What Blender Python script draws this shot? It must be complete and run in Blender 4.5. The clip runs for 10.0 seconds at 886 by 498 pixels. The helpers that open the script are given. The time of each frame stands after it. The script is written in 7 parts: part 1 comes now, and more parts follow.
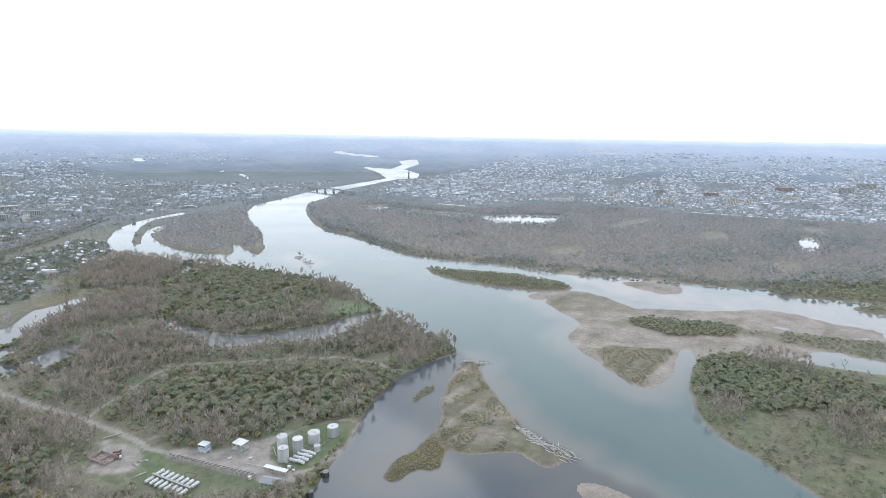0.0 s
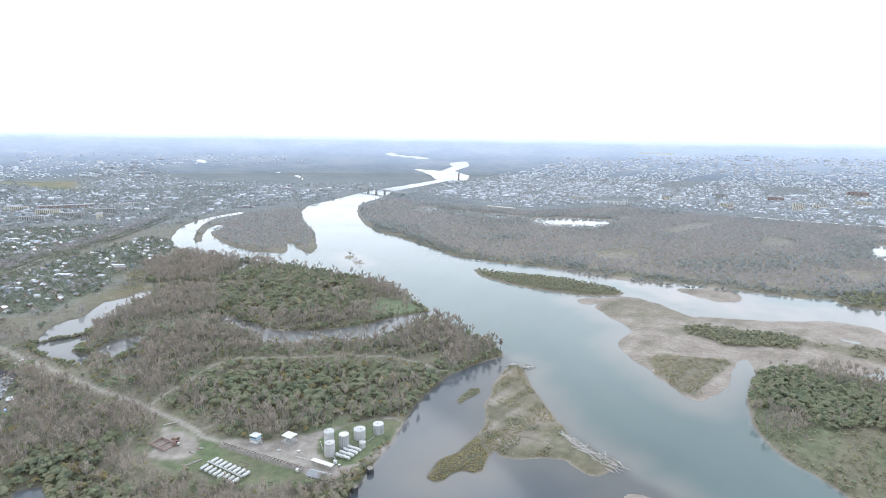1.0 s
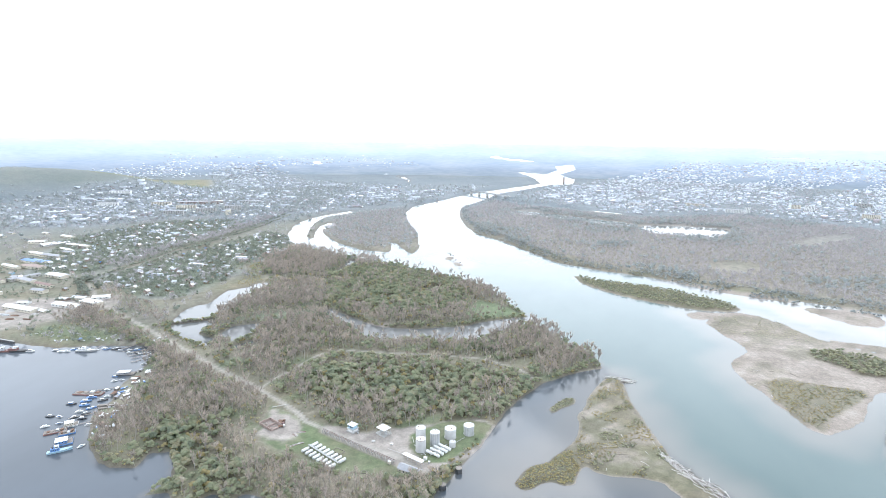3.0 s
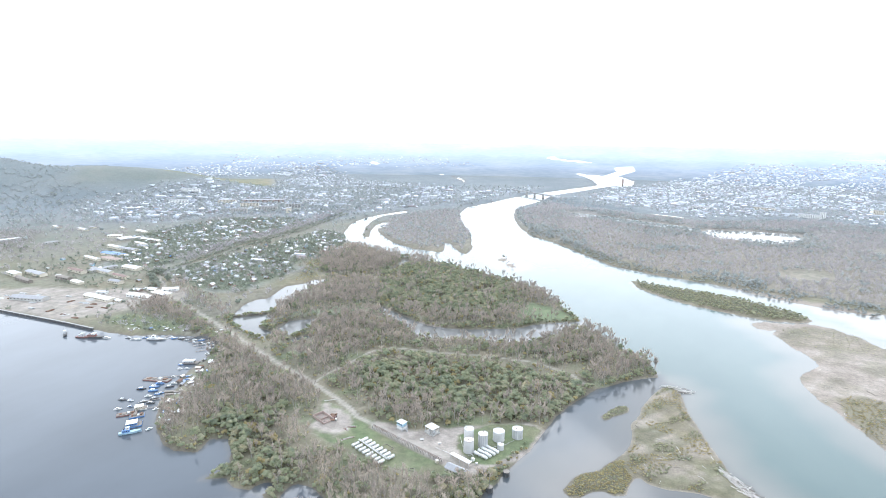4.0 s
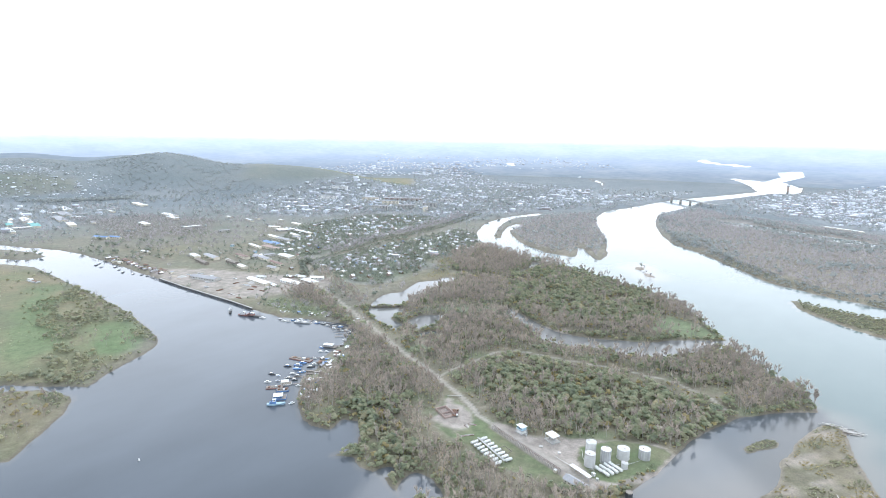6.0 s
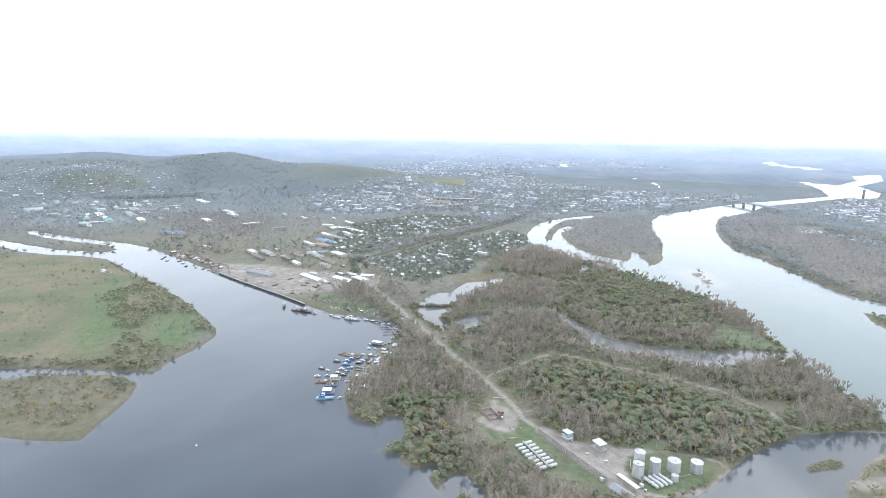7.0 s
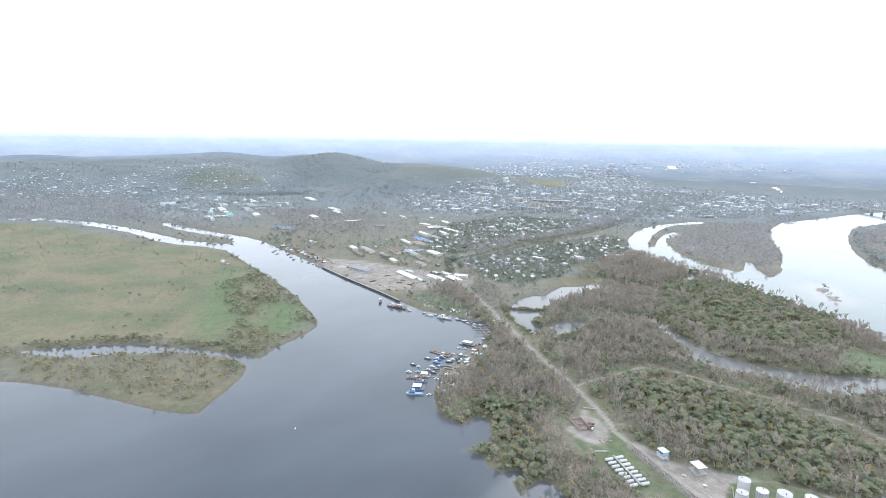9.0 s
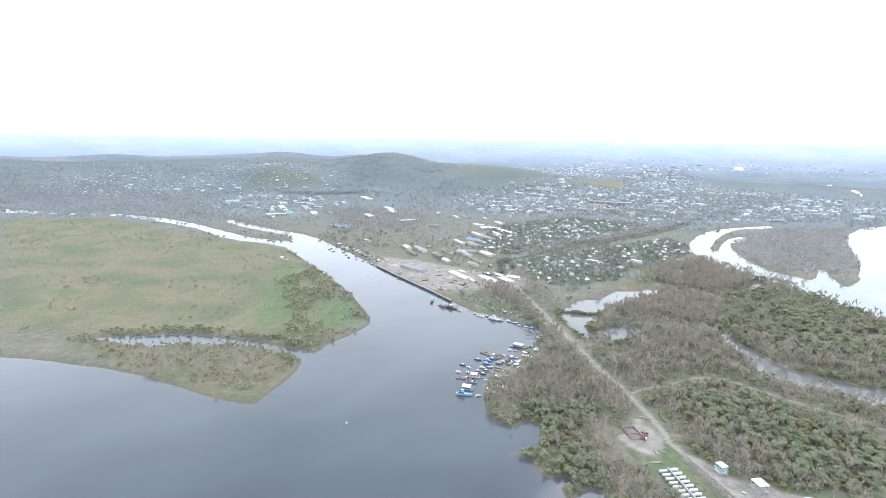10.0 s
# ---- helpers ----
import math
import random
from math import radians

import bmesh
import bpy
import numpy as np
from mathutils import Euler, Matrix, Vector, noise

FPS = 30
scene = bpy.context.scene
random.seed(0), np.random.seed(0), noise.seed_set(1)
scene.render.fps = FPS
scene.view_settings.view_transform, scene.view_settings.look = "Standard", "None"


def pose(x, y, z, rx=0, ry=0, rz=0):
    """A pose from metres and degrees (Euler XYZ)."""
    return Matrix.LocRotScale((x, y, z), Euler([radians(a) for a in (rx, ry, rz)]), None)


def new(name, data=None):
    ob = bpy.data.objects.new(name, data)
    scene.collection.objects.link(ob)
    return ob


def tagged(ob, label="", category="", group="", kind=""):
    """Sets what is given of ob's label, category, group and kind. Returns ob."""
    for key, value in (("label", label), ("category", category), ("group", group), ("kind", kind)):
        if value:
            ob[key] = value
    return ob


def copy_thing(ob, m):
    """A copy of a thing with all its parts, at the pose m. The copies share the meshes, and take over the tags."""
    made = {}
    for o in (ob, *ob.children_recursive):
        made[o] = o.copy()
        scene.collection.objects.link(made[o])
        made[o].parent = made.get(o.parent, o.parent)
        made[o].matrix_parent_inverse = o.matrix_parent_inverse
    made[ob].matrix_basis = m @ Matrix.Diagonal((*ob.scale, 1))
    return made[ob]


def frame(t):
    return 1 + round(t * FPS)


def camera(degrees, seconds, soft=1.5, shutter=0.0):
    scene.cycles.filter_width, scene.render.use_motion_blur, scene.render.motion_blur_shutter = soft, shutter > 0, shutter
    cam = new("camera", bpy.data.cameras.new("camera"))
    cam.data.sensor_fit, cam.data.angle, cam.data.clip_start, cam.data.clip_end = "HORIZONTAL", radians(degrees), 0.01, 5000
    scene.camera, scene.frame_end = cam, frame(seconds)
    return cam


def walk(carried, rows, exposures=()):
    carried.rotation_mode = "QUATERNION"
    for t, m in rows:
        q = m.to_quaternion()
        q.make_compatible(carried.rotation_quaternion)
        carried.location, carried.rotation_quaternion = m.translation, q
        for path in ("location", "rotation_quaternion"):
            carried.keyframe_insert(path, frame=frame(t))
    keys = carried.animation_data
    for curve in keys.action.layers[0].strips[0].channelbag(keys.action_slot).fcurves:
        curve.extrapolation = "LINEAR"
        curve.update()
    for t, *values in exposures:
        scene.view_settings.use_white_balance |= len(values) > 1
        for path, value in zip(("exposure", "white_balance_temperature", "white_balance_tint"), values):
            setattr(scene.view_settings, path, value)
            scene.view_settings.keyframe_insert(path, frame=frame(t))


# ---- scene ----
cam = camera(78.6, 10.0, soft=0.5)
PATH = [
    (0, 0.00, 0.00, 240.00, -0.62, -11.63, 0.95),
    (0.5, 0.86, -0.38, 240.11, 1.98, -11.59, 0.92),
    (1, 1.76, -0.73, 240.21, 4.68, -11.52, 0.85),
    (1.5, 2.76, -0.91, 240.32, 7.46, -11.46, 0.84),
    (2, 3.69, -0.94, 240.44, 10.23, -11.41, 0.83),
    (2.5, 4.57, -0.93, 240.59, 12.99, -11.38, 0.82),
    (4, 6.93, -0.72, 241.14, 21.42, -11.40, 0.85),
    (4.5, 7.61, -0.51, 241.31, 25.07, -11.42, 0.82),
    (5, 8.33, -0.28, 241.49, 28.90, -11.45, 0.87),
    (5.5, 9.11, -0.12, 241.69, 32.52, -11.47, 0.88),
    (7, 11.64, 0.51, 242.42, 41.04, -11.53, 1.00),
    (7.5, 12.22, 0.90, 242.72, 43.72, -11.57, 1.00),
    (8, 12.62, 1.28, 243.05, 46.18, -11.58, 0.98),
    (8.5, 13.14, 1.68, 243.42, 48.75, -11.61, 0.97),
    (9, 13.79, 2.09, 243.79, 51.37, -11.63, 0.90),
    (9.5, 14.40, 2.48, 244.17, 54.19, -11.67, 0.84),
    (10, 14.90, 2.84, 244.56, 57.12, -11.71, 0.81),
]
EXPOSURES = [(t, stops, 6220, 10) for t, stops in ((0, -0.27), (1, -0.03), (2.5, 0.38), (4.5, 0.5), (5.5, 0.38), (7.5, 0.08), (9, 0.12), (10, 0.28))]
walk(cam, [(t, pose(x, y, z, 90 + pitch, 0, yaw) @ pose(0, 0, 0, 0, 0, roll)) for t, x, y, z, yaw, pitch, roll in PATH],
     exposures=EXPOSURES)

# ---- light ----
world = bpy.data.worlds.new("world")
scene.world = world
world.use_nodes = True
wn, wl = world.node_tree.nodes, world.node_tree.links
wn.clear()
SUN_UP, SUN_TURN = radians(48), radians(-20)


def build_sky():
    out = wn.new("ShaderNodeOutputWorld")
    back = wn.new("ShaderNodeBackground")
    sky = wn.new("ShaderNodeTexSky")
    sky.sky_type, sky.sun_disc = "NISHITA", False
    sky.sun_elevation, sky.sun_rotation = SUN_UP, SUN_TURN
    sky.altitude, sky.dust_density = 150, 4.0
    coord = wn.new("ShaderNodeTexCoord")
    split = wn.new("ShaderNodeSeparateXYZ")
    wl.new(coord.outputs["Generated"], split.inputs[0])
    # cloud deck: bright towards the horizon, greyer overhead, soft streaks
    flat = wn.new("ShaderNodeMapping")
    flat.inputs["Scale"].default_value = (1.6, 1.6, 7.0)
    wl.new(coord.outputs["Generated"], flat.inputs["Vector"])
    cloud = wn.new("ShaderNodeTexNoise")
    cloud.inputs["Scale"].default_value, cloud.inputs["Detail"].default_value = 2.2, 5.0
    wl.new(flat.outputs[0], cloud.inputs["Vector"])
    lift = wn.new("ShaderNodeValToRGB")
    el = lift.color_ramp.elements
    el[0].position, el[0].color = 0.0, (1.02, 1.08, 1.16, 1)
    el[1].position, el[1].color = 0.9, (0.46, 0.53, 0.63, 1)
    for at, c in ((0.38, (0.94, 1.0, 1.07, 1)), (0.56, (0.66, 0.73, 0.82, 1))):
        e = el.new(at)
        e.color = c
    wl.new(split.outputs["Z"], lift.inputs[0])
    streak = wn.new("ShaderNodeMapRange")
    streak.inputs[1].default_value, streak.inputs[2].default_value = 0.35, 0.72
    streak.inputs[3].default_value, streak.inputs[4].default_value = 1.15, 0.6
    wl.new(cloud.outputs["Fac"], streak.inputs[0])
    calm = wn.new("ShaderNodeMapRange")
    calm.inputs[1].default_value, calm.inputs[2].default_value = 0.36, 0.52
    wl.new(split.outputs["Z"], calm.inputs[0])
    veil = wn.new("ShaderNodeMix")
    veil.inputs[2].default_value = 1.0
    wl.new(calm.outputs[0], veil.inputs[0])
    wl.new(streak.outputs[0], veil.inputs[3])
    deck = wn.new("ShaderNodeVectorMath")
    deck.operation = "SCALE"
    wl.new(lift.outputs[0], deck.inputs[0])
    wl.new(veil.outputs[0], deck.inputs["Scale"])
    gain = wn.new("ShaderNodeVectorMath")
    gain.operation = "SCALE"
    gain.inputs["Scale"].default_value = SKY_GAIN / SKY_STRENGTH
    wl.new(deck.outputs[0], gain.inputs[0])
    mix = wn.new("ShaderNodeMix")
    mix.data_type = "RGBA"
    mix.inputs[0].default_value = 0.88
    wl.new(sky.outputs[0], mix.inputs[6])
    wl.new(gain.outputs[0], mix.inputs[7])
    wl.new(mix.outputs[2], back.inputs[0])
    back.inputs[1].default_value = SKY_STRENGTH
    wl.new(back.outputs[0], out.inputs[0])


SKY_GAIN, SKY_STRENGTH = 2.45, 0.12
build_sky()
sun = new("sun", bpy.data.lights.new("sun", "SUN"))
sun.data.energy, sun.data.angle, sun.data.color = 1.2, radians(45), (1.0, 0.97, 0.93)
sun.matrix_world = pose(0, 0, 600, 42, 0, -160)

# ---- materials ----


class Mat:
    """A node material in the making: short names for nodes and links."""

    def __init__(self, name, rough=0.8, metal=0.0):
        self.m = bpy.data.materials.new(name)
        self.m.use_nodes = True
        self.nt = self.m.node_tree
        self.b = self.nt.nodes["Principled BSDF"]
        self.b.inputs["Roughness"].default_value, self.b.inputs["Metallic"].default_value = rough, metal
        self.co = self.n("ShaderNodeTexCoord").outputs["Object"]
        self.pos = self.n("ShaderNodeNewGeometry")

    def n(self, kind):
        return self.nt.nodes.new(kind)

    def put(self, a, b):
        self.nt.links.new(a, b)

    def noise(self, scale, detail=3.0, world=True, stretch=None, rough=0.5):
        t = self.n("ShaderNodeTexNoise")
        t.inputs["Scale"].default_value, t.inputs["Detail"].default_value = scale, detail
        t.inputs["Roughness"].default_value = rough
        v = self.pos.outputs["Position"] if world else self.co
        if stretch:
            mp = self.n("ShaderNodeMapping")
            mp.inputs["Scale"].default_value = stretch
            self.put(v, mp.inputs["Vector"])
            v = mp.outputs[0]
        self.put(v, t.inputs["Vector"])
        return t.outputs["Fac"]

    def ramp(self, fac, *stops):
        r = self.n("ShaderNodeValToRGB")
        el = r.color_ramp.elements
        while len(el) < len(stops):
            el.new(0.5)
        for e, (at, c) in zip(el, stops):
            e.position, e.color = at, (*c, 1)
        self.put(fac, r.inputs[0])
        return r.outputs[0]

    def mix(self, fac, a, b, how="MIX"):
        x = self.n("ShaderNodeMix")
        x.data_type, x.blend_type = "RGBA", how
        for k, v in ((0, fac), (6, a), (7, b)):
            if isinstance(v, (int, float)):
                x.inputs[k].default_value = v
            elif isinstance(v, tuple):
                x.inputs[k].default_value = (*v, 1)
            else:
                self.put(v, x.inputs[k])
        return x.outputs[2]

    def attr(self, name):
        a = self.n("ShaderNodeAttribute")
        a.attribute_name = name
        s = self.n("ShaderNodeSeparateColor")
        self.put(a.outputs["Color"], s.inputs[0])
        return s.outputs[0], s.outputs[1], s.outputs[2], a.outputs["Alpha"]

    def math(self, op, a, b=0.0, clamp=False):
        x = self.n("ShaderNodeMath")
        x.operation, x.use_clamp = op, clamp
        for k, v in ((0, a), (1, b)):
            if isinstance(v, (int, float)):
                x.inputs[k].default_value = v
            else:
                self.put(v, x.inputs[k])
        return x.outputs[0]

    def bump(self, h, strength=0.3, dist=0.1):
        x = self.n("ShaderNodeBump")
        x.inputs["Strength"].default_value, x.inputs["Distance"].default_value = strength, dist
        self.put(h, x.inputs["Height"])
        self.put(x.outputs[0], self.b.inputs["Normal"])

    def colour(self, c):
        if isinstance(c, tuple):
            self.b.inputs["Base Color"].default_value = (*c, 1)
        else:
            self.put(c, self.b.inputs["Base Color"])
        return self

    def rough(self, v):
        self.put(v, self.b.inputs["Roughness"])


def worn(name, c, c2=None, rough=0.7, metal=0.0, scale=1.5, bump=0.15):
    """Painted, weathered or mineral surface: grain, stains at two scales, slight change from thing to thing."""
    m = Mat(name, rough, metal)
    c2 = c2 or tuple(v * 0.6 for v in c)
    big, fine = m.noise(scale * 0.25, 4, False), m.noise(scale * 4, 3, False)
    col = m.mix(m.ramp(big, (0.35, (0, 0, 0)), (0.7, (1, 1, 1))), c, c2)
    col = m.mix(0.35, col, m.ramp(fine, (0.3, tuple(v * 0.7 for v in c)), (0.7, tuple(min(1, v * 1.25) for v in c))))
    info = m.n("ShaderNodeObjectInfo")
    col = m.mix(m.math("MULTIPLY", info.outputs["Random"], 0.3), col, tuple(v * 0.55 for v in c))
    m.colour(col)
    if bump:
        m.bump(fine, bump, 0.05)
    return m.m


def foliage(name, stops, rough=0.85, mottle=0.14, relief=0.2):
    """Leaves or twigs: hue by clump and by a broad patchwork over the land; light passes partly through."""
    m = Mat(name, rough)
    info = m.n("ShaderNodeObjectInfo").outputs["Random"]
    r = m.math("ADD", m.math("MULTIPLY", m.pos.outputs["Random Per Island"], 0.16), m.math("MULTIPLY", m.noise(0.04, 3), 0.42))
    r = m.math("ADD", r, m.math("MULTIPLY", m.noise(0.13, 1), 0.68))
    r = m.math("ADD", r, m.math("MULTIPLY", info, 0.12))
    leaf = m.noise(1.3, 3)
    c = m.mix(mottle, m.ramp(r, *stops), m.ramp(leaf, (0.3, (0.22, 0.22, 0.22)), (0.7, (0.78, 0.78, 0.78))), "OVERLAY")
    m.colour(c)
    if relief:
        m.bump(leaf, relief, 0.3)
    thin = m.n("ShaderNodeBsdfTranslucent")
    m.put(c, thin.inputs["Color"])
    both = m.n("ShaderNodeMixShader")
    both.inputs[0].default_value = 0.5
    m.put(m.b.outputs[0], both.inputs[1])
    m.put(thin.outputs[0], both.inputs[2])
    m.put(both.outputs[0], m.nt.nodes["Material Output"].inputs["Surface"])
    return m.m


MAT_BARK = worn("bark", (0.36, 0.335, 0.305), (0.24, 0.22, 0.20), 0.9, scale=4)
MAT_TWIG = foliage("bare_twigs", ((0.38, (0.268, 0.234, 0.208)), (0.58, (0.37, 0.322, 0.282)), (0.82, (0.49, 0.42, 0.35))), relief=0)
# twigs of the far woods, greyed in base colour to stand for haze
MAT_HAZED_TWIG = foliage("hazed_twigs", ((0.35, (0.30, 0.288, 0.298)), (0.6, (0.36, 0.342, 0.346)), (0.85, (0.425, 0.395, 0.385))), mottle=0.05, relief=0)
MAT_LEAF = foliage("leaves", ((0.40, (0.16, 0.192, 0.135)), (0.54, (0.23, 0.26, 0.175)), (0.66, (0.305, 0.328, 0.20)), (0.78, (0.345, 0.335, 0.226)), (0.92, (0.44, 0.39, 0.235))))
MAT_GARDEN = foliage("garden_leaves", ((0.42, (0.148, 0.178, 0.155)), (0.6, (0.195, 0.224, 0.187)), (0.85, (0.265, 0.275, 0.212))), relief=0)
MAT_WILLOW = foliage("willow_leaves", ((0.35, (0.20, 0.228, 0.168)), (0.6, (0.265, 0.285, 0.198)), (0.85, (0.35, 0.338, 0.215))))
# far foliage, lightened and blued in base colour for distance haze
MAT_HAZED_LEAF = foliage("hazed_leaves", ((0.35, (0.235, 0.275, 0.285)), (0.55, (0.285, 0.32, 0.322)), (0.7, (0.33, 0.352, 0.34)), (0.88, (0.37, 0.378, 0.352))), mottle=0.05, relief=0)
MAT_RUST = foliage("autumn_leaves", ((0.25, (0.23, 0.19, 0.10)), (0.55, (0.31, 0.262, 0.13)), (0.9, (0.42, 0.355, 0.175))))


def ground_material():
    m = Mat("ground", 0.95)
    sand, lush, yard, dry = m.attr("cover")
    track, town, far, mud = m.attr("cover_more")
    n1, n2, n3, n4 = m.noise(0.012, 5), m.noise(0.09, 4), m.noise(0.9, 3), m.noise(0.004, 4)
    base = m.ramp(n2, (0.3, (0.105, 0.10, 0.066)), (0.5, (0.15, 0.136, 0.094)), (0.7, (0.205, 0.178, 0.13)))
    grass = m.ramp(n1, (0.3, (0.105, 0.118, 0.066)), (0.45, (0.143, 0.142, 0.08)), (0.58, (0.195, 0.166, 0.104)), (0.72, (0.135, 0.14, 0.079)))
    green = m.ramp(n2, (0.3, (0.085, 0.128, 0.056)), (0.7, (0.135, 0.175, 0.082)))
    gravel = m.ramp(n2, (0.3, (0.225, 0.196, 0.17)), (0.7, (0.34, 0.303, 0.264)))
    sands = m.ramp(m.noise(0.03, 5, rough=0.6), (0.3, (0.20, 0.168, 0.138)), (0.5, (0.275, 0.235, 0.197)), (0.72, (0.36, 0.315, 0.268)))
    # town ground made paler and bluer to imitate haze over it
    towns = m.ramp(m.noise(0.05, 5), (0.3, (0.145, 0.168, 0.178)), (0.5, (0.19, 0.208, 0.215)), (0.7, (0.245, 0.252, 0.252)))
    # distant land: haze painted as a blue-grey base colour
    hazed_land = m.ramp(m.mix(0.4, n4, m.noise(0.03, 4)), (0.32, (0.098, 0.125, 0.143)), (0.5, (0.128, 0.154, 0.169)), (0.68, (0.172, 0.186, 0.191)))
    c = m.mix(dry, base, grass)
    c = m.mix(lush, c, green)
    c = m.mix(far, c, hazed_land)
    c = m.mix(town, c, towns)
    c = m.mix(sand, c, sands)
    c = m.mix(mud, c, (0.10, 0.085, 0.065))
    c = m.mix(yard, c, gravel)
    c = m.mix(track, c, (0.31, 0.285, 0.245))
    c = m.mix(0.55, c, m.ramp(m.noise(0.22, 5, rough=0.65), (0.3, (0.3, 0.3, 0.3)), (0.7, (0.68, 0.68, 0.68))), "OVERLAY")
    c = m.mix(0.5, c, m.ramp(n3, (0.3, (0.35, 0.35, 0.35)), (0.7, (0.65, 0.65, 0.65))), "OVERLAY")
    m.colour(c)
    m.bump(n3, 0.5, 0.4)
    return m.m


def water_material():
    m = Mat("river_water", 0.06)
    shallow, murky, _, _ = m.attr("stream")
    swirl = m.noise(0.01, 6, stretch=(1, 0.5, 1))
    deep = m.ramp(swirl, (0.3, (0.088, 0.124, 0.12)), (0.7, (0.11, 0.148, 0.14)))
    dark = m.ramp(swirl, (0.3, (0.066, 0.076, 0.087)), (0.7, (0.09, 0.103, 0.118)))
    c = m.mix(murky, deep, dark)
    c = m.mix(shallow, c, m.mix(murky, (0.26, 0.224, 0.20), (0.15, 0.14, 0.12)))
    m.colour(c)
    m.b.inputs["IOR"].default_value = 1.333
    wind = m.noise(0.006, 3)
    m.rough(m.ramp(wind, (0.35, (0.05, 0.05, 0.05)), (0.65, (0.16, 0.16, 0.16))))
    m.bump(m.noise(0.55, 3, stretch=(1, 2.0, 1)), 0.06, 0.15)
    return m.m


MAT_GROUND, MAT_WATER = ground_material(), water_material()


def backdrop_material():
    """The far plain: woods and fields that sink into haze painted as blue glow."""
    m = Mat("far_haze_glow", 1.0)
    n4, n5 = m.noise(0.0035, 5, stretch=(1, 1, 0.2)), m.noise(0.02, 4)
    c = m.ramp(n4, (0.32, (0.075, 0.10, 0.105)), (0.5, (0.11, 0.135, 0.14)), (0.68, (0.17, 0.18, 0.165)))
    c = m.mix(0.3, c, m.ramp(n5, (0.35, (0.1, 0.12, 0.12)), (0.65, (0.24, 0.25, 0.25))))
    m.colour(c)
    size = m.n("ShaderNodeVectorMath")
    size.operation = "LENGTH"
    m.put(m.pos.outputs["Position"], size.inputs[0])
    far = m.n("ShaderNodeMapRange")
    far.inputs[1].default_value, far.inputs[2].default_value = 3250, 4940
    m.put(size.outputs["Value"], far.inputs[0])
    # bluish emission stands in for haze, stronger with distance from the centre
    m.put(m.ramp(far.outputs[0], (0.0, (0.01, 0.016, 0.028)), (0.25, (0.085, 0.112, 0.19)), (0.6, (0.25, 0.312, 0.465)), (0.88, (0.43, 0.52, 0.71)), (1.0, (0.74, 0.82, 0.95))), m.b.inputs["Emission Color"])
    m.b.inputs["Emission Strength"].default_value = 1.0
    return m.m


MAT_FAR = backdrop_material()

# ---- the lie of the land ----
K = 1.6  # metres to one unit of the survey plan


def plan(*points):
    return [(x * K, y * K) for x, y in points]


RIVER_LEFT_BANK = [(-87, 324), (-83, 335), (-76, 365), (-69, 386), (-66, 416), (-59, 448), (-53, 473), (-32, 521), (-11, 547), (9, 566),
    (25, 577), (23, 592), (16, 613), (-12, 642), (-55, 692), (-71, 725), (-97, 761), (-113, 788), (-160, 856), (-215, 897), (-281, 924), (-341,
    954), (-404, 985), (-463, 1000), (-522, 1011), (-576, 1032), (-662, 1095), (-733, 1181), (-808, 1347), (-826, 1456), (-817, 1574), (-789,
    1675)]
PENINSULA_BANK = [(-765, 1640), (-791, 1554), (-797, 1489), (-777, 1412), (-740, 1312), (-685, 1198), (-660, 1161), (-652, 1168), (-700,
    1269), (-730, 1346), (-733, 1407), (-704, 1401), (-692, 1349), (-697, 1300), (-653, 1229), (-575, 1143), (-489, 1085), (-413, 1074), (-457,
    1189), (-440, 1184), (-394, 1108), (-364, 1082), (-372, 1145), (-440, 1337), (-540, 1536), (-605, 1709), (-634, 1866), (-598, 2082), (-546,
    2433)]
FAR_REACH = [(-481, 2637), (-376, 2879), (-288, 3062), (-374, 3353), (-502, 3578), (-311, 3502), (-247, 3734), (-288, 3921), (-157, 3995),
    (-133, 3779), (-222, 3517), (-116, 3312), (-114, 3090), (-237, 3015), (-322, 2805), (-411, 2538), (-435, 2451)]
RIGHT_BANK = [(-431, 2232), (-455, 2026), (-462, 1920), (-429, 1742), (-357, 1522), (-292, 1384), (-196, 1280), (-104, 1158), (-61, 1097),
    (30, 1051), (138, 1018), (237, 970), (331, 938), (420, 908), (498, 869), (562, 872), (631, 855), (735, 847), (1440, 896), (2400, 960)]
HARBOUR_EAST = [(-204, 254), (-218, 258), (-231, 264), (-252, 262), (-264, 267), (-279, 260), (-275, 271), (-272, 280), (-284, 296), (-300,
    309), (-312, 303), (-309, 285), (-326, 280), (-340, 282), (-358, 293), (-379, 308), (-405, 335), (-412, 363), (-428, 384), (-443, 427),
    (-450, 452), (-464, 473), (-492, 481), (-534, 467), (-558, 456), (-582, 444), (-637, 442), (-688, 443), (-820, 442), (-908, 445), (-976,
    446), (-1104, 450), (-1240, 446), (-1312, 428), (-1372, 403), (-1510, 358), (-1645, 326)]
HARBOUR_WEST = [(-1592, 311), (-1483, 329), (-1313, 393), (-1243, 394), (-1236, 363), (-1324, 307), (-1431, 276), (-1587, 233), (-1722,
    178), (-1880, 72), (-2011, -102), (-2176, -255), (-2368, -480), (-2304, -480), (-2099, -247), (-1932, -29), (-1841, 70), (-1643, 170),
    (-1509, 221), (-1356, 248), (-1279, 283), (-1227, 321), (-1161, 347), (-1011, 341), (-894, 338), (-817, 333), (-738, 325), (-666, 311),
    (-626, 302), (-605, 288), (-586, 255), (-574, 228), (-555, 197)]
SLOUGH = [(-555, 197), (-591, 171), (-617, 152), (-651, 120), (-682, 93), (-700, 64), (-726, 4), (-736, -24), (-707, 4), (-688, 20), (-671,
    42), (-659, 77), (-631, 116), (-607, 143), (-580, 168), (-548, 178), (-534, 176)]
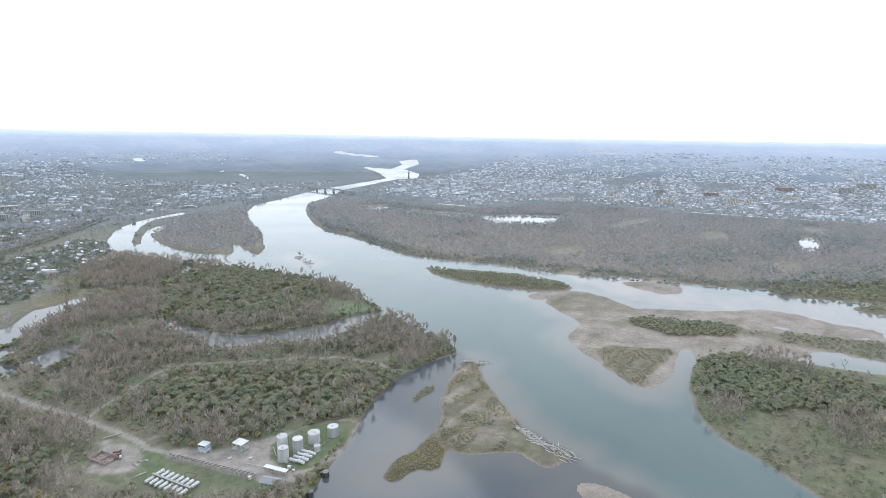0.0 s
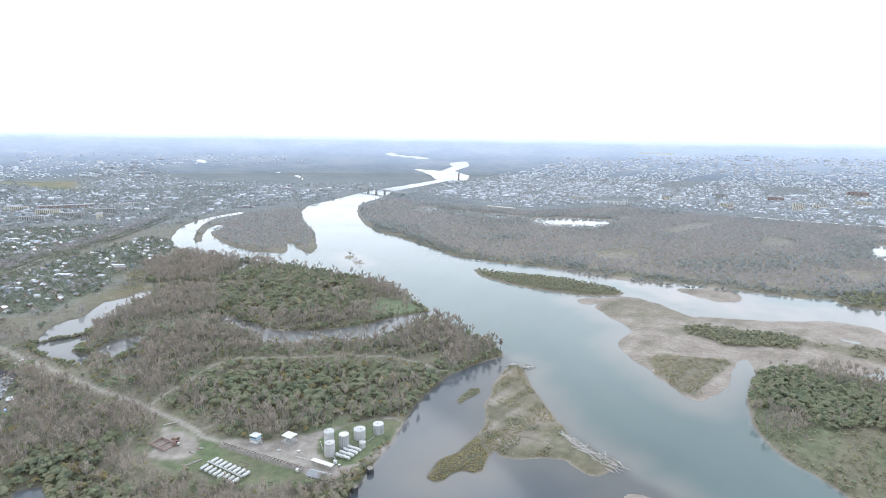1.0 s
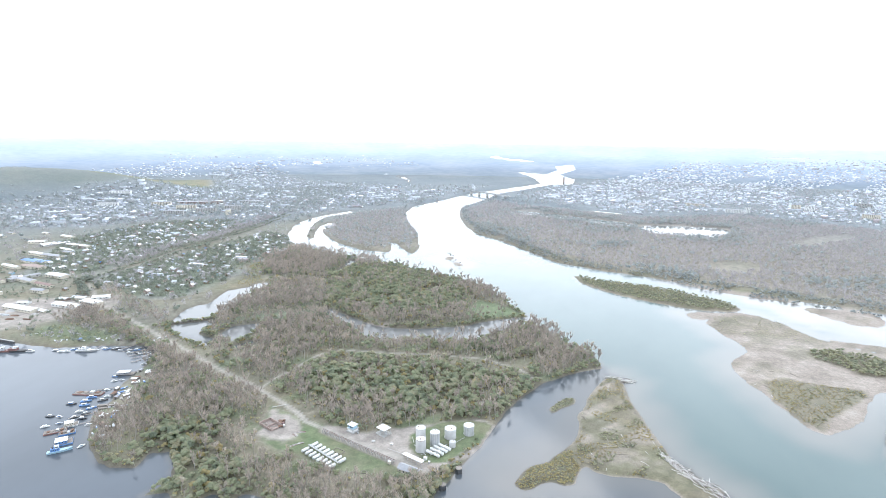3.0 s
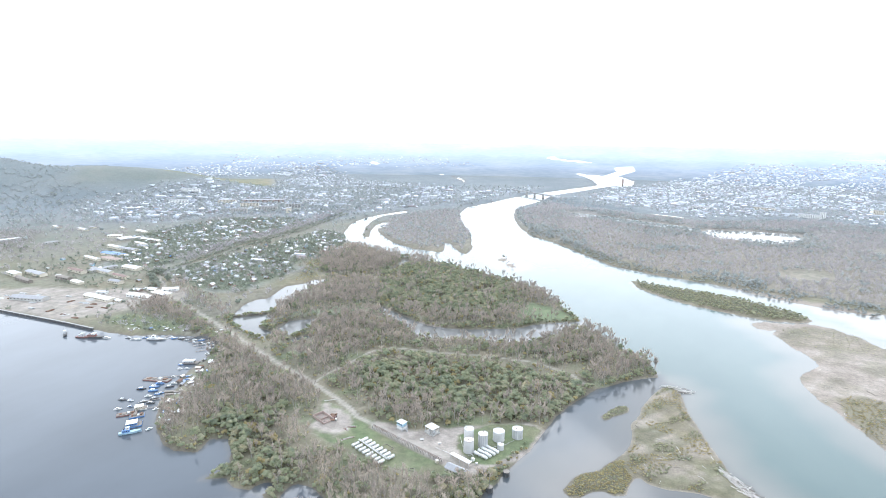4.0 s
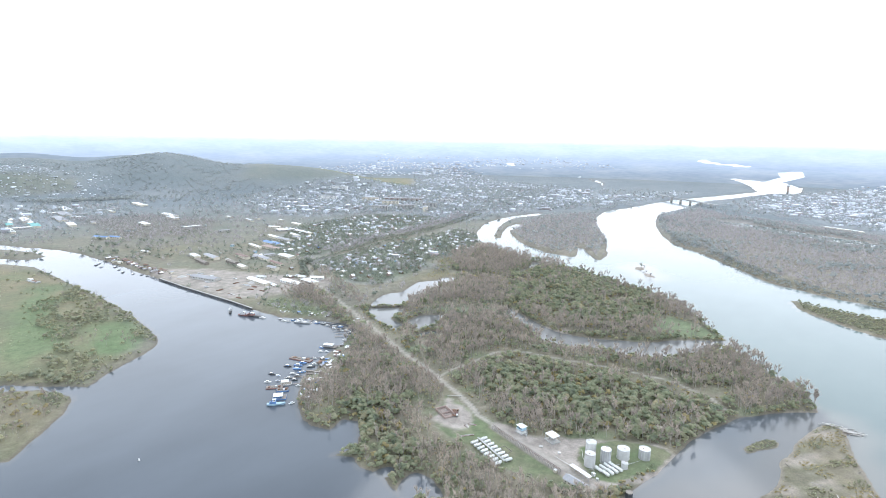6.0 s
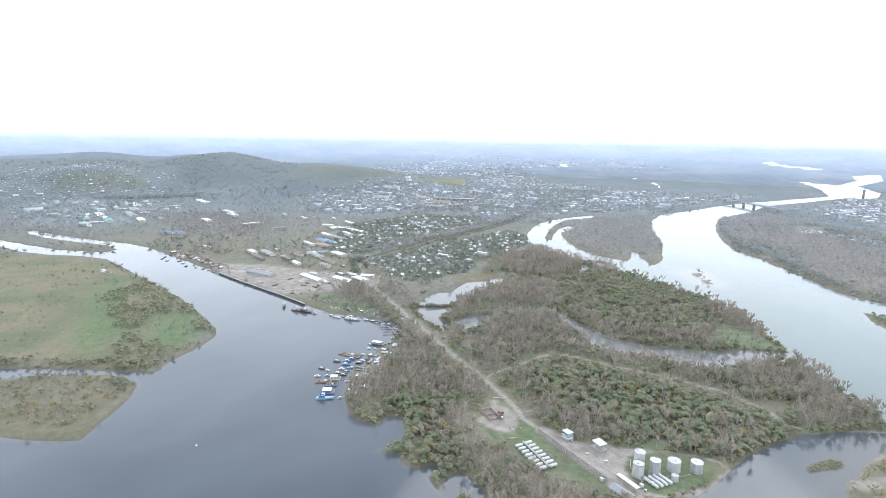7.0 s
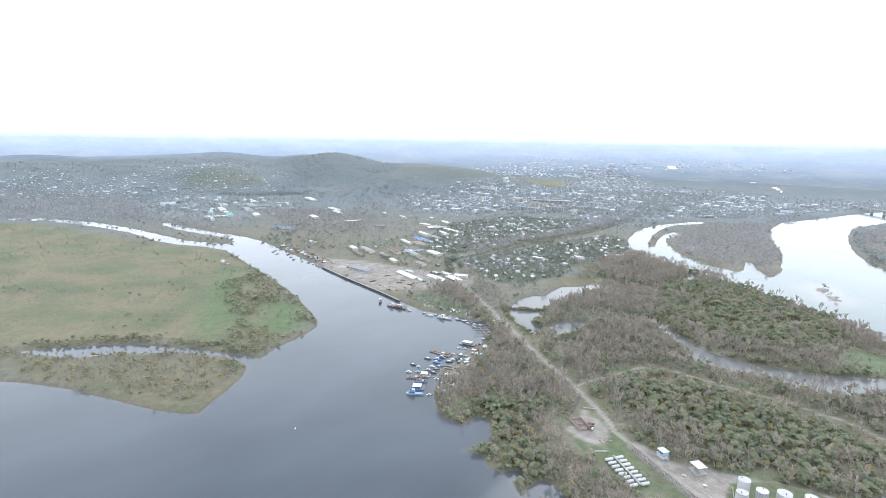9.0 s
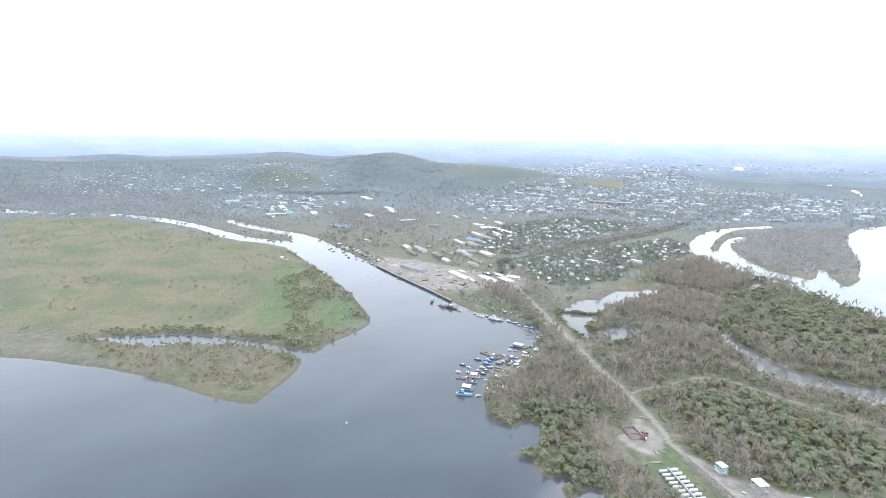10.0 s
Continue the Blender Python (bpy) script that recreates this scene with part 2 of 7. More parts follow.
ISLET_SHORE = [(-534, 176), (-511, 159), (-484, 129), (-464, 108), (-472, 99), (-497, 79), (-551, 47), (-587, 25), (-617, 1), (-655, -34),
    (-698, -76), (-719, -103), (-832, -160)]
INLET = [(-72, 728), (-97, 713), (-129, 689), (-144, 668), (-164, 656), (-187, 643), (-210, 632), (-239, 626), (-263, 628), (-284, 639),
    (-300, 647), (-323, 660), (-347, 675), (-361, 676), (-353, 657), (-325, 640), (-303, 627), (-276, 603), (-257, 587), (-231, 585),
    (-191, 596), (-151, 608), (-125, 619), (-108, 643), (-92, 676), (-79, 691), (-63, 710)]
POND_UPPER = [(-515, 777), (-532, 764), (-531, 736), (-547, 714), (-547, 695), (-537, 663), (-532, 642), (-542, 628), (-541, 600),
    (-526, 570), (-522, 548), (-481, 592), (-498, 619), (-504, 644), (-503, 682), (-505, 726), (-503, 755)]
POND_LOWER = [(-515, 546), (-504, 558), (-477, 581), (-464, 575), (-466, 559), (-460, 544), (-459, 532), (-437, 527), (-418, 520),
    (-415, 507), (-426, 500), (-450, 508), (-481, 522)]
POND_MARSH = [(-435, 539), (-433, 556), (-435, 572), (-420, 583), (-409, 591), (-401, 573), (-396, 546), (-396, 524), (-419, 528)]
POND_COVE = [(-205, 248), (-213, 261), (-216, 270), (-214, 282), (-202, 284), (-187, 276), (-175, 268)]
POND_SMALL = [(-240, 266), (-234, 277), (-227, 275), (-226, 266), (-230, 261)]
ISLE_WILLOW = [(-25, 999), (17, 974), (59, 968), (130, 951), (185, 914), (219, 890), (226, 862), (208, 844), (170, 839), (117, 853),
    (73, 871), (26, 906), (-8, 943)]
SAND_THIN = [(118, 1031), (239, 979), (318, 945), (323, 914), (269, 935), (184, 967)]
SAND_BAR = [(160, 786), (167, 753), (175, 733), (187, 711), (191, 688), (180, 666), (165, 644), (161, 614), (168, 584), (178, 561),
    (183, 538), (191, 515), (198, 495), (204, 489), (212, 490), (229, 506), (244, 522), (261, 548), (270, 568), (291, 600), (301, 601),
    (291, 564), (354, 566), (423, 574), (445, 595), (464, 595), (484, 578), (503, 563), (650, 510), (800, 600), (561, 633), (523, 647),
    (488, 660), (454, 676), (428, 697), (387, 707), (339, 722), (314, 738), (288, 758), (272, 800), (257, 824), (236, 845), (191, 827)]
SAND_UPPER = [(309, 902), (374, 916), (415, 907), (412, 864), (391, 830), (358, 829), (332, 857)]
ISLE_RIGHT_FAR = [(549, 871), (625, 919), (802, 928), (1920, 928), (1920, 752), (689, 790), (641, 805), (563, 823), (545, 844)]
ISLE_RIGHT_MID = [(614, 770), (694, 796), (1216, 704), (1120, 640), (648, 740), (620, 743)]
ISLE_RIGHT = [(287, 561), (315, 577), (352, 585), (381, 580), (410, 564), (447, 545), (480, 534), (768, 480), (960, 240), (480, 80), (288,
    176), (272, 311), (268, 331), (260, 350), (251, 377), (239, 396), (234, 430), (242, 465), (257, 507)]
SPIT = [(20, 530), (27, 548), (34, 560), (44, 556), (47, 540), (49, 511), (56, 489), (62, 464), (68, 440), (75, 424), (79, 403), (93, 391), (108, 383),
    (102, 372), (91, 362), (81, 362), (72, 371), (67, 381), (49, 381), (31, 377), (20, 379), (12, 385), (7, 372), (6, 359), (-3, 355),
    (-10, 358), (-17, 354), (-23, 345), (-29, 341), (-37, 347), (-36, 355), (-29, 372), (-17, 381), (-11, 393), (-2, 406), (4, 426),
    (6, 443), (3, 467), (9, 476), (11, 500)]
SPIT_SMALL = [(-22, 468), (-14, 485), (-7, 495), (0, 495), (-1, 483), (-12, 471), (-18, 460)]
SHOAL = [(94, 336), (110, 344), (125, 340), (133, 329), (121, 317), (96, 320)]
ISLET_A = [(-294, 1055), (-283, 1088), (-262, 1057), (-275, 1036)]
ISLET_B = [(-261, 1013), (-251, 1043), (-233, 1005), (-243, 995)]
LAKE = [(134, 1686), (227, 1722), (380, 1712), (370, 1627), (299, 1523), (205, 1545), (134, 1581)]
LAKE_THIN = [(-286, 1909), (-146, 1863), (10, 1778), (132, 1711), (128, 1661), (9, 1698), (-141, 1789), (-260, 1834)]
LAKE_RIGHT = [(906, 1329), (956, 1388), (980, 1358), (898, 1236), (850, 1188), (833, 1212)]
FAR_POND_A = [(-1944, 3481), (-1930, 3542), (-1817, 3439), (-1828, 3380), (-1883, 3406)]
FAR_POND_B = [(-1281, 3175), (-1256, 3237), (-1225, 3113)]
FAR_POND_C = [(-1167, 3104), (-1107, 3095), (-997, 2910), (-985, 2833), (-1067, 2999)]
FAR_POND_D = [(-834, 4243), (-760, 4318), (-696, 4196), (-452, 4139), (-452, 4056), (-753, 4155)]
FAR_POND_E = [(1001, 4448), (1238, 4392), (1450, 4278), (1217, 4316)]
FAR_POND_F = [(-2368, -275), (-2371, -244), (-2295, -234), (-2253, -251), (-2259, -263)]
ROAD = [(-784, 666), (-680, 594), (-563, 540), (-494, 508), (-427, 478), (-352, 443), (-308, 426), (-256, 401), (-233, 388), (-220, 378),
    (-199, 372), (-172, 362), (-149, 357), (-123, 351), (-110, 346)]
PATH = [(-295, 419), (-294, 444), (-289, 466), (-282, 513), (-265, 533), (-214, 542), (-144, 555), (-99, 558), (-82, 551), (-59, 542),
    (-45, 526), (-34, 529)]
QUAYSIDE_TRACK = [(-516, 522), (-540, 505), (-548, 490), (-520, 476), (-500, 486), (-478, 492)]
STREET = [(-784, 666), (-806, 783), (-845, 962), (-848, 1105), (-875, 1277), (-926, 1512)]
Z_PENINSULA = [(-48, 312), (0, 464), (64, 584), (-24, 712), (-56, 784), (-160, 944), (-520, 1056), (-616, 1048), (-616, 832), (-520, 800),
    (-509, 704), (-480, 608), (-536, 536), (-640, 560), (-672, 528), (-528, 488), (-464, 464), (-448, 400), (-448, 344), (-344, 256), (-192,
    224)]
Z_COMPOUND = [(-266, 396), (-221, 380), (-164, 377), (-140, 393), (-108, 412), (-79, 426), (-62, 423), (-68, 380), (-80, 364), (-96, 342),
    (-114, 330), (-141, 321), (-166, 323), (-194, 329), (-216, 332), (-241, 341), (-253, 357)]
Z_BUSHY = [(-291, 480), (-258, 526), (-173, 535), (-78, 531), (-30, 523), (-64, 437), (-149, 407), (-222, 415)]
Z_BUSHY_S = [(-326, 290), (-337, 350), (-280, 360), (-228, 319), (-182, 294), (-182, 274), (-221, 235), (-288, 258)]
Z_BUSHY_N = [(-469, 821), (-421, 923), (-309, 957), (-230, 912), (-166, 784), (-171, 698), (-230, 666), (-295, 663), (-365, 683), (-425, 742)]
Z_GLADE_N = [(-159, 780), (-101, 755), (-77, 730), (-131, 698), (-163, 702)]
Z_FOREST_E = [(-428, 1799), (-394, 2151), (-268, 2051), (145, 1837), (482, 2039), (854, 1775), (1341, 1588), (1440, 1200), (1408, 920),
    (764, 882), (577, 897), (430, 931), (245, 1006), (30, 1082), (-107, 1202), (-301, 1428), (-359, 1554)]
Z_ISLE_TREES = [(-710, 1347), (-731, 1465), (-727, 1631), (-638, 1804), (-516, 1486), (-441, 1337), (-382, 1144), (-406, 1143), (-457,
    1216), (-430, 1094), (-546, 1133), (-639, 1223)]
Z_GARDEN_A = [(-797, 691), (-799, 1195), (-699, 1159), (-623, 972), (-634, 856), (-589, 753), (-602, 644), (-658, 632)]
Z_GARDEN_B = [(-928, 680), (-1174, 953), (-1178, 1224), (-1055, 1337), (-920, 1328), (-877, 977), (-841, 720)]
Z_TOWN = [(-1848, 1220), (-1808, 1857), (-1480, 2242), (-1226, 2480), (-1111, 2485), (-925, 1538), (-1120, 1416), (-1289, 1089), (-1479,
    1002)]
Z_FACTORY = [(-2014, 264), (-2310, 496), (-2036, 827), (-1749, 796), (-1584, 517), (-1719, 333)]
Z_YARD = [(-917, 450), (-1021, 576), (-1088, 742), (-941, 721), (-784, 666), (-666, 582), (-647, 514), (-678, 448)]
Z_CITY = [(-344, 2440), (-228, 2905), (14, 3274), (543, 4258), (1861, 4260), (2912, 3547), (4160, 2400), (2080, 1216), (1314, 1555), (891,
    1834), (499, 2115), (152, 1930), (-172, 2183)]
Z_TOWN_W = [(-2256, 2827), (-2123, 3149), (-1503, 2663), (-986, 2673), (-520, 2853), (-588, 2400), (-694, 1924), (-804, 1727), (-889, 1555),
    (-877, 1403), (-953, 1165)]
Z_MEADOW = [(-1933, -229), (-1793, 40), (-1324, 229), (-1123, 329), (-921, 332), (-645, 297), (-590, 241), (-575, 193), (-667, 123), (-815,
    -113)]
Z_MEADOW_BUSH = [(-879, 247), (-942, 339), (-822, 346), (-641, 304), (-613, 283), (-653, 284), (-735, 300), (-730, 254), (-662, 223), (-599,
    245), (-569, 205), (-607, 176), (-692, 217)]
Z_ISLET_TREES = [(-719, -24), (-664, 42), (-628, 116), (-572, 166), (-536, 174), (-490, 125), (-489, 103), (-565, 48), (-649, -9)]
Z_BROWN = [(-1723, 630), (-1670, 812), (-1408, 879), (-1225, 719), (-1305, 569)]
Z_FIELD = [(-2419, 1817), (-2513, 2097), (-2225, 2275), (-1820, 2448), (-1578, 2051), (-1906, 1770), (-2173, 1706)]
Z_WILLOW_R = [(256, 700), (297, 715), (331, 702), (379, 691), (400, 674), (375, 640), (325, 640), (291, 645), (277, 663), (260, 677)]
Z_WILLOW_R2 = [(397, 667), (458, 659), (504, 641), (556, 627), (510, 571), (487, 581), (458, 606), (430, 616), (414, 634), (390, 643)]
Z_SPIT_GRASS = [(187, 593), (208, 608), (239, 599), (276, 600), (277, 588), (242, 547), (219, 521), (207, 495), (193, 521), (184, 549)]
Z_ISLE_R_GREEN = [(278, 556), (309, 577), (352, 585), (356, 558), (400, 530), (451, 499), (393, 427), (347, 446), (330, 459), (284, 435),
    (284, 471), (251, 491)]
SAND_SHOALS = [(508, 802), (530, 806), (538, 783), (577, 790), (614, 781), (602, 753), (543, 740), (520, 755), (494, 767)]
SAND_STONES = [(98, 336), (106, 345), (118, 344), (134, 334), (140, 322), (126, 314), (106, 322)]
FAR_SHALLOWS = [(137, 1009), (225, 920), (283, 793), (349, 746), (417, 718), (577, 653), (900, 640), (900, 720), (640, 760), (577, 800), (498, 830), (393, 850), (309, 945), (217, 985)]
SAND_INLET = [(-284, 639), (-259, 656), (-217, 653), (-202, 641), (-239, 626), (-263, 626)]
POND_PUDDLE = [(-395, 508), (-388, 521), (-382, 534), (-375, 528), (-377, 511), (-383, 499)]
CREEK = [(-456, 867), (-445, 902), (-467, 976), (-453, 980), (-429, 945), (-435, 905), (-439, 867)]
Z_BARE_NW = [(-475, 600), (-506, 672), (-522, 767), (-488, 816), (-424, 795), (-377, 724), (-388, 677), (-428, 639)]
Z_GLADE_W = [(-464, 580), (-428, 626), (-366, 669), (-342, 690), (-334, 665), (-381, 634), (-412, 601)]
Z_YELLOW = [(-555, 740), (-625, 887), (-605, 893), (-537, 782), (-514, 788), (-460, 824), (-384, 866), (-369, 831), (-451, 788),
    (-508, 746)]
SAND_FLAT = [(288, 758), (353, 753), (425, 748), (473, 761), (515, 747), (535, 706), (589, 668), (561, 633), (523, 647), (488, 660),
    (428, 697), (339, 722)]
SAND_TAIL = [(136, 821), (208, 844), (241, 846), (189, 821), (162, 783), (145, 794)]
Z_WEST_WOODS = [(-2158, -252), (-2685, -307), (-2678, -31), (-2401, 296), (-1667, 355), (-1366, 431), (-1625, 315), (-1883, 118),
    (-2023, -73)]
GRASSY_SHOULDER = [(-1680, 1932), (-1711, 1711), (-1865, 1510), (-2056, 1387), (-2261, 1583), (-2113, 1837), (-1882, 2019)]
Z_ROADSIDE_TREES = [(-738, 652), (-712, 658), (-656, 624), (-579, 588), (-522, 566), (-526, 541), (-571, 556), (-656, 598)]
Z_PORT_TREES = [(-676, 520), (-670, 554), (-621, 552), (-574, 512), (-599, 497), (-632, 492)]
Z_PORT_GREEN = [(-819, 673), (-811, 702), (-738, 652), (-708, 605), (-742, 616)]
Z_YARD_GRASS = [(-659, 476), (-650, 500), (-565, 505), (-533, 512), (-533, 477), (-597, 461), (-627, 457)]
Z_BAR_GRASS = [(178, 811), (243, 839), (277, 800), (308, 746), (262, 729), (216, 737), (173, 745)]
Z_ISLE_R_BARE = [[(350, 588), (396, 600), (418, 580), (406, 535), (378, 512), (362, 532), (344, 560)],
                 [(247, 482), (283, 480), (291, 456), (272, 430), (240, 432), (235, 450)],
                 [(354, 463), (380, 446), (470, 440), (520, 380), (361, 380), (322, 378), (318, 410)]]
RIVER = RIVER_LEFT_BANK + PENINSULA_BANK + FAR_REACH + RIGHT_BANK + plan((1500, -400), (-54, -400))
HARBOUR = HARBOUR_EAST + HARBOUR_WEST + SLOUGH[1:] + ISLET_SHORE[1:] + plan((-520, -400), (-50, -400), (-52, 190), (-75, 176), (-100, 157))
WATERS = [RIVER, HARBOUR, INLET, POND_UPPER, POND_LOWER, POND_MARSH, POND_PUDDLE, CREEK, POND_COVE, POND_SMALL, LAKE, LAKE_THIN, LAKE_RIGHT,
          FAR_POND_A, FAR_POND_B, FAR_POND_C, FAR_POND_D, FAR_POND_E, FAR_POND_F]
SANDS = [SAND_THIN, SAND_BAR, SAND_UPPER, SAND_FLAT, SAND_TAIL, SAND_STONES, SAND_INLET, ISLET_A, ISLET_B]
ISLES = [ISLE_WILLOW, ISLE_RIGHT_FAR, ISLE_RIGHT_MID, ISLE_RIGHT, SPIT, SPIT_SMALL]


def rounded(poly):
    """The outline with its corners cut once."""
    out = []
    for (ax, ay), (bx, by) in zip(poly, poly[1:] + poly[:1]):
        out += [(0.78 * ax + 0.22 * bx, 0.78 * ay + 0.22 * by), (0.22 * ax + 0.78 * bx, 0.22 * ay + 0.78 * by)]
    return out


def inside_distance(poly, x, y):
    """Signed distance to a closed outline: positive within it; well outside, the distance to its bounds."""
    p = np.array(poly, float)
    (x0, y0), (x1, y1) = p.min(0), p.max(0)
    out = -np.hypot(np.maximum(np.maximum(x0 - x, x - x1), 0), np.maximum(np.maximum(y0 - y, y - y1), 0))
    near = out > -90
    x, y = x[near], y[near]
    best = np.full(x.shape, 1e12)
    odd = np.zeros(x.shape, bool)
    for (ax, ay), (bx, by) in zip(p, np.roll(p, -1, 0)):
        dx, dy = bx - ax, by - ay
        s = np.clip(((x - ax) * dx + (y - ay) * dy) / (dx * dx + dy * dy + 1e-9), 0, 1)
        best = np.minimum(best, (x - ax - s * dx) ** 2 + (y - ay - s * dy) ** 2)
        if ay != by:
            odd ^= ((ay > y) != (by > y)) & (x < (bx - ax) * (y - ay) / (by - ay) + ax)
    d = np.sqrt(best)
    out[near] = np.where(odd, d, -d)
    return out


WATERS = [w if w in (RIVER, HARBOUR) else rounded(w) for w in WATERS]
SANDS, ISLES = [rounded(w) for w in SANDS], [rounded(w) for w in ISLES]


def line_distance(line, x, y):
    best = np.full(x.shape, 1e12)
    for (ax, ay), (bx, by) in zip(line, line[1:]):
        dx, dy = bx - ax, by - ay
        s = np.clip(((x - ax) * dx + (y - ay) * dy) / (dx * dx + dy * dy + 1e-9), 0, 1)
        best = np.minimum(best, (x - ax - s * dx) ** 2 + (y - ay - s * dy) ** 2)
    return np.sqrt(best)


def ripple(x, y, size, seed=0.0):
    """Cheap smooth noise, about -1 to 1, for outlines and heights."""
    a = np.sin(x / size + seed + 1.3 * np.sin(y / size * 0.7 + seed * 2)) * np.cos(y / size * 1.1 - seed + 1.1 * np.sin(x / size * 0.6))
    b = np.sin(x / size * 2.3 - y / size * 1.7 + seed * 3) * 0.5
    return (a + b) / 1.5


def ease(a, b, v):
    s = np.clip((v - a) / (b - a), 0, 1)
    return s * s * (3 - 2 * s)


def shore_distance(x, y):
    """Positive on land, negative in water; and the distance into sand bars."""
    r = np.hypot(x, y)
    wob = (ripple(x, y, 5.0, 1) * 0.9 + ripple(x, y, 14.0, 4) * 1.6) * np.clip(r / 640, 0.8, 2.6)
    d = np.full(x.shape, 1e6)
    for w in WATERS:
        d = np.minimum(d, -inside_distance(w, x, y))
    s = np.full(x.shape, -1e6)
    for w in SANDS:
        s = np.maximum(s, inside_distance(w, x, y))
    e = d.copy()
    for w in ISLES:
        e = np.maximum(e, inside_distance(w, x, y))
    return np.maximum(e, s) + wob * np.where(s > e, 1.2, 0.7), s, e


def far_rise(r):
    """The plain lifts gently beyond 2.5 km towards the distant uplands."""
    return np.where(r < 2537, 0.0, 240 - r * (0.0946 - 3.73e-5 * (r - 2537))) + 30 * ease(4350, 4940, r)


def hills(x, y):
    r, az = np.hypot(x, y), np.degrees(np.arctan2(-x, y))
    ridge = 114 * ease(2330, 3140, r) * (1 - ease(3500, 4200, r)) * ease(55, 68, az) * (1 - ease(112, 135, az))
    ridge *= 0.93 + 0.10 * ripple(x, y, 200, 2) + 0.05 * np.sin(az * 0.8)
    ridge *= 1 - 0.32 * ease(70, 82, az)
    ridge *= 1 - 0.24 * np.exp(-(((az - 69) / 4.5) ** 2))
    peak = 80 * np.exp(-(((az - 61.5) / 4.2) ** 2) - ((r - 2980) / 420) ** 2)
    front = 38 * np.exp(-(((az - 74) / 5.0) ** 2) - ((r - 2720) / 240) ** 2)
    shoulder = 92 * np.exp(-(((az - 49.5) / 7.5) ** 2) - ((r - 2640) / 310) ** 2)
    mound = 9 * np.exp(-(((az - 38.5) / 3.0) ** 2) - ((r - 2950) / 220) ** 2)
    saddle = 58 * np.exp(-(((az - 55.5) / 4.5) ** 2) - ((r - 2850) / 380) ** 2)
    return ridge + peak + saddle + front + shoulder + mound


def land_height(x, y, known=None):
    d, s, e = known or shore_distance(x, y)
    r = np.hypot(x, y)
    bank = 2.2 * ease(0, 9, d) + 0.35 * ripple(x, y, 23, 3) * ease(4, 20, d)
    flat = 0.75 * ease(0, 30, d) + 0.12 * ripple(x, y, 18, 5) * ease(2, 10, d)
    up = np.where(s > e, flat, bank)
    down = -2.5 * ease(0, 14, -d) - 0.02
    return np.where(d > 0, up, down) + far_rise(r) + hills(x, y)


def height_at(x, y):
    return float(land_height(np.array([float(x)]), np.array([float(y)]))[0])


def polar_grid(step, rows):
    """Rings and spokes round the viewpoint's foot: fine where it is looked at, coarse behind."""
    az = np.concatenate([np.arange(-46, 104, step), np.arange(104, 314, 6.0)])
    a, r = np.meshgrid(np.radians(az), rows)
    n, m = r.shape
    i, j = np.meshgrid(np.arange(n - 1), np.arange(m), indexing="ij")
    k = (j + 1) % m
    quads = np.stack([i * m + j, i * m + k, (i + 1) * m + k, (i + 1) * m + j], -1).reshape(-1, 4)[:, ::-1]
    return -np.sin(a).ravel() * r.ravel(), np.cos(a).ravel() * r.ravel(), quads


def sheet(name, verts, faces, material, smooth=True):
    me = bpy.data.meshes.new(name)
    k = faces.shape[1]
    me.vertices.add(len(verts))
    me.vertices.foreach_set("co", np.asarray(verts, np.float32).ravel())
    me.loops.add(faces.size)
    me.loops.foreach_set("vertex_index", faces.astype(np.int32).ravel())
    me.polygons.add(len(faces))
    me.polygons.foreach_set("loop_start", np.arange(0, faces.size, k, dtype=np.int32))
    if smooth:
        me.polygons.foreach_set("use_smooth", np.ones(len(faces), bool))
    me.materials.append(material)
    me.update(calc_edges=True)
    return new(name, me)


def paint(ob, name, *channels):
    a = ob.data.attributes.new(name, "FLOAT_COLOR", "POINT")
    n = len(ob.data.vertices)
    c = [np.broadcast_to(np.clip(v, 0, 1), (n,)) for v in channels] + [np.zeros(n)] * (4 - len(channels))
    a.data.foreach_set("color", np.stack(c, 1).astype(np.float32).ravel())


def rings(fine):
    rows = [0.5, 100, 200, 260, 296, 312]
    while rows[-1] < 4940:
        rows.append(rows[-1] + min(max(rows[-1] ** 2 / fine, 1.25), 55))
    return np.array(rows)


def within(poly, x, y, soft=6.0, wave=5.0):
    """Cover of a patch of land with a soft, uneven edge."""
    return ease(-soft, soft, inside_distance(poly, x, y) + wave * ripple(x, y, wave * 2.2, 7))


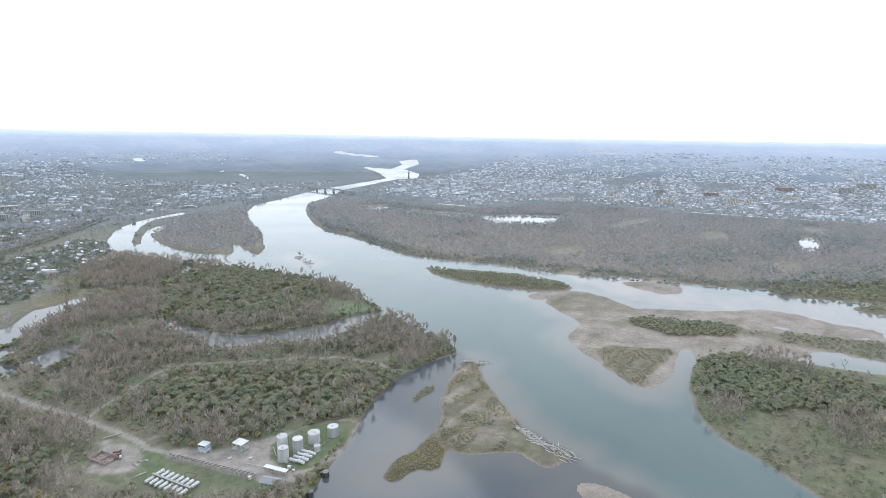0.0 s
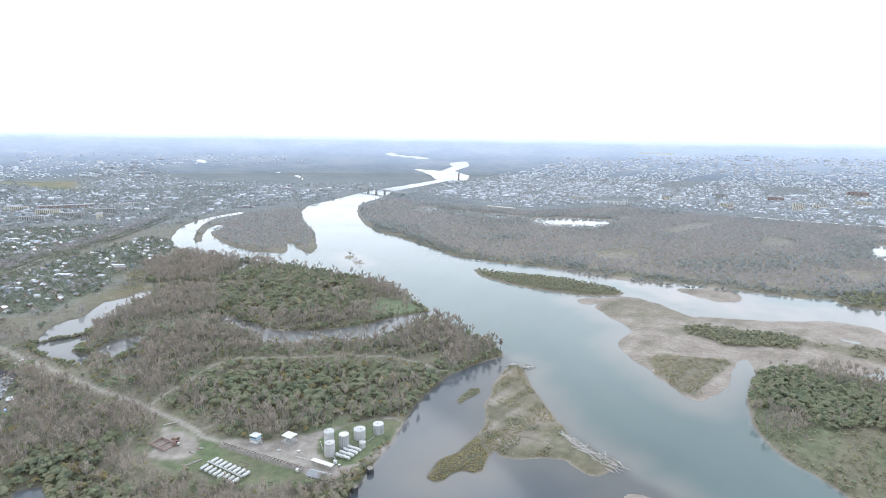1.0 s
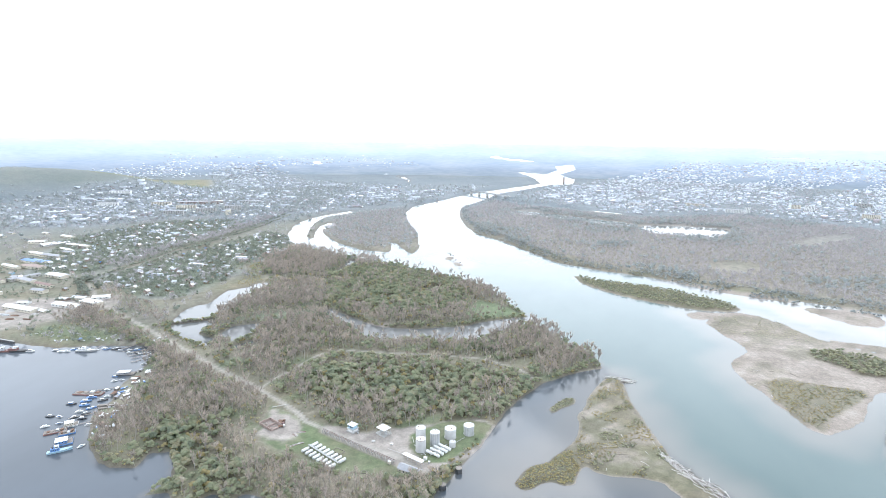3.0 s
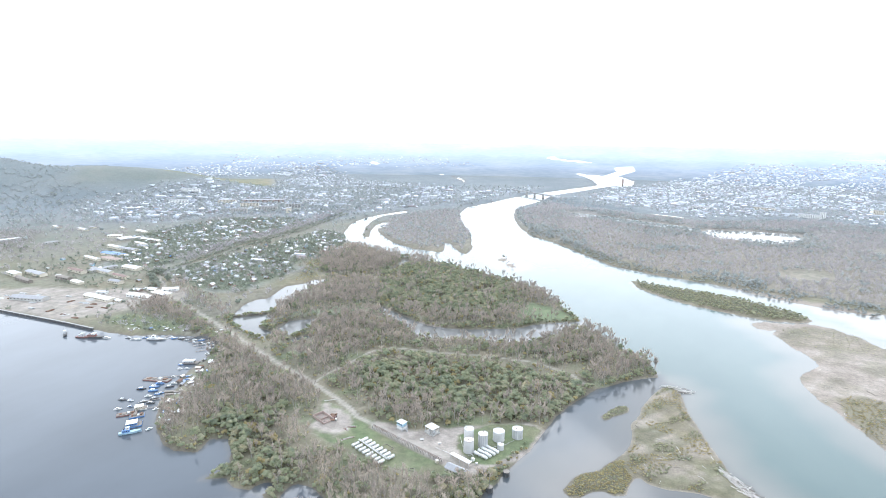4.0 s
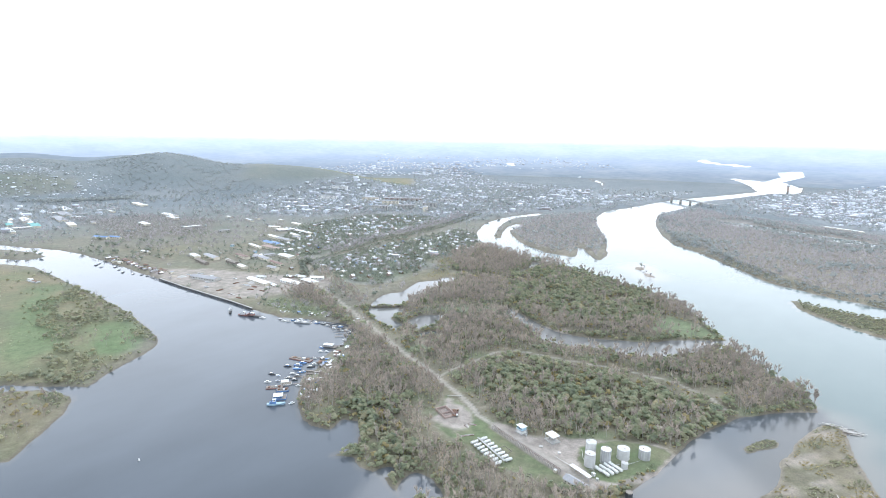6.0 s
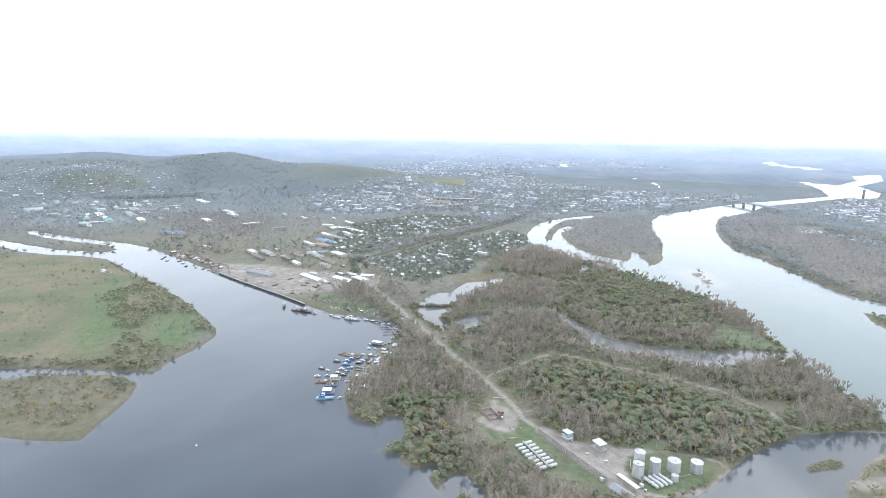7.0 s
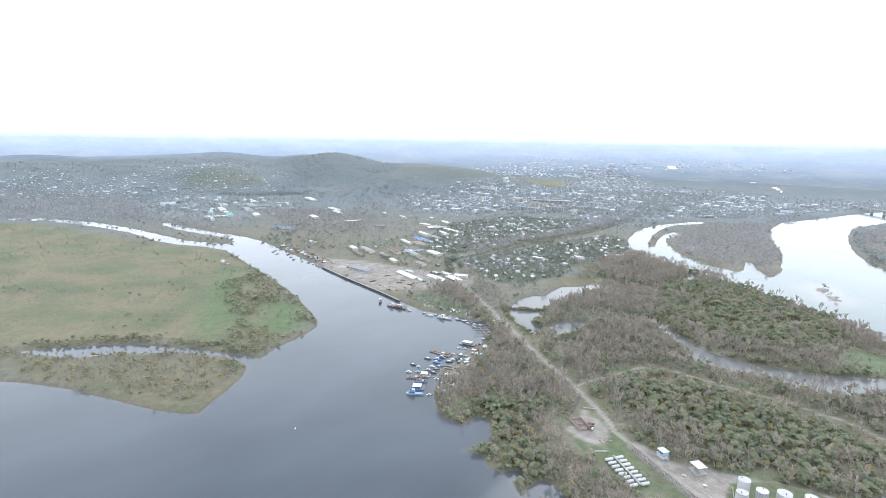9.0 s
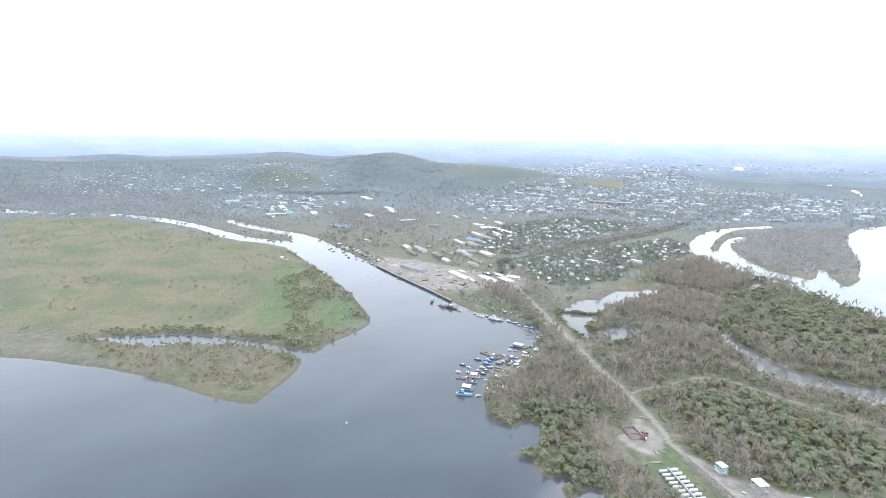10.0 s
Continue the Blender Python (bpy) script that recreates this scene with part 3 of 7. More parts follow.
def build_ground():
    x, y, quads = polar_grid(0.28, rings(88000))
    known = shore_distance(x, y)
    d, s, e = known
    z = land_height(x, y, known)
    r, az = np.hypot(x, y), np.degrees(np.arctan2(-x, y))
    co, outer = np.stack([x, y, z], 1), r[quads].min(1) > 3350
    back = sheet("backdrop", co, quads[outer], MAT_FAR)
    tagged(back, "far woods and fields to the horizon with glowing blue haze", "distance", kind="structure")
    ob = sheet("ground", co, quads[~outer], MAT_GROUND)
    sand = np.where(s > e, 1.0, 0.0)
    rim = np.clip(r / 400, 1, 3)
    sand = np.maximum(sand, (1 - ease(0.6 * rim, 2.4 * rim, d)) * np.where(x > 0, 0.7, 0.2))
    spit = within(SPIT, x, y, 4, 3)
    sand = np.maximum(sand, spit * ease(-0.5, 0.7, ripple(x, y, 12, 3) + 0.5 * ripple(x, y, 4.2, 1)) * 0.72 * ease(385, 400, y))
    sand = np.maximum(sand, spit * ease(5, 1, inside_distance(SPIT, x, y)) * ease(-4, 4, 0.86 * (x - 32) + 0.5 * (y - 480) + 10) * 0.8)
    sand *= 1 - 0.85 * within(Z_SPIT_GRASS, x, y, 4, 3)
    sand *= 1 - within(Z_BAR_GRASS, x, y, 9, 6) * (0.5 + 0.35 * ripple(x, y, 11, 3))
    wild = np.maximum(within(Z_WILLOW_R, x, y), within(Z_WILLOW_R2, x, y))
    sand *= 1 - 0.9 * wild
    meadow = np.maximum(within(Z_MEADOW, x, y, 15, 8), within(Z_ISLET_TREES, x, y) * 0.7)
    slope_field = within([(-2500, 560), (-2640, 700), (-2520, 940), (-2330, 860), (-2360, 640)], x, y, 30, 20)
    field = np.maximum.reduce([within(Z_FIELD, x, y, 30, 15), 0.45 * slope_field, 0.3 * within(GRASSY_SHOULDER, x, y, 60, 40)])
    lush = 0.4 * ease(0.3, 0.9, ripple(x, y, 34, 9) + 0.4 * ripple(x, y, 90, 2)) * within(Z_MEADOW, x, y, 15)
    for strip in ([(-688, 156), (-821, 213), (-995, 291), (-979, 319), (-799, 251), (-684, 230), (-652, 175)], [(-725, 261), (-731, 308), (-670, 304), (-628, 257), (-654, 236)]):
        lush = np.maximum(lush, 0.85 * within(strip, x, y, 22, 14))
    lush = np.maximum(lush, within(plan((-430, 165), (-405, 185), (-390, 178), (-380, 155), (-400, 145)), x, y, 8))
    pen = within(Z_PENINSULA, x, y) * (1 - within(Z_COMPOUND, x, y, 3, 2))
    lush = np.maximum(lush, pen * ease(0.2, 0.7, ripple(x, y, 17, 5)) * 0.6)
    lush = np.maximum(lush, np.maximum(within(Z_GLADE_N, x, y, 8) * 0.9, within(Z_GLADE_W, x, y, 8) * 0.7))
    lush = np.maximum(lush, within(ISLE_RIGHT, x, y, 5) * ease(-0.5, 0.5, ripple(x, y, 20, 6)) * 0.4)
    court = within(Z_COMPOUND, x, y, 3, 2)
    south = 354.2 - 0.34 * (x + 162.4)
    lawn = np.maximum(ease(-1.0, 1.0, south - 1.2 - y), ease(-198, -205, x))
    lawn = court * np.maximum(lawn, within(plan((-80, 241), (-77, 229), (-66, 219), (-56, 222), (-44, 245), (-41, 264), (-52, 264), (-68, 258)), x, y, 1.5, 1))
    lush = np.where(court > 0.5, lawn * (0.55 + 0.35 * ripple(x, y, 9, 2)), lush)
    yard = np.maximum(court * (1 - lawn), within(plan((-585, 279), (-605, 300), (-560, 335), (-500, 355), (-425, 392), (-404, 372), (-402, 340), (-425, 300), (-440, 278)), x, y, 6, 5) * (0.7 + 0.3 * ease(-0.4, 0.4, ripple(x, y, 12, 2))))
    yard = np.maximum(yard, within(plan((-163, 243), (-142, 236), (-134, 224), (-138, 214), (-156, 218)), x, y, 3, 3))
    yard = np.maximum(yard, 0.45 * np.maximum(within(Z_FOREST_E, x, y, 20, 15), within(Z_ISLE_TREES, x, y, 12, 10)))
    yard = np.maximum(yard, 0.1 * pen)
    track = ease(3.2, 2.0, line_distance(ROAD, x, y)) * 0.85
    track = np.maximum(track, ease(2.0, 1.2, line_distance(PATH, x, y)) * 0.8)
    track = np.maximum(track, ease(4, 2.5, line_distance(STREET, x, y)) * 0.6)
    track = np.maximum(track, ease(2.0, 1.0, line_distance(QUAYSIDE_TRACK, x, y)) * 0.7)
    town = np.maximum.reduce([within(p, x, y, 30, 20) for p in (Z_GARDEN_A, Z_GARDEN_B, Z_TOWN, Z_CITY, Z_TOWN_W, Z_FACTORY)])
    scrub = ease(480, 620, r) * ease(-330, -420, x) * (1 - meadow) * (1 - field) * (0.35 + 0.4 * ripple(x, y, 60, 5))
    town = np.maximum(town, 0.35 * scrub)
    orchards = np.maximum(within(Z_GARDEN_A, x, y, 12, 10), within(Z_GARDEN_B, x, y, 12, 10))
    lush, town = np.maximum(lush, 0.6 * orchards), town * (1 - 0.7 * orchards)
    wooded = ease(12, 60, hills(x, y))
    lush = np.maximum(lush, 0.3 * wooded)
    lush = np.maximum(lush, 0.6 * within(Z_YARD_GRASS, x, y, 8, 6))
    brown = within(Z_BROWN, x, y, 30, 20)
    bar = np.where(s > e, ease(0.1, 0.8, ripple(x, y, 26, 4) + 0.5 * ripple(x, y, 9, 1)), 0)
    # weight of the haze tint, growing with distance from the viewpoint
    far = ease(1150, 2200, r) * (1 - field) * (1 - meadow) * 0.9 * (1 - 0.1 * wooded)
    dry = np.maximum.reduce([meadow, field, 0.5 * ease(1300, 2100, r), 0.4 + 0.4 * ripple(x, y, 40, 1)])
    mud = np.maximum((1 - ease(0.2, np.where(x < -300, 4.5, 2.2), d)) * np.where(sand > 0.6, 0.25, 0.75), spit * (0.12 + 0.25 * ripple(x, y, 9, 2)) * (1 - sand))
    sand = sand * (1 - 0.45 * bar)
    mud = np.maximum(mud, 0.45 * brown)
    mud = np.maximum(mud, 0.3 * bar * ease(-0.2, 0.6, ripple(x, y, 15, 8)))
    paint(ob, "cover", sand, lush, yard, dry)
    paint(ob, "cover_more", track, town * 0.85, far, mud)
    return tagged(ob, "river plain with meadows, gravel yards and low hills", "ground", kind="structure")


def build_water():
    x, y, quads = polar_grid(0.4, rings(48000))
    d, s, e = shore_distance(x, y)
    r = np.hypot(x, y)
    reach = (d[quads] < 25).any(1)
    used = np.unique(quads[reach])
    back = np.zeros(len(x), int)
    back[used] = np.arange(len(used))
    x, y, d, s, e, r = (v[used] for v in (x, y, d, s, e, r))
    ob = sheet("water", np.stack([x, y, far_rise(r) + 0 * x], 1), back[quads[reach]], MAT_WATER)
    near_sand = ease(-48, 1, np.maximum(s, np.maximum(inside_distance(SPIT, x, y), np.maximum(inside_distance(SHOAL, x, y) + 6, inside_distance(SAND_SHOALS, x, y)))) + 5 * ripple(x, y, 16, 2))
    shallow = np.maximum(near_sand * 0.5, ease(-5, 0, d) * 0.4)
    for pool in (INLET, POND_UPPER, POND_LOWER, POND_MARSH, POND_PUDDLE, CREEK, LAKE, LAKE_RIGHT):
        shallow = np.maximum(shallow, 0.5 * ease(-2, 3, inside_distance(pool, x, y)))
    flats = ease(0, 22, inside_distance(FAR_SHALLOWS, x, y) + 12 * ripple(x, y, 30, 3))
    shallow = np.maximum(shallow, flats * (0.62 + 0.3 * ripple(x, y, 38, 5) + 0.16 * ripple(x + 0.7 * y, y, 12, 2)))
    # the clear green river meets the dark side stream along a slanting seam
    side = ease(0, 14, inside_distance(plan((-140, 180), (-70, 300), (2, 375), (22, 366), (36, 345), (25, 300), (66, 244), (100, 205), (150, 160), (200, 60), (-140, 60)), x, y) + 5 * ripple(x, y, 14, 8))
    murky = np.maximum(side * 0.95, (x < -96) & (y < 528))
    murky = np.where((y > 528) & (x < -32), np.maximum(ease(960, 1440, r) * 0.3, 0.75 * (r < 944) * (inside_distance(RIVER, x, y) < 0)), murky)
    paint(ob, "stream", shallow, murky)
    return tagged(ob, "wide calm river and grey side channel under cloud", "water", kind="structure")


build_ground()
build_water()

# ---- growth ----


def tube(path, radii, sides):
    """A tapered tube along a path: vertices and triangles."""
    path = np.array(path, float)
    v, f = [], []
    for k, (p, rad) in enumerate(zip(path, radii)):
        t = path[min(k + 1, len(path) - 1)] - path[max(k - 1, 0)]
        t /= np.linalg.norm(t) + 1e-9
        u = np.cross(t, (0.31, 0.95, 0.05))
        u /= np.linalg.norm(u) + 1e-9
        w = np.cross(t, u)
        for a in np.arange(sides) * 2 * math.pi / sides:
            v.append(p + rad * (math.cos(a) * u + math.sin(a) * w))
    for k in range(len(path) - 1):
        for a in range(sides):
            b = (a + 1) % sides
            p, q, r, s = k * sides + a, k * sides + b, (k + 1) * sides + b, (k + 1) * sides + a
            f += [(p, q, r), (p, r, s)]
    return np.array(v), np.array(f)


def joined(pieces):
    v, f, n = [], [], 0
    for a, b in pieces:
        v.append(a)
        f.append(b + n)
        n += len(a)
    return np.concatenate(v), np.concatenate(f)


def bare_tree(rng, h, spread, limbs, twigs, width, sides=5):
    """A leafless tree: wood (trunk and limbs) and twigs, as two meshes."""
    lean = rng.normal(0, 0.03, 2)
    z = np.linspace(0, h * 0.92, 5)
    bend = np.cumsum(rng.normal(0, 0.02 * h, (5, 2)), 0)
    trunk = np.c_[bend + np.outer(z, lean), z]
    trunk -= (trunk[0, 0], trunk[0, 1], 0)
    trunk[0, 2] = -0.4
    base = 0.016 * h
    wood = [tube(trunk, base * np.array([1.15, 0.85, 0.6, 0.35, 0.1]), sides)]
    tips = []
    for k in range(limbs):
        t = rng.uniform(0.28, 0.9)
        p = np.array([np.interp(t * h * 0.92, z, trunk[:, c]) for c in range(2)] + [t * h * 0.92])
        a = k * 2.4 + rng.uniform(-0.5, 0.5)
        run = spread * (1.15 - t) * rng.uniform(0.6, 1.1)
        out = np.array([math.cos(a), math.sin(a), 0])
        mid = p + out * run * 0.55 + (0, 0, run * 0.6)
        end = p + out * run + (0, 0, run * rng.uniform(1.2, 1.9))
        wood.append(tube([p, end], [base * 0.32, base * 0.08], 3))
        tips += [(p, mid, end)]
    tw = []
    for k in range(twigs):
        p, mid, end = tips[rng.integers(len(tips))]
        t = rng.uniform(0.25, 1)
        o = (p + (mid - p) * t * 2) if t < 0.5 else (mid + (end - mid) * (t * 2 - 1))
        way = rng.normal(0, 0.55, 3) + (0, 0, 1.0)
        way += 0.35 * (end - p) / np.linalg.norm(end - p)
        way /= np.linalg.norm(way)
        n = h * rng.uniform(0.10, 0.22)
        side = np.cross(way, rng.normal(0, 1, 3))
        side *= width / np.linalg.norm(side)
        tw.append((np.array([o - side * 0.5, o + side * 0.5, o + way * n + side * rng.uniform(-1, 1)]), np.array([(0, 1, 2)])))
    return joined(wood), joined(tw)


def leaf_clump(rng, o, rad):
    """An uneven rounded tuft of leaves."""
    g = (1 + 5**0.5) / 2
    v = np.array([(-1, g, 0), (1, g, 0), (-1, -g, 0), (1, -g, 0), (0, -1, g), (0, 1, g), (0, -1, -g), (0, 1, -g), (g, 0, -1), (g, 0, 1), (-g, 0, -1), (-g, 0, 1)]) / 1.9
    f = np.array([(0, 11, 5), (0, 5, 1), (0, 1, 7), (0, 7, 10), (0, 10, 11), (1, 5, 9), (5, 11, 4), (11, 10, 2), (10, 7, 6), (7, 1, 8),
                  (3, 9, 4), (3, 4, 2), (3, 2, 6), (3, 6, 8), (3, 8, 9), (4, 9, 5), (2, 4, 11), (6, 2, 10), (8, 6, 7), (9, 8, 1)])
    a = rng.uniform(0, 6.28)
    v = np.stack([v[:, 0] * math.cos(a) - v[:, 1] * math.sin(a), v[:, 0] * math.sin(a) + v[:, 1] * math.cos(a), v[:, 2]], 1)
    v = v * rng.uniform(0.68, 1.28, (12, 1)) * rad * np.array([1.12, 1.12, 0.72]) + o
    v[:, 2] = np.maximum(v[:, 2], 0.04)
    return v, f[np.argsort(v[f][:, :, 2].mean(1))[5:]]


def leafy_bush(rng, h, w, clumps, leaves, size, stems=3):
    """A leafy shrub or small tree: stems, uneven tufts, and loose sprays that break the outline."""
    wood = []
    for k in range(stems):
        a = rng.uniform(0, 6.28)
        if stems == 1:
            wood.append(tube([(0, 0, -0.3), (0, 0, h * 0.6)], [0.035 * h, 0.01 * h], 3))
            continue
        wood.append(tube([(0, 0, -0.3), (math.cos(a) * w * 0.12, math.sin(a) * w * 0.12, h * 0.4), (math.cos(a) * w * 0.25, math.sin(a) * w * 0.25, h * 0.8)],
                         [0.03 * h, 0.02 * h, 0.006 * h], 4))
    lv, mids = [], []
    for k in range(clumps):
        a, out = k * 2.4 + rng.uniform(-0.6, 0.6), math.sqrt((k + 0.3) / clumps) * 0.36 * w
        rad = w * rng.uniform(0.15, 0.25) * (1.5 / math.sqrt(clumps) + 0.45)
        o = np.array([math.cos(a) * out, math.sin(a) * out, h * rng.uniform(0.62, 0.84) * (1 - 0.55 * (out / (0.36 * w)) ** 2 * rng.uniform(0.4, 1))])
        lv.append(leaf_clump(rng, o, rad))
        mids.append((o, rad))
    for k in range(leaves):
        c, rad = mids[k % clumps]
        n = rng.normal(0, 1, 3)
        n[2] = abs(n[2])
        n /= np.linalg.norm(n)
        o = c + n * rad * rng.uniform(0.8, 1.15)
        u = np.cross(n, rng.normal(0, 1, 3))
        u *= size * rng.uniform(0.6, 1.2) / np.linalg.norm(u)
        lv.append((np.array([o - u * 0.6, o + u * 0.6, o + n * size * rng.uniform(0.8, 1.8) + rng.normal(0, 0.3 * size, 3)]), np.array([(0, 1, 2)])))
    return joined(wood), joined(lv)


def distant_tree(rng, h, spread_w, twigs, width):
    """A bare tree for the far woods: a stem and broad sprays of twigs."""
    wood = tube([(0, 0, -0.4), (rng.normal(0, 0.2), rng.normal(0, 0.2), h * 0.75)], [0.02 * h, 0.005 * h], 3)
    tw = []
    for k in range(twigs):
        a, z = k * 2.4, rng.uniform(0.22, 0.68) * h
        o = np.array([math.cos(a), math.sin(a), 0]) * rng.uniform(0.1, 0.4) * spread_w + (0, 0, z)
        way = np.array([math.cos(a) * rng.uniform(0.2, 1.1), math.sin(a) * rng.uniform(0.2, 1.1), 0.9])
        n = rng.uniform(0.15, 0.3) * h
        side = np.cross(way, rng.normal(0, 1, 3))
        side *= width / np.linalg.norm(side)
        tw.append((np.array([o - side * 0.5, o + side * 0.5, o + way * n + side * rng.uniform(-0.6, 0.6)]), np.array([(0, 1, 2)])))
    return wood, joined(tw)


RNG = np.random.default_rng(7)
BARE_NEAR = [bare_tree(RNG, 14.5, 4.4, 7, 140, 0.23, 4) for _ in range(7)]
BARE_MID = [bare_tree(RNG, 14.5, 4.6, 4, 76, 0.38, 3) for _ in range(6)]
BARE_FAR = [distant_tree(RNG, 12, 7.0, 24, 1.0) for _ in range(6)]
BUSH_NEAR = [leafy_bush(RNG, 7.0, 7.6, 10, 50, 0.45, 2) for _ in range(7)]
BUSH_MID = [leafy_bush(RNG, 7.0, 7.6, 7, 24, 0.6, 1) for _ in range(6)]
BUSH_LOW = [leafy_bush(RNG, 6.6, 7.8, 3, 10, 0.8, 1) for _ in range(6)]
BUSH_FAR = [leafy_bush(RNG, 7.0, 8.6, 1, 5, 2.4, 1) for _ in range(5)]


def spread(poly, gap, rng, keep=None):
    """Points scattered over a patch of land, about gap plan units apart."""
    gap *= K
    p = np.array(poly, float)
    x0, y0, x1, y1 = *p.min(0), *p.max(0)
    gx, gy = np.meshgrid(np.arange(x0, x1, gap), np.arange(y0, y1, gap))
    x = gx.ravel() + rng.uniform(-0.5, 0.5, gx.size) * gap
    y = gy.ravel() + rng.uniform(-0.5, 0.5, gx.size) * gap
    ok = inside_distance(poly, x, y) + 0.8 * gap * ripple(x, y, gap * 2.5, 3) > 0
    x, y = x[ok], y[ok]
    known = shore_distance(x, y)
    ok = known[0] > 1.5
    if keep is not None:
        ok &= keep(x, y)
    z = land_height(x, y, known)
    return np.stack([x, y, z, known[0]], 1)[ok]


BOAT_YARD = plan((-225, 172), (-236, 196), (-238, 222), (-250, 240), (-262, 268), (-285, 270), (-290, 220), (-260, 170))
SPIT_AREA = plan((-30, 205), (-30, 250), (-24, 315), (0, 330), (16, 366), (80, 380), (110, 190))


def clear_of_ways(x, y):
    ok = (line_distance(ROAD, x, y) > 7.5) & (line_distance(PATH, x, y) > 4.5) & (line_distance(STREET, x, y) > 10)
    return ok & (inside_distance(Z_COMPOUND, x, y) < -1.6) & (inside_distance(BOAT_YARD, x, y) < 0) & (inside_distance(SPIT_AREA, x, y) < 0)


class Thicket:
    """Gathers growth of one sort into one joined mesh of two materials."""

    def __init__(self, name, label, leaf):
        self.name, self.label, self.leaf = name, label, leaf
        self.v, self.f, self.m, self.n = [], [], [], 0

    def add(self, template, places, rng, scale, tall=1.0):
        """Stands copies of the templates at places; scale is a pair of bounds on their size."""
        if not len(places):
            return
        pick = rng.integers(0, len(template), len(places))
        for k, pair in enumerate(template):
            at = places[pick == k]
            if not len(at):
                continue
            a = rng.uniform(0, 6.28, len(at))
            s = rng.uniform(*scale, len(at))
            up = s * tall * rng.uniform(0.85, 1.2, len(at))
            for slot, (v, f) in enumerate(pair):
                c, q = np.cos(a)[:, None], np.sin(a)[:, None]
                vx = (v[:, 0] * c - v[:, 1] * q) * s[:, None] + at[:, 0:1]
                vy = (v[:, 0] * q + v[:, 1] * c) * s[:, None] + at[:, 1:2]
                vz = v[:, 2] * up[:, None] + at[:, 2:3]
                self.v.append(np.stack([vx, vy, vz], -1).reshape(-1, 3))
                self.f.append((f[None] + (np.arange(len(at)) * len(v))[:, None, None]).reshape(-1, 3) + self.n)
                self.m.append(np.full(len(f) * len(at), slot))
                self.n += len(v) * len(at)

    def plant(self):
        if not self.v:
            return
        f = np.concatenate(self.f)
        ob = sheet(self.name, np.concatenate(self.v), f, MAT_BARK)
        ob.data.materials.append(self.leaf)
        ob.data.polygons.foreach_set("material_index", np.concatenate(self.m).astype(np.int32))
        tagged(ob, self.label, "vegetation", kind="stuff")


def inlet_side(x, y):
    """The near bank of the inlet, where the trees stand thin."""
    r = np.hypot(x, y)
    return np.maximum(inside_distance(INLET, x * (1 + 7 / r), y * (1 + 7 / r)), inside_distance(INLET, x * (1 + 17 / r), y * (1 + 17 / r))) > -3


def pond_side(x, y, *steps):
    """The reedy shore on the near side of the ponds, where no tall trees stand."""
    r, out = np.hypot(x, y), np.full(x.shape, -1e6)
    for step in steps:
        for pond in (POND_UPPER, POND_LOWER, POND_MARSH, POND_PUDDLE):
            out = np.maximum(out, inside_distance(pond, x * (1 + step / r), y * (1 + step / r)))
    return out > -2


def before_path(x, y):
    """The strip on the shore side of the footpath, kept low by mowing."""
    r = np.hypot(x, y)
    return np.minimum(line_distance(PATH, x * (1 + 9 / r), y * (1 + 9 / r)), line_distance(PATH, x * (1 + 17 / r), y * (1 + 17 / r))) < 7


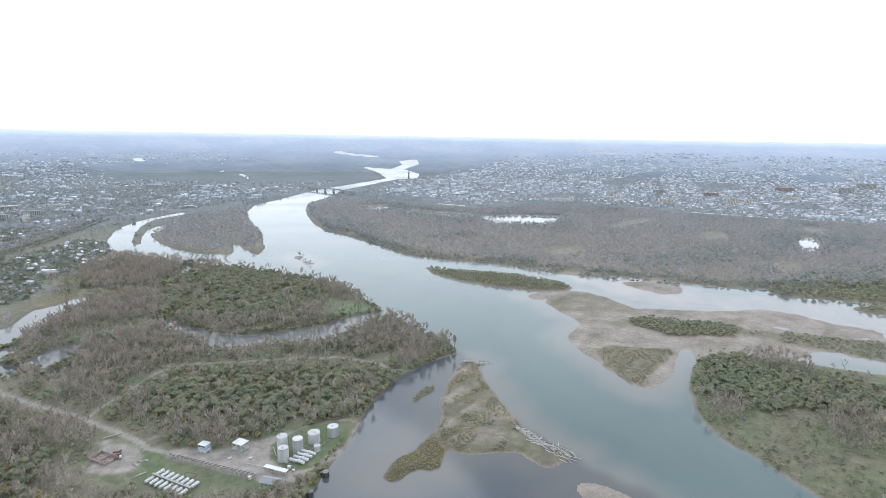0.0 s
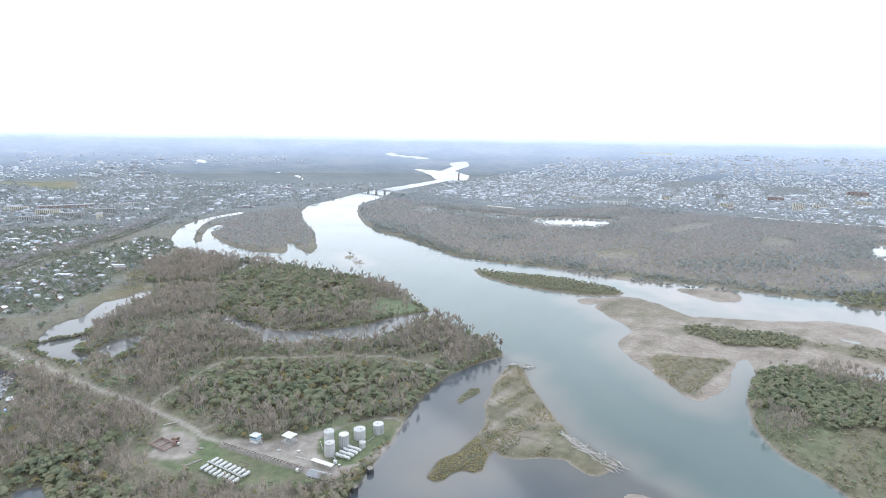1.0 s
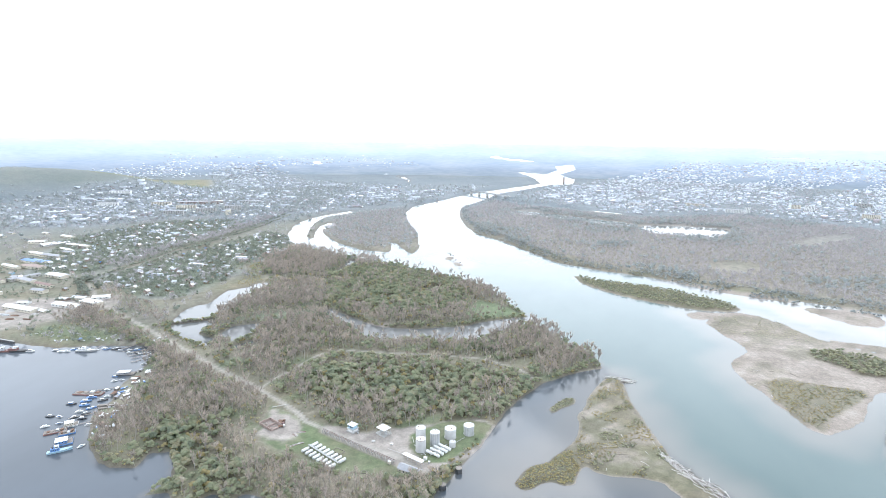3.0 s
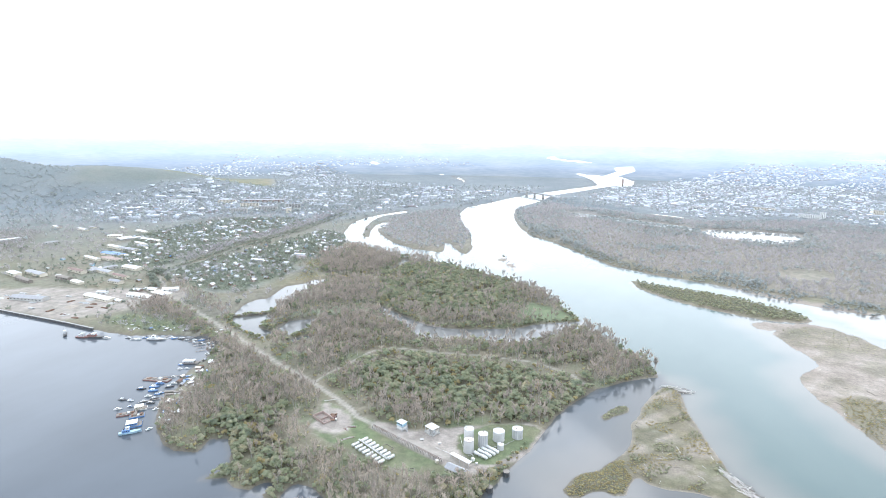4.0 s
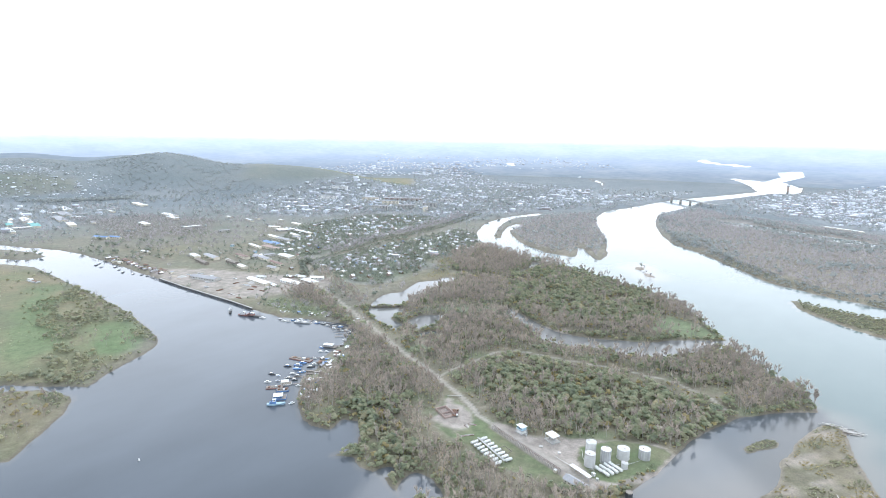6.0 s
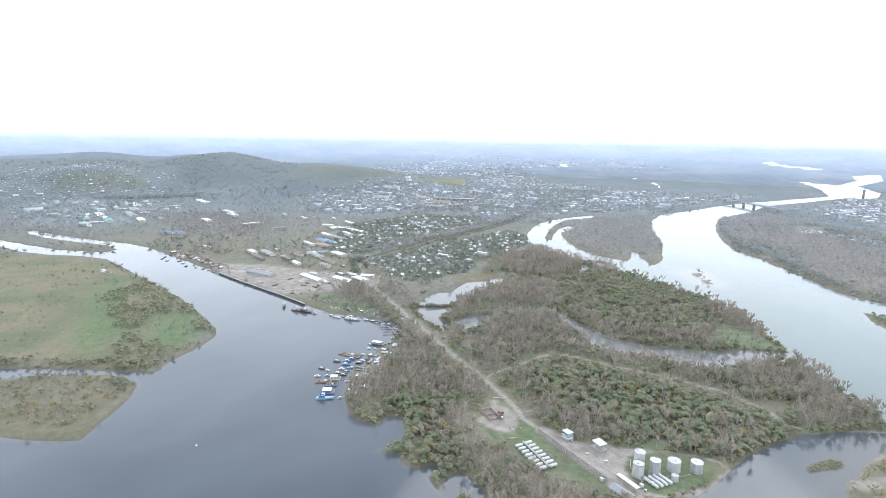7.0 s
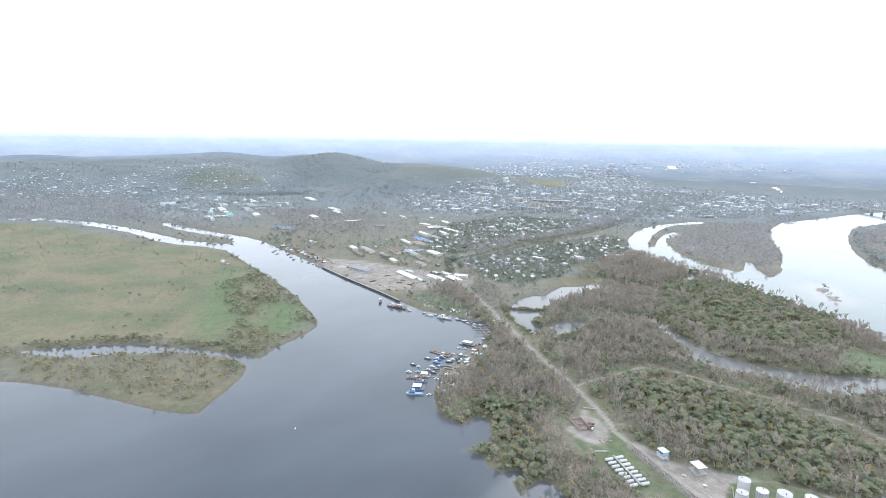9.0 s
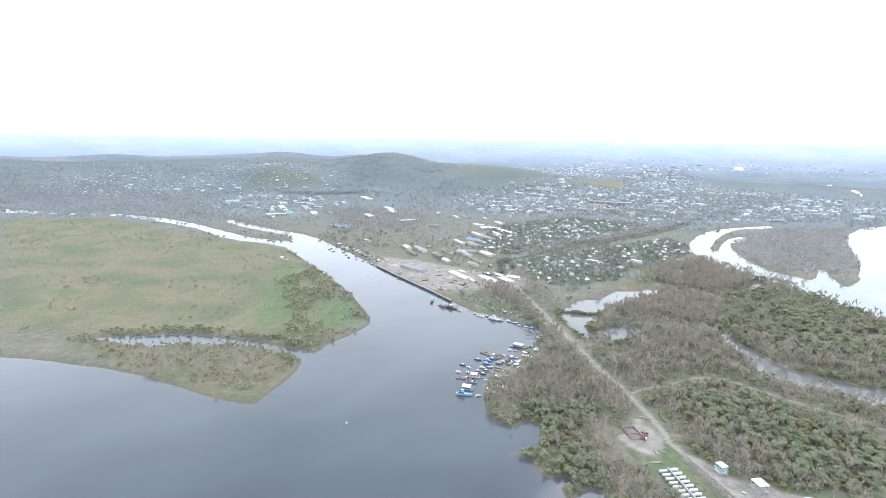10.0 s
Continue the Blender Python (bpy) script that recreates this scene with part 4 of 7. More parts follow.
def grow():
    rng = np.random.default_rng(11)
    bare = Thicket("bare_woods", "leafless grey-brown poplars and willows on the river flats", MAT_TWIG)
    green = Thicket("green_thicket", "dense dull green shrubs among the bare trees", MAT_LEAF)
    willow = Thicket("willow_scrub", "low grey-green willow scrub on the sand islands", MAT_WILLOW)
    rust = Thicket("autumn_scrub", "yellow-brown autumn shrubs in the thickets", MAT_RUST)
    far_woods = Thicket("far_woods", "distant leafless woods across the river, greyed with painted haze", MAT_HAZED_TWIG)
    far_green = Thicket("far_green_trees", "distant dull green trees among houses and fields, blued with painted haze", MAT_HAZED_LEAF)

    garden = Thicket("garden_trees", "dull green fruit trees and hedges of the garden plots", MAT_GARDEN)

    # the wooded peninsula
    p = spread(Z_PENINSULA, 3.3, rng, clear_of_ways)
    x, y = p[:, 0], p[:, 1]
    r = np.hypot(x, y)
    bushy = np.maximum(inside_distance(Z_BUSHY, x, y), inside_distance(Z_BUSHY_N, x, y))
    bushy = np.maximum(bushy, inside_distance(Z_BUSHY_S, x, y) - 8)
    patch = ripple(x, y, 17, 2) + 0.5 * ripple(x, y, 7, 6)
    leafy = ease(-18, 20, bushy) * 0.66 + 0.14 + (0.5 - 0.2 * ease(-18, 20, bushy)) * patch
    leafy = np.where(inside_distance(Z_BARE_NW, x, y) > 0, 0.06, leafy)
    glade = np.maximum.reduce([inside_distance(z, x, y) for z in (Z_GLADE_N, Z_GLADE_W, Z_YELLOW)]) > 0
    u = rng.uniform(0, 1, len(p))
    is_green = u < leafy
    thin = rng.uniform(0, 1, len(p)) < np.where(glade, 0.06, np.where(is_green, 0.88, np.where(bushy > 5, 0.6, 0.92)))
    thin &= (ripple(x, y, 28, 8) > -0.68) | (rng.uniform(0, 1, len(p)) < 0.2)
    edge = inside_distance(Z_COMPOUND, x, y)
    verge = line_distance(ROAD, x, y)
    side = inlet_side(x, y)
    low = (verge < 14) | before_path(x, y)
    thin &= is_green | ~low | (rng.uniform(0, 1, len(p)) < 0.1)
    thin &= ~side | (rng.uniform(0, 1, len(p)) < 0.3)
    thin &= ~low | (rng.uniform(0, 1, len(p)) < 0.7)
    thin &= ~pond_side(x, y, 5, 14, 24) | (is_green & (rng.uniform(0, 1, len(p)) < 0.35) & ~pond_side(x, y, 5))
    thin &= is_green | (edge < -10) | (y > 371)
    p, is_green, r = p[thin], is_green[thin], r[thin]
    autumn = rng.uniform(0, 1, len(p)) < 0.14
    # the trees on the shore below the depot stand singly
    order = np.argsort(r)
    single = np.zeros(len(p), bool)
    single[order[:300]] = True
    kinds = {}
    for q, leafy_one, gold in zip(p[single], is_green[single], autumn[single]):
        k = int(rng.integers(0, 5))
        sort = ("shrub", BUSH_NEAR, "stem", "leaves") if leafy_one else ("poplar_tree", BARE_NEAR, "trunk", "crown")
        leaf = (MAT_RUST if gold else MAT_LEAF) if leafy_one else MAT_TWIG
        key = (leafy_one, bool(gold and leafy_one), k)
        s = rng.uniform(0.55, 1.2) if leafy_one else rng.uniform(0.6, 1.12)
        m = pose(*q[:3], 0, 0, rng.uniform(0, 360)) @ Matrix.Diagonal((s, s, s * rng.uniform(0.9, 1.2), 1))
        if key not in kinds:
            label = ("yellow-brown autumn shrub at the water's edge" if gold else "dull green leafy shrub among bare trees") if leafy_one else "leafless grey-brown poplar on the river bank"
            one = new(sort[0])
            one.empty_display_size = 0.5
            tagged(one, label, "shrub" if leafy_one else "tree", "trees of the depot shore")
            for name, mesh, mat in zip(sort[2:], sort[1][k], (MAT_BARK, leaf)):
                sheet(name, mesh[0], mesh[1], mat).parent = one
            kinds[key] = one
            one.matrix_world = m
        else:
            copy = copy_thing(kinds[key], m)
            copy.matrix_basis = m
    p, is_green, r, autumn = p[~single], is_green[~single], r[~single], autumn[~single]
    near = r < 440
    for tall, lots, small in (("n", BUSH_NEAR, near), ("m", BUSH_MID, ~near)):
        green.add(lots, p[is_green & ~autumn & small], rng, (0.55, 1.5))
        rust.add(lots, p[is_green & autumn & small], rng, (0.45, 0.95))
    bare.add(BARE_NEAR, p[~is_green & near], rng, (0.65, 1.3))
    bare.add(BARE_MID, p[~is_green & ~near], rng, (0.7, 1.3))
    # low undergrowth between the trees
    q = spread(Z_PENINSULA, 3.6, rng, lambda x, y: clear_of_ways(x, y) & (ripple(x, y, 15, 9) > -0.35) & (inside_distance(Z_GLADE_N, x, y) < 0) & (inside_distance(Z_GLADE_W, x, y) < 0))
    brown = rng.uniform(0, 1, len(q)) < 0.35
    green.add(BUSH_FAR, q[~brown], rng, (0.2, 0.48), 0.8)
    rust.add(BUSH_FAR, q[brown], rng, (0.15, 0.4), 0.8)
    # bushes that lean over the water's edge
    q = spread(Z_PENINSULA, 2.3, rng, lambda x, y: (inside_distance(Z_COMPOUND, x, y) < -4) & (inside_distance(SPIT_AREA, x, y) < 0) & (inside_distance(BOAT_YARD, x, y) < 0))
    q = q[(q[:, 3] < 6.5) & (rng.uniform(0, 1, len(q)) < 0.7)]
    green.add(BUSH_LOW, q[::2], rng, (0.4, 0.95))
    willow.add(BUSH_LOW, q[1::4], rng, (0.3, 0.8))
    rust.add(BUSH_LOW, q[3::8], rng, (0.3, 0.7))
    strip = plan((-63, 200), (-53, 203), (-46, 228), (-42, 248), (-46, 250), (-51, 228), (-60, 213))
    q = spread(strip, 2.0, rng)
    rust.add(BUSH_NEAR, q[::2], rng, (0.25, 0.55))
    green.add(BUSH_NEAR, q[1::3], rng, (0.25, 0.5))
    # the big wood over the river
    p = spread(Z_FOREST_E, 6.6, rng, lambda x, y: (inside_distance(LAKE, x, y) < -5) & (ripple(x, y, 95, 2) > -0.75))
    g = rng.uniform(0, 1, len(p)) < 0.08 + 0.5 * ease(0.2, 0.9, ripple(p[:, 0], p[:, 1], 60, 6))
    g |= (p[:, 3] < 24 + 60 * ease(-0.2, 0.8, ripple(p[:, 0], p[:, 1], 90, 4))) & (rng.uniform(0, 1, len(p)) < 0.75)
    g |= (ripple(p[:, 0] * 0.4, p[:, 1], 70, 9) > 0.4) & (rng.uniform(0, 1, len(p)) < 0.6)
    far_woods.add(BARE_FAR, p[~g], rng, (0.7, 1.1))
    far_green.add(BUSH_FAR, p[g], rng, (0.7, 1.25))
    strip = [(-330, 1400), (-90, 1100), (240, 930), (560, 840), (760, 830), (760, 900), (560, 920), (250, 1030), (-60, 1180), (-290, 1480)]
    p = spread(strip, 4.2, rng, lambda x, y: ripple(x, y, 30, 3) > -0.6)
    p = p[p[:, 3] < 40]
    far_green.add(BUSH_LOW, p, rng, (0.3, 0.8))
    # the long peninsula in the bend
    p = spread(Z_ISLE_TREES, 6.5, rng)
    g = rng.uniform(0, 1, len(p)) < 0.3
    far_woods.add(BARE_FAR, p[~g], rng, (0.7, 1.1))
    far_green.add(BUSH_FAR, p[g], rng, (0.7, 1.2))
    # islands of the right-hand braid
    willow.add(BUSH_LOW, spread(ISLE_WILLOW, 3.2, rng, lambda x, y: inside_distance(ISLE_WILLOW, x, y) > 5), rng, (0.35, 0.75), 0.85)
    willow.add(BUSH_LOW, spread(Z_WILLOW_R, 3.4, rng), rng, (0.45, 0.85))
    willow.add(BUSH_LOW, spread(Z_WILLOW_R2, 3.6, rng, lambda x, y: (x > 470) | (ripple(x, y, 15, 2) > 0)), rng, (0.25, 0.6), 0.7)
    willow.add(BUSH_LOW, spread(ISLE_RIGHT_FAR, 6, rng), rng, (0.6, 1.2))
    willow.add(BUSH_LOW, spread(ISLE_RIGHT_MID, 6, rng), rng, (0.6, 1.0))
    rust.add(BUSH_FAR, spread(Z_SPIT_GRASS, 2.0, rng, lambda x, y: ripple(x, y, 9, 3) > -0.4), rng, (0.1, 0.26), 0.6)
    willow.add(BUSH_FAR, spread(Z_SPIT_GRASS, 2.6, rng, lambda x, y: ripple(x, y, 12, 5) > 0.1), rng, (0.12, 0.3), 0.6)
    willow.add(BUSH_FAR, spread(Z_BAR_GRASS, 5.5, rng), rng, (0.1, 0.25))
    p = spread(ISLE_RIGHT, 2.9, rng)
    p = p[np.hypot(p[:, 0], p[:, 1]) < 700]
    inner = inside_distance(Z_ISLE_R_GREEN, p[:, 0], p[:, 1]) + 10 * ripple(p[:, 0], p[:, 1], 18, 3)
    grey = np.maximum.reduce([inside_distance(z, p[:, 0], p[:, 1]) for z in Z_ISLE_R_BARE]) + 6 * ripple(p[:, 0], p[:, 1], 11, 5)
    u = rng.uniform(0, 1, len(p))
    leafy_one = np.where(grey > 0, 0.2, np.where(inner > 0, 0.85, np.where(ripple(p[:, 0], p[:, 1], 15, 2) > 0.2, 0.35, 0.09)))
    bare_one = np.where(grey > 0, 0.62, np.where(inner > 0, 0.06, 0.02))
    green.add(BUSH_MID, p[(u < leafy_one) & (inner > 0)], rng, (0.55, 1.1))
    green.add(BUSH_MID, p[(u < leafy_one) & (inner <= 0)], rng, (0.25, 0.6))
    bare.add(BARE_MID, p[u > 1 - bare_one], rng, (0.6, 1.05))
    tufts = spread(ISLE_RIGHT, 2.7, rng, lambda x, y: (np.hypot(x, y) < 640) & (ripple(x, y, 17, 1) + 0.5 * ripple(x, y, 6, 4) > -0.15))
    willow.add(BUSH_FAR, tufts[::2], rng, (0.12, 0.38), 0.8)
    green.add(BUSH_FAR, tufts[1::4], rng, (0.12, 0.34), 0.8)
    rust.add(BUSH_FAR, tufts[3::4], rng, (0.1, 0.26), 0.8)
    # grasses and scrub of the near spit
    on_spit = lambda x, y: (ripple(x, y, 14, 1) + 0.4 * ripple(x, y, 5, 3) > 0.05) & (inside_distance(SPIT, x, y) > 2)
    rust.add(BUSH_FAR, spread(SPIT, 1.5, rng, on_spit), rng, (0.1, 0.24), 0.5)
    willow.add(BUSH_FAR, spread(SPIT, 1.5, rng, lambda x, y: (ripple(x, y, 10, 4) > 0.35) & (y > 380) & (inside_distance(SPIT, x, y) > 2.5)), rng, (0.12, 0.32), 0.6)
    lilies = lambda x, y: (x + 0.35 * (y - 350) < 18) & (y < 402)
    rust.add(BUSH_FAR, spread(SPIT, 1.15, rng, lambda x, y: lilies(x, y) & (ripple(x, y, 6, 2) > -0.5)), rng, (0.14, 0.3), 0.4)
    willow.add(BUSH_FAR, spread(SPIT, 1.6, rng, lilies), rng, (0.14, 0.28), 0.4)
    willow.add(BUSH_FAR, spread(SPIT_SMALL, 1.2, rng), rng, (0.14, 0.32), 0.6)
    willow.add(BUSH_FAR, spread(Z_MEADOW, 6.5, rng, lambda x, y: ripple(x, y, 24, 6) > -0.1), rng, (0.08, 0.26))
    # meadow island and its islet
    willow.add(BUSH_LOW, spread(Z_MEADOW_BUSH, 4.5, rng, lambda x, y: ripple(x, y, 20, 3) + 0.4 * ripple(x, y, 8, 1) > -0.25), rng, (0.3, 1.0))
    bare.add(BARE_MID, spread([(-700, 215), (-640, 250), (-610, 285), (-625, 300), (-680, 270), (-735, 240)], 8, rng), rng, (0.4, 0.75))
    willow.add(BUSH_LOW, spread(Z_MEADOW, 16, rng, lambda x, y: ripple(x, y, 60, 3) > 0.15), rng, (0.25, 0.7))
    bare.add(BARE_MID, spread(Z_MEADOW, 30, rng, lambda x, y: ripple(x, y, 50, 1) > 0.1), rng, (0.35, 0.75))
    p = spread(Z_ISLET_TREES, 3.6, rng)
    u = rng.uniform(0, 1, len(p))
    bare.add(BARE_MID, p[u < 0.42], rng, (0.35, 0.8))
    willow.add(BUSH_LOW, p[(u > 0.42) & (u < 0.58)], rng, (0.3, 0.8))
    rust.add(BUSH_LOW, p[(u > 0.9)], rng, (0.3, 0.75))
    bank = spread(Z_MEADOW + [], 5, rng, lambda x, y: -inside_distance(SLOUGH, x, y) < 19)
    willow.add(BUSH_LOW, bank, rng, (0.5, 1.0))
    ring = plan((-475, -30), (-320, -30), (-320, 150), (-475, 150))
    willow.add(BUSH_LOW, spread(ring, 3.4, rng, lambda x, y: (inside_distance(SLOUGH, x, y) > -17) & (ripple(x, y, 12, 2) > -0.1)), rng, (0.25, 0.65))
    ring = plan((-760, 120), (-345, 120), (-345, 232), (-760, 232))
    willow.add(BUSH_LOW, spread(ring, 4.0, rng, lambda x, y: (inside_distance(HARBOUR, x, y) > -13) & (inside_distance(Z_MEADOW, x, y) > -40) & (ripple(x, y, 22, 5) > 0.0)), rng, (0.25, 0.6))
    far_woods.add(BARE_FAR, spread(Z_BROWN, 8, rng), rng, (0.5, 0.9))
    far_woods.add(BARE_FAR, spread(Z_WEST_WOODS, 8, rng, lambda x, y: ripple(x, y, 70, 3) > -0.6), rng, (0.6, 1.0))
    # a dark plantation at the foot of the hill
    wood = [(-2270, 640), (-2200, 700), (-2090, 960), (-2160, 1010)]
    far_green.add(BUSH_FAR, spread(wood, 6, rng), rng, (0.8, 1.2))
    # hedges along the street and low scrub by the ponds
    hedge = []
    for (ax, ay), (bx, by) in zip(STREET, STREET[1:]):
        n = int(math.hypot(bx - ax, by - ay) / 5)
        f = np.arange(n) / n
        for off in (-10.0, 8.0):
            nx, ny = (by - ay) / (n * 5), -(bx - ax) / (n * 5)
            hedge.append(np.stack([ax + (bx - ax) * f + nx * off, ay + (by - ay) * f + ny * off], 1))
    hedge = np.concatenate(hedge) + rng.normal(0, 1.2, (sum(map(len, hedge)), 2))
    garden.add(BUSH_LOW, np.c_[hedge, land_height(hedge[:, 0], hedge[:, 1])], rng, (0.4, 0.85))
    rust.add(BUSH_FAR, spread(Z_YELLOW, 3.0, rng), rng, (0.1, 0.3))
    # trees round the port, along the road and beyond the street
    bare.add(BARE_MID, spread(Z_ROADSIDE_TREES, 4.2, rng, lambda x, y: line_distance(ROAD, x, y) > 9), rng, (0.5, 0.9))
    bare.add(BARE_MID, spread(Z_PORT_TREES, 4.2, rng, lambda x, y: line_distance(ROAD, x, y) > 9), rng, (0.5, 0.85))
    garden.add(BUSH_LOW, spread(Z_PORT_GREEN, 4.5, rng, lambda x, y: line_distance(ROAD, x, y) > 7), rng, (0.8, 1.4))
    willow.add(BUSH_FAR, spread(Z_YARD_GRASS, 5.0, rng, lambda x, y: line_distance(ROAD, x, y) > 8), rng, (0.2, 0.5))
    belt = []
    for (ax, ay), (bx, by) in zip(STREET[1:], STREET[2:]):
        n = int(math.hypot(bx - ax, by - ay) * 0.9)
        f = rng.uniform(0, 1, n)
        off = rng.uniform(18, 62, n)
        g = math.hypot(bx - ax, by - ay)
        belt.append(np.stack([ax + (bx - ax) * f - (by - ay) / g * off, ay + (by - ay) * f + (bx - ax) / g * off], 1))
    belt = np.concatenate(belt)
    far_woods.add(BARE_FAR, np.c_[belt, land_height(belt[:, 0], belt[:, 1])], rng, (0.5, 0.95))
    # gardens, streets and the plain
    for z, gap, lo in ((Z_GARDEN_A, 4.0, 0.3), (Z_GARDEN_B, 4.4, 0.3), (Z_YARD, 9, 0.3)):
        garden.add(BUSH_FAR, spread(z, gap, rng, lambda x, y: (ripple(x, y, 40, 2) > -0.6) & (line_distance(STREET, x, y) > 11) & ((y > 560) | (x > -704))), rng, (lo, 0.72))
    for z, gap in ((Z_TOWN, 13), (Z_TOWN_W, 16), (Z_FACTORY, 18)):
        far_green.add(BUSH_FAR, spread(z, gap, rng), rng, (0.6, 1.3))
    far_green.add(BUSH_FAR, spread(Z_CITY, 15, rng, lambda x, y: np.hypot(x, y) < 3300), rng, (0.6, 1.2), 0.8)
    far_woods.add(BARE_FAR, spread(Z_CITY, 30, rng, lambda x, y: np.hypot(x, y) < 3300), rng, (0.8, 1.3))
    plain = []
    for r0, r1, gap in ((530, 1440, 15.5), (1440, 2400, 22), (2300, 3300, 21)):
        n = int(math.radians(55 if r0 > 2000 else 98) * (r1**2 - r0**2) / 2 / gap**2)
        a, q = np.radians(rng.uniform(43 if r0 > 2000 else 0, 98, n)), np.sqrt(rng.uniform(r0**2, r1**2, n))
        plain.append(np.stack([-np.sin(a) * q, np.cos(a) * q], 1))
    xy = np.concatenate(plain)
    x, y = xy.T
    known = shore_distance(x, y)
    busy = np.maximum.reduce([inside_distance(z, x, y) for z in (Z_PENINSULA, Z_FOREST_E, Z_ISLE_TREES, Z_MEADOW, Z_FIELD, Z_YARD, Z_CITY, Z_ISLET_TREES)])
    ok = (known[0] > 4) & (busy < 0) & (x < -60) & (inside_distance(GRASSY_SHOULDER, x, y) < 0) & ((np.hypot(x, y) > 1350) | (y > 330)) & (line_distance(STREET, x, y) > 12) & ((ripple(x, y, 110, 3) > -0.3) | (rng.uniform(0, 1, len(x)) < 0.25))
    p = np.stack([x, y, land_height(x, y, known)], 1)[ok]
    g = rng.uniform(0, 1, len(p)) < 0.42 + 0.4 * ripple(p[:, 0], p[:, 1], 150, 4)
    hill = np.hypot(p[:, 0], p[:, 1]) > 2250
    close_by = np.hypot(p[:, 0], p[:, 1]) < 1500
    garden.add(BUSH_FAR, p[g & close_by], rng, (0.4, 1.1))
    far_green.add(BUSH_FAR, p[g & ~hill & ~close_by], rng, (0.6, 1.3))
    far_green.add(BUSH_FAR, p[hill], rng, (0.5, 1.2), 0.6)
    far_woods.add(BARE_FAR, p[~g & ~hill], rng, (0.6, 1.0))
    for t in (bare, green, willow, rust, garden, far_woods, far_green):
        t.plant()


grow()

# ---- building blocks ----
MAT_WHITE = worn("white_paint", (0.72, 0.72, 0.70), (0.52, 0.51, 0.47), 0.45, scale=0.8, bump=0.05)
MAT_STEEL = worn("grey_steel", (0.50, 0.51, 0.52), (0.34, 0.33, 0.31), 0.4, 0.35, scale=0.8, bump=0.05)
MAT_RUSTY = worn("rusty_steel", (0.22, 0.13, 0.09), (0.12, 0.08, 0.06), 0.8, 0.2)
MAT_TIMBER = worn("grey_timber", (0.26, 0.23, 0.20), (0.15, 0.13, 0.11), 0.9, scale=3)
MAT_DRIFT = worn("bleached_wood", (0.60, 0.57, 0.53), (0.42, 0.39, 0.35), 0.9, scale=3)
MAT_CONCRETE = worn("concrete", (0.44, 0.43, 0.40), (0.30, 0.29, 0.27), 0.9)
MAT_BRICK = worn("brick_wall", (0.38, 0.29, 0.25), (0.27, 0.22, 0.20), 0.9, scale=4)
MAT_BLUE = worn("blue_paint", (0.10, 0.22, 0.46), (0.16, 0.24, 0.36), 0.5)
MAT_PALE_BLUE = worn("pale_blue_paint", (0.36, 0.52, 0.62), (0.30, 0.40, 0.46), 0.5)
MAT_RED = worn("dull_red_paint", (0.22, 0.115, 0.10), (0.17, 0.095, 0.08), 0.6)
MAT_DARK = worn("dark_paint", (0.06, 0.065, 0.07), (0.11, 0.10, 0.09), 0.6)
MAT_GLASS = worn("dark_window", (0.05, 0.06, 0.07), (0.08, 0.09, 0.10), 0.15, bump=0)
MAT_CREAM = worn("cream_plaster", (0.62, 0.57, 0.47), (0.50, 0.45, 0.37), 0.9)
MAT_TEAL = worn("teal_roofing", (0.06, 0.30, 0.28), (0.08, 0.24, 0.22), 0.5)
MAT_SLATE = worn("grey_slate", (0.36, 0.36, 0.37), (0.24, 0.24, 0.24), 0.85)
MAT_TIN = worn("pale_tin", (0.58, 0.59, 0.61), (0.42, 0.42, 0.42), 0.4, 0.3)
MAT_MAROON = worn("oxide_roofing", (0.25, 0.17, 0.145), (0.19, 0.135, 0.12), 0.7)
MAT_LOG_WALL = worn("brown_log_wall", (0.25, 0.18, 0.12), (0.16, 0.12, 0.09), 0.9)


MAT_TANK = worn("chalky_tank_paint", (0.55, 0.55, 0.54), (0.40, 0.39, 0.37), 0.5, scale=0.8, bump=0.05)
MAT_SAND_HEAP = worn("pale_sand_heap", (0.40, 0.35, 0.29), (0.30, 0.26, 0.21), 0.95)
MEADOW_BARGE = (-646, 191)


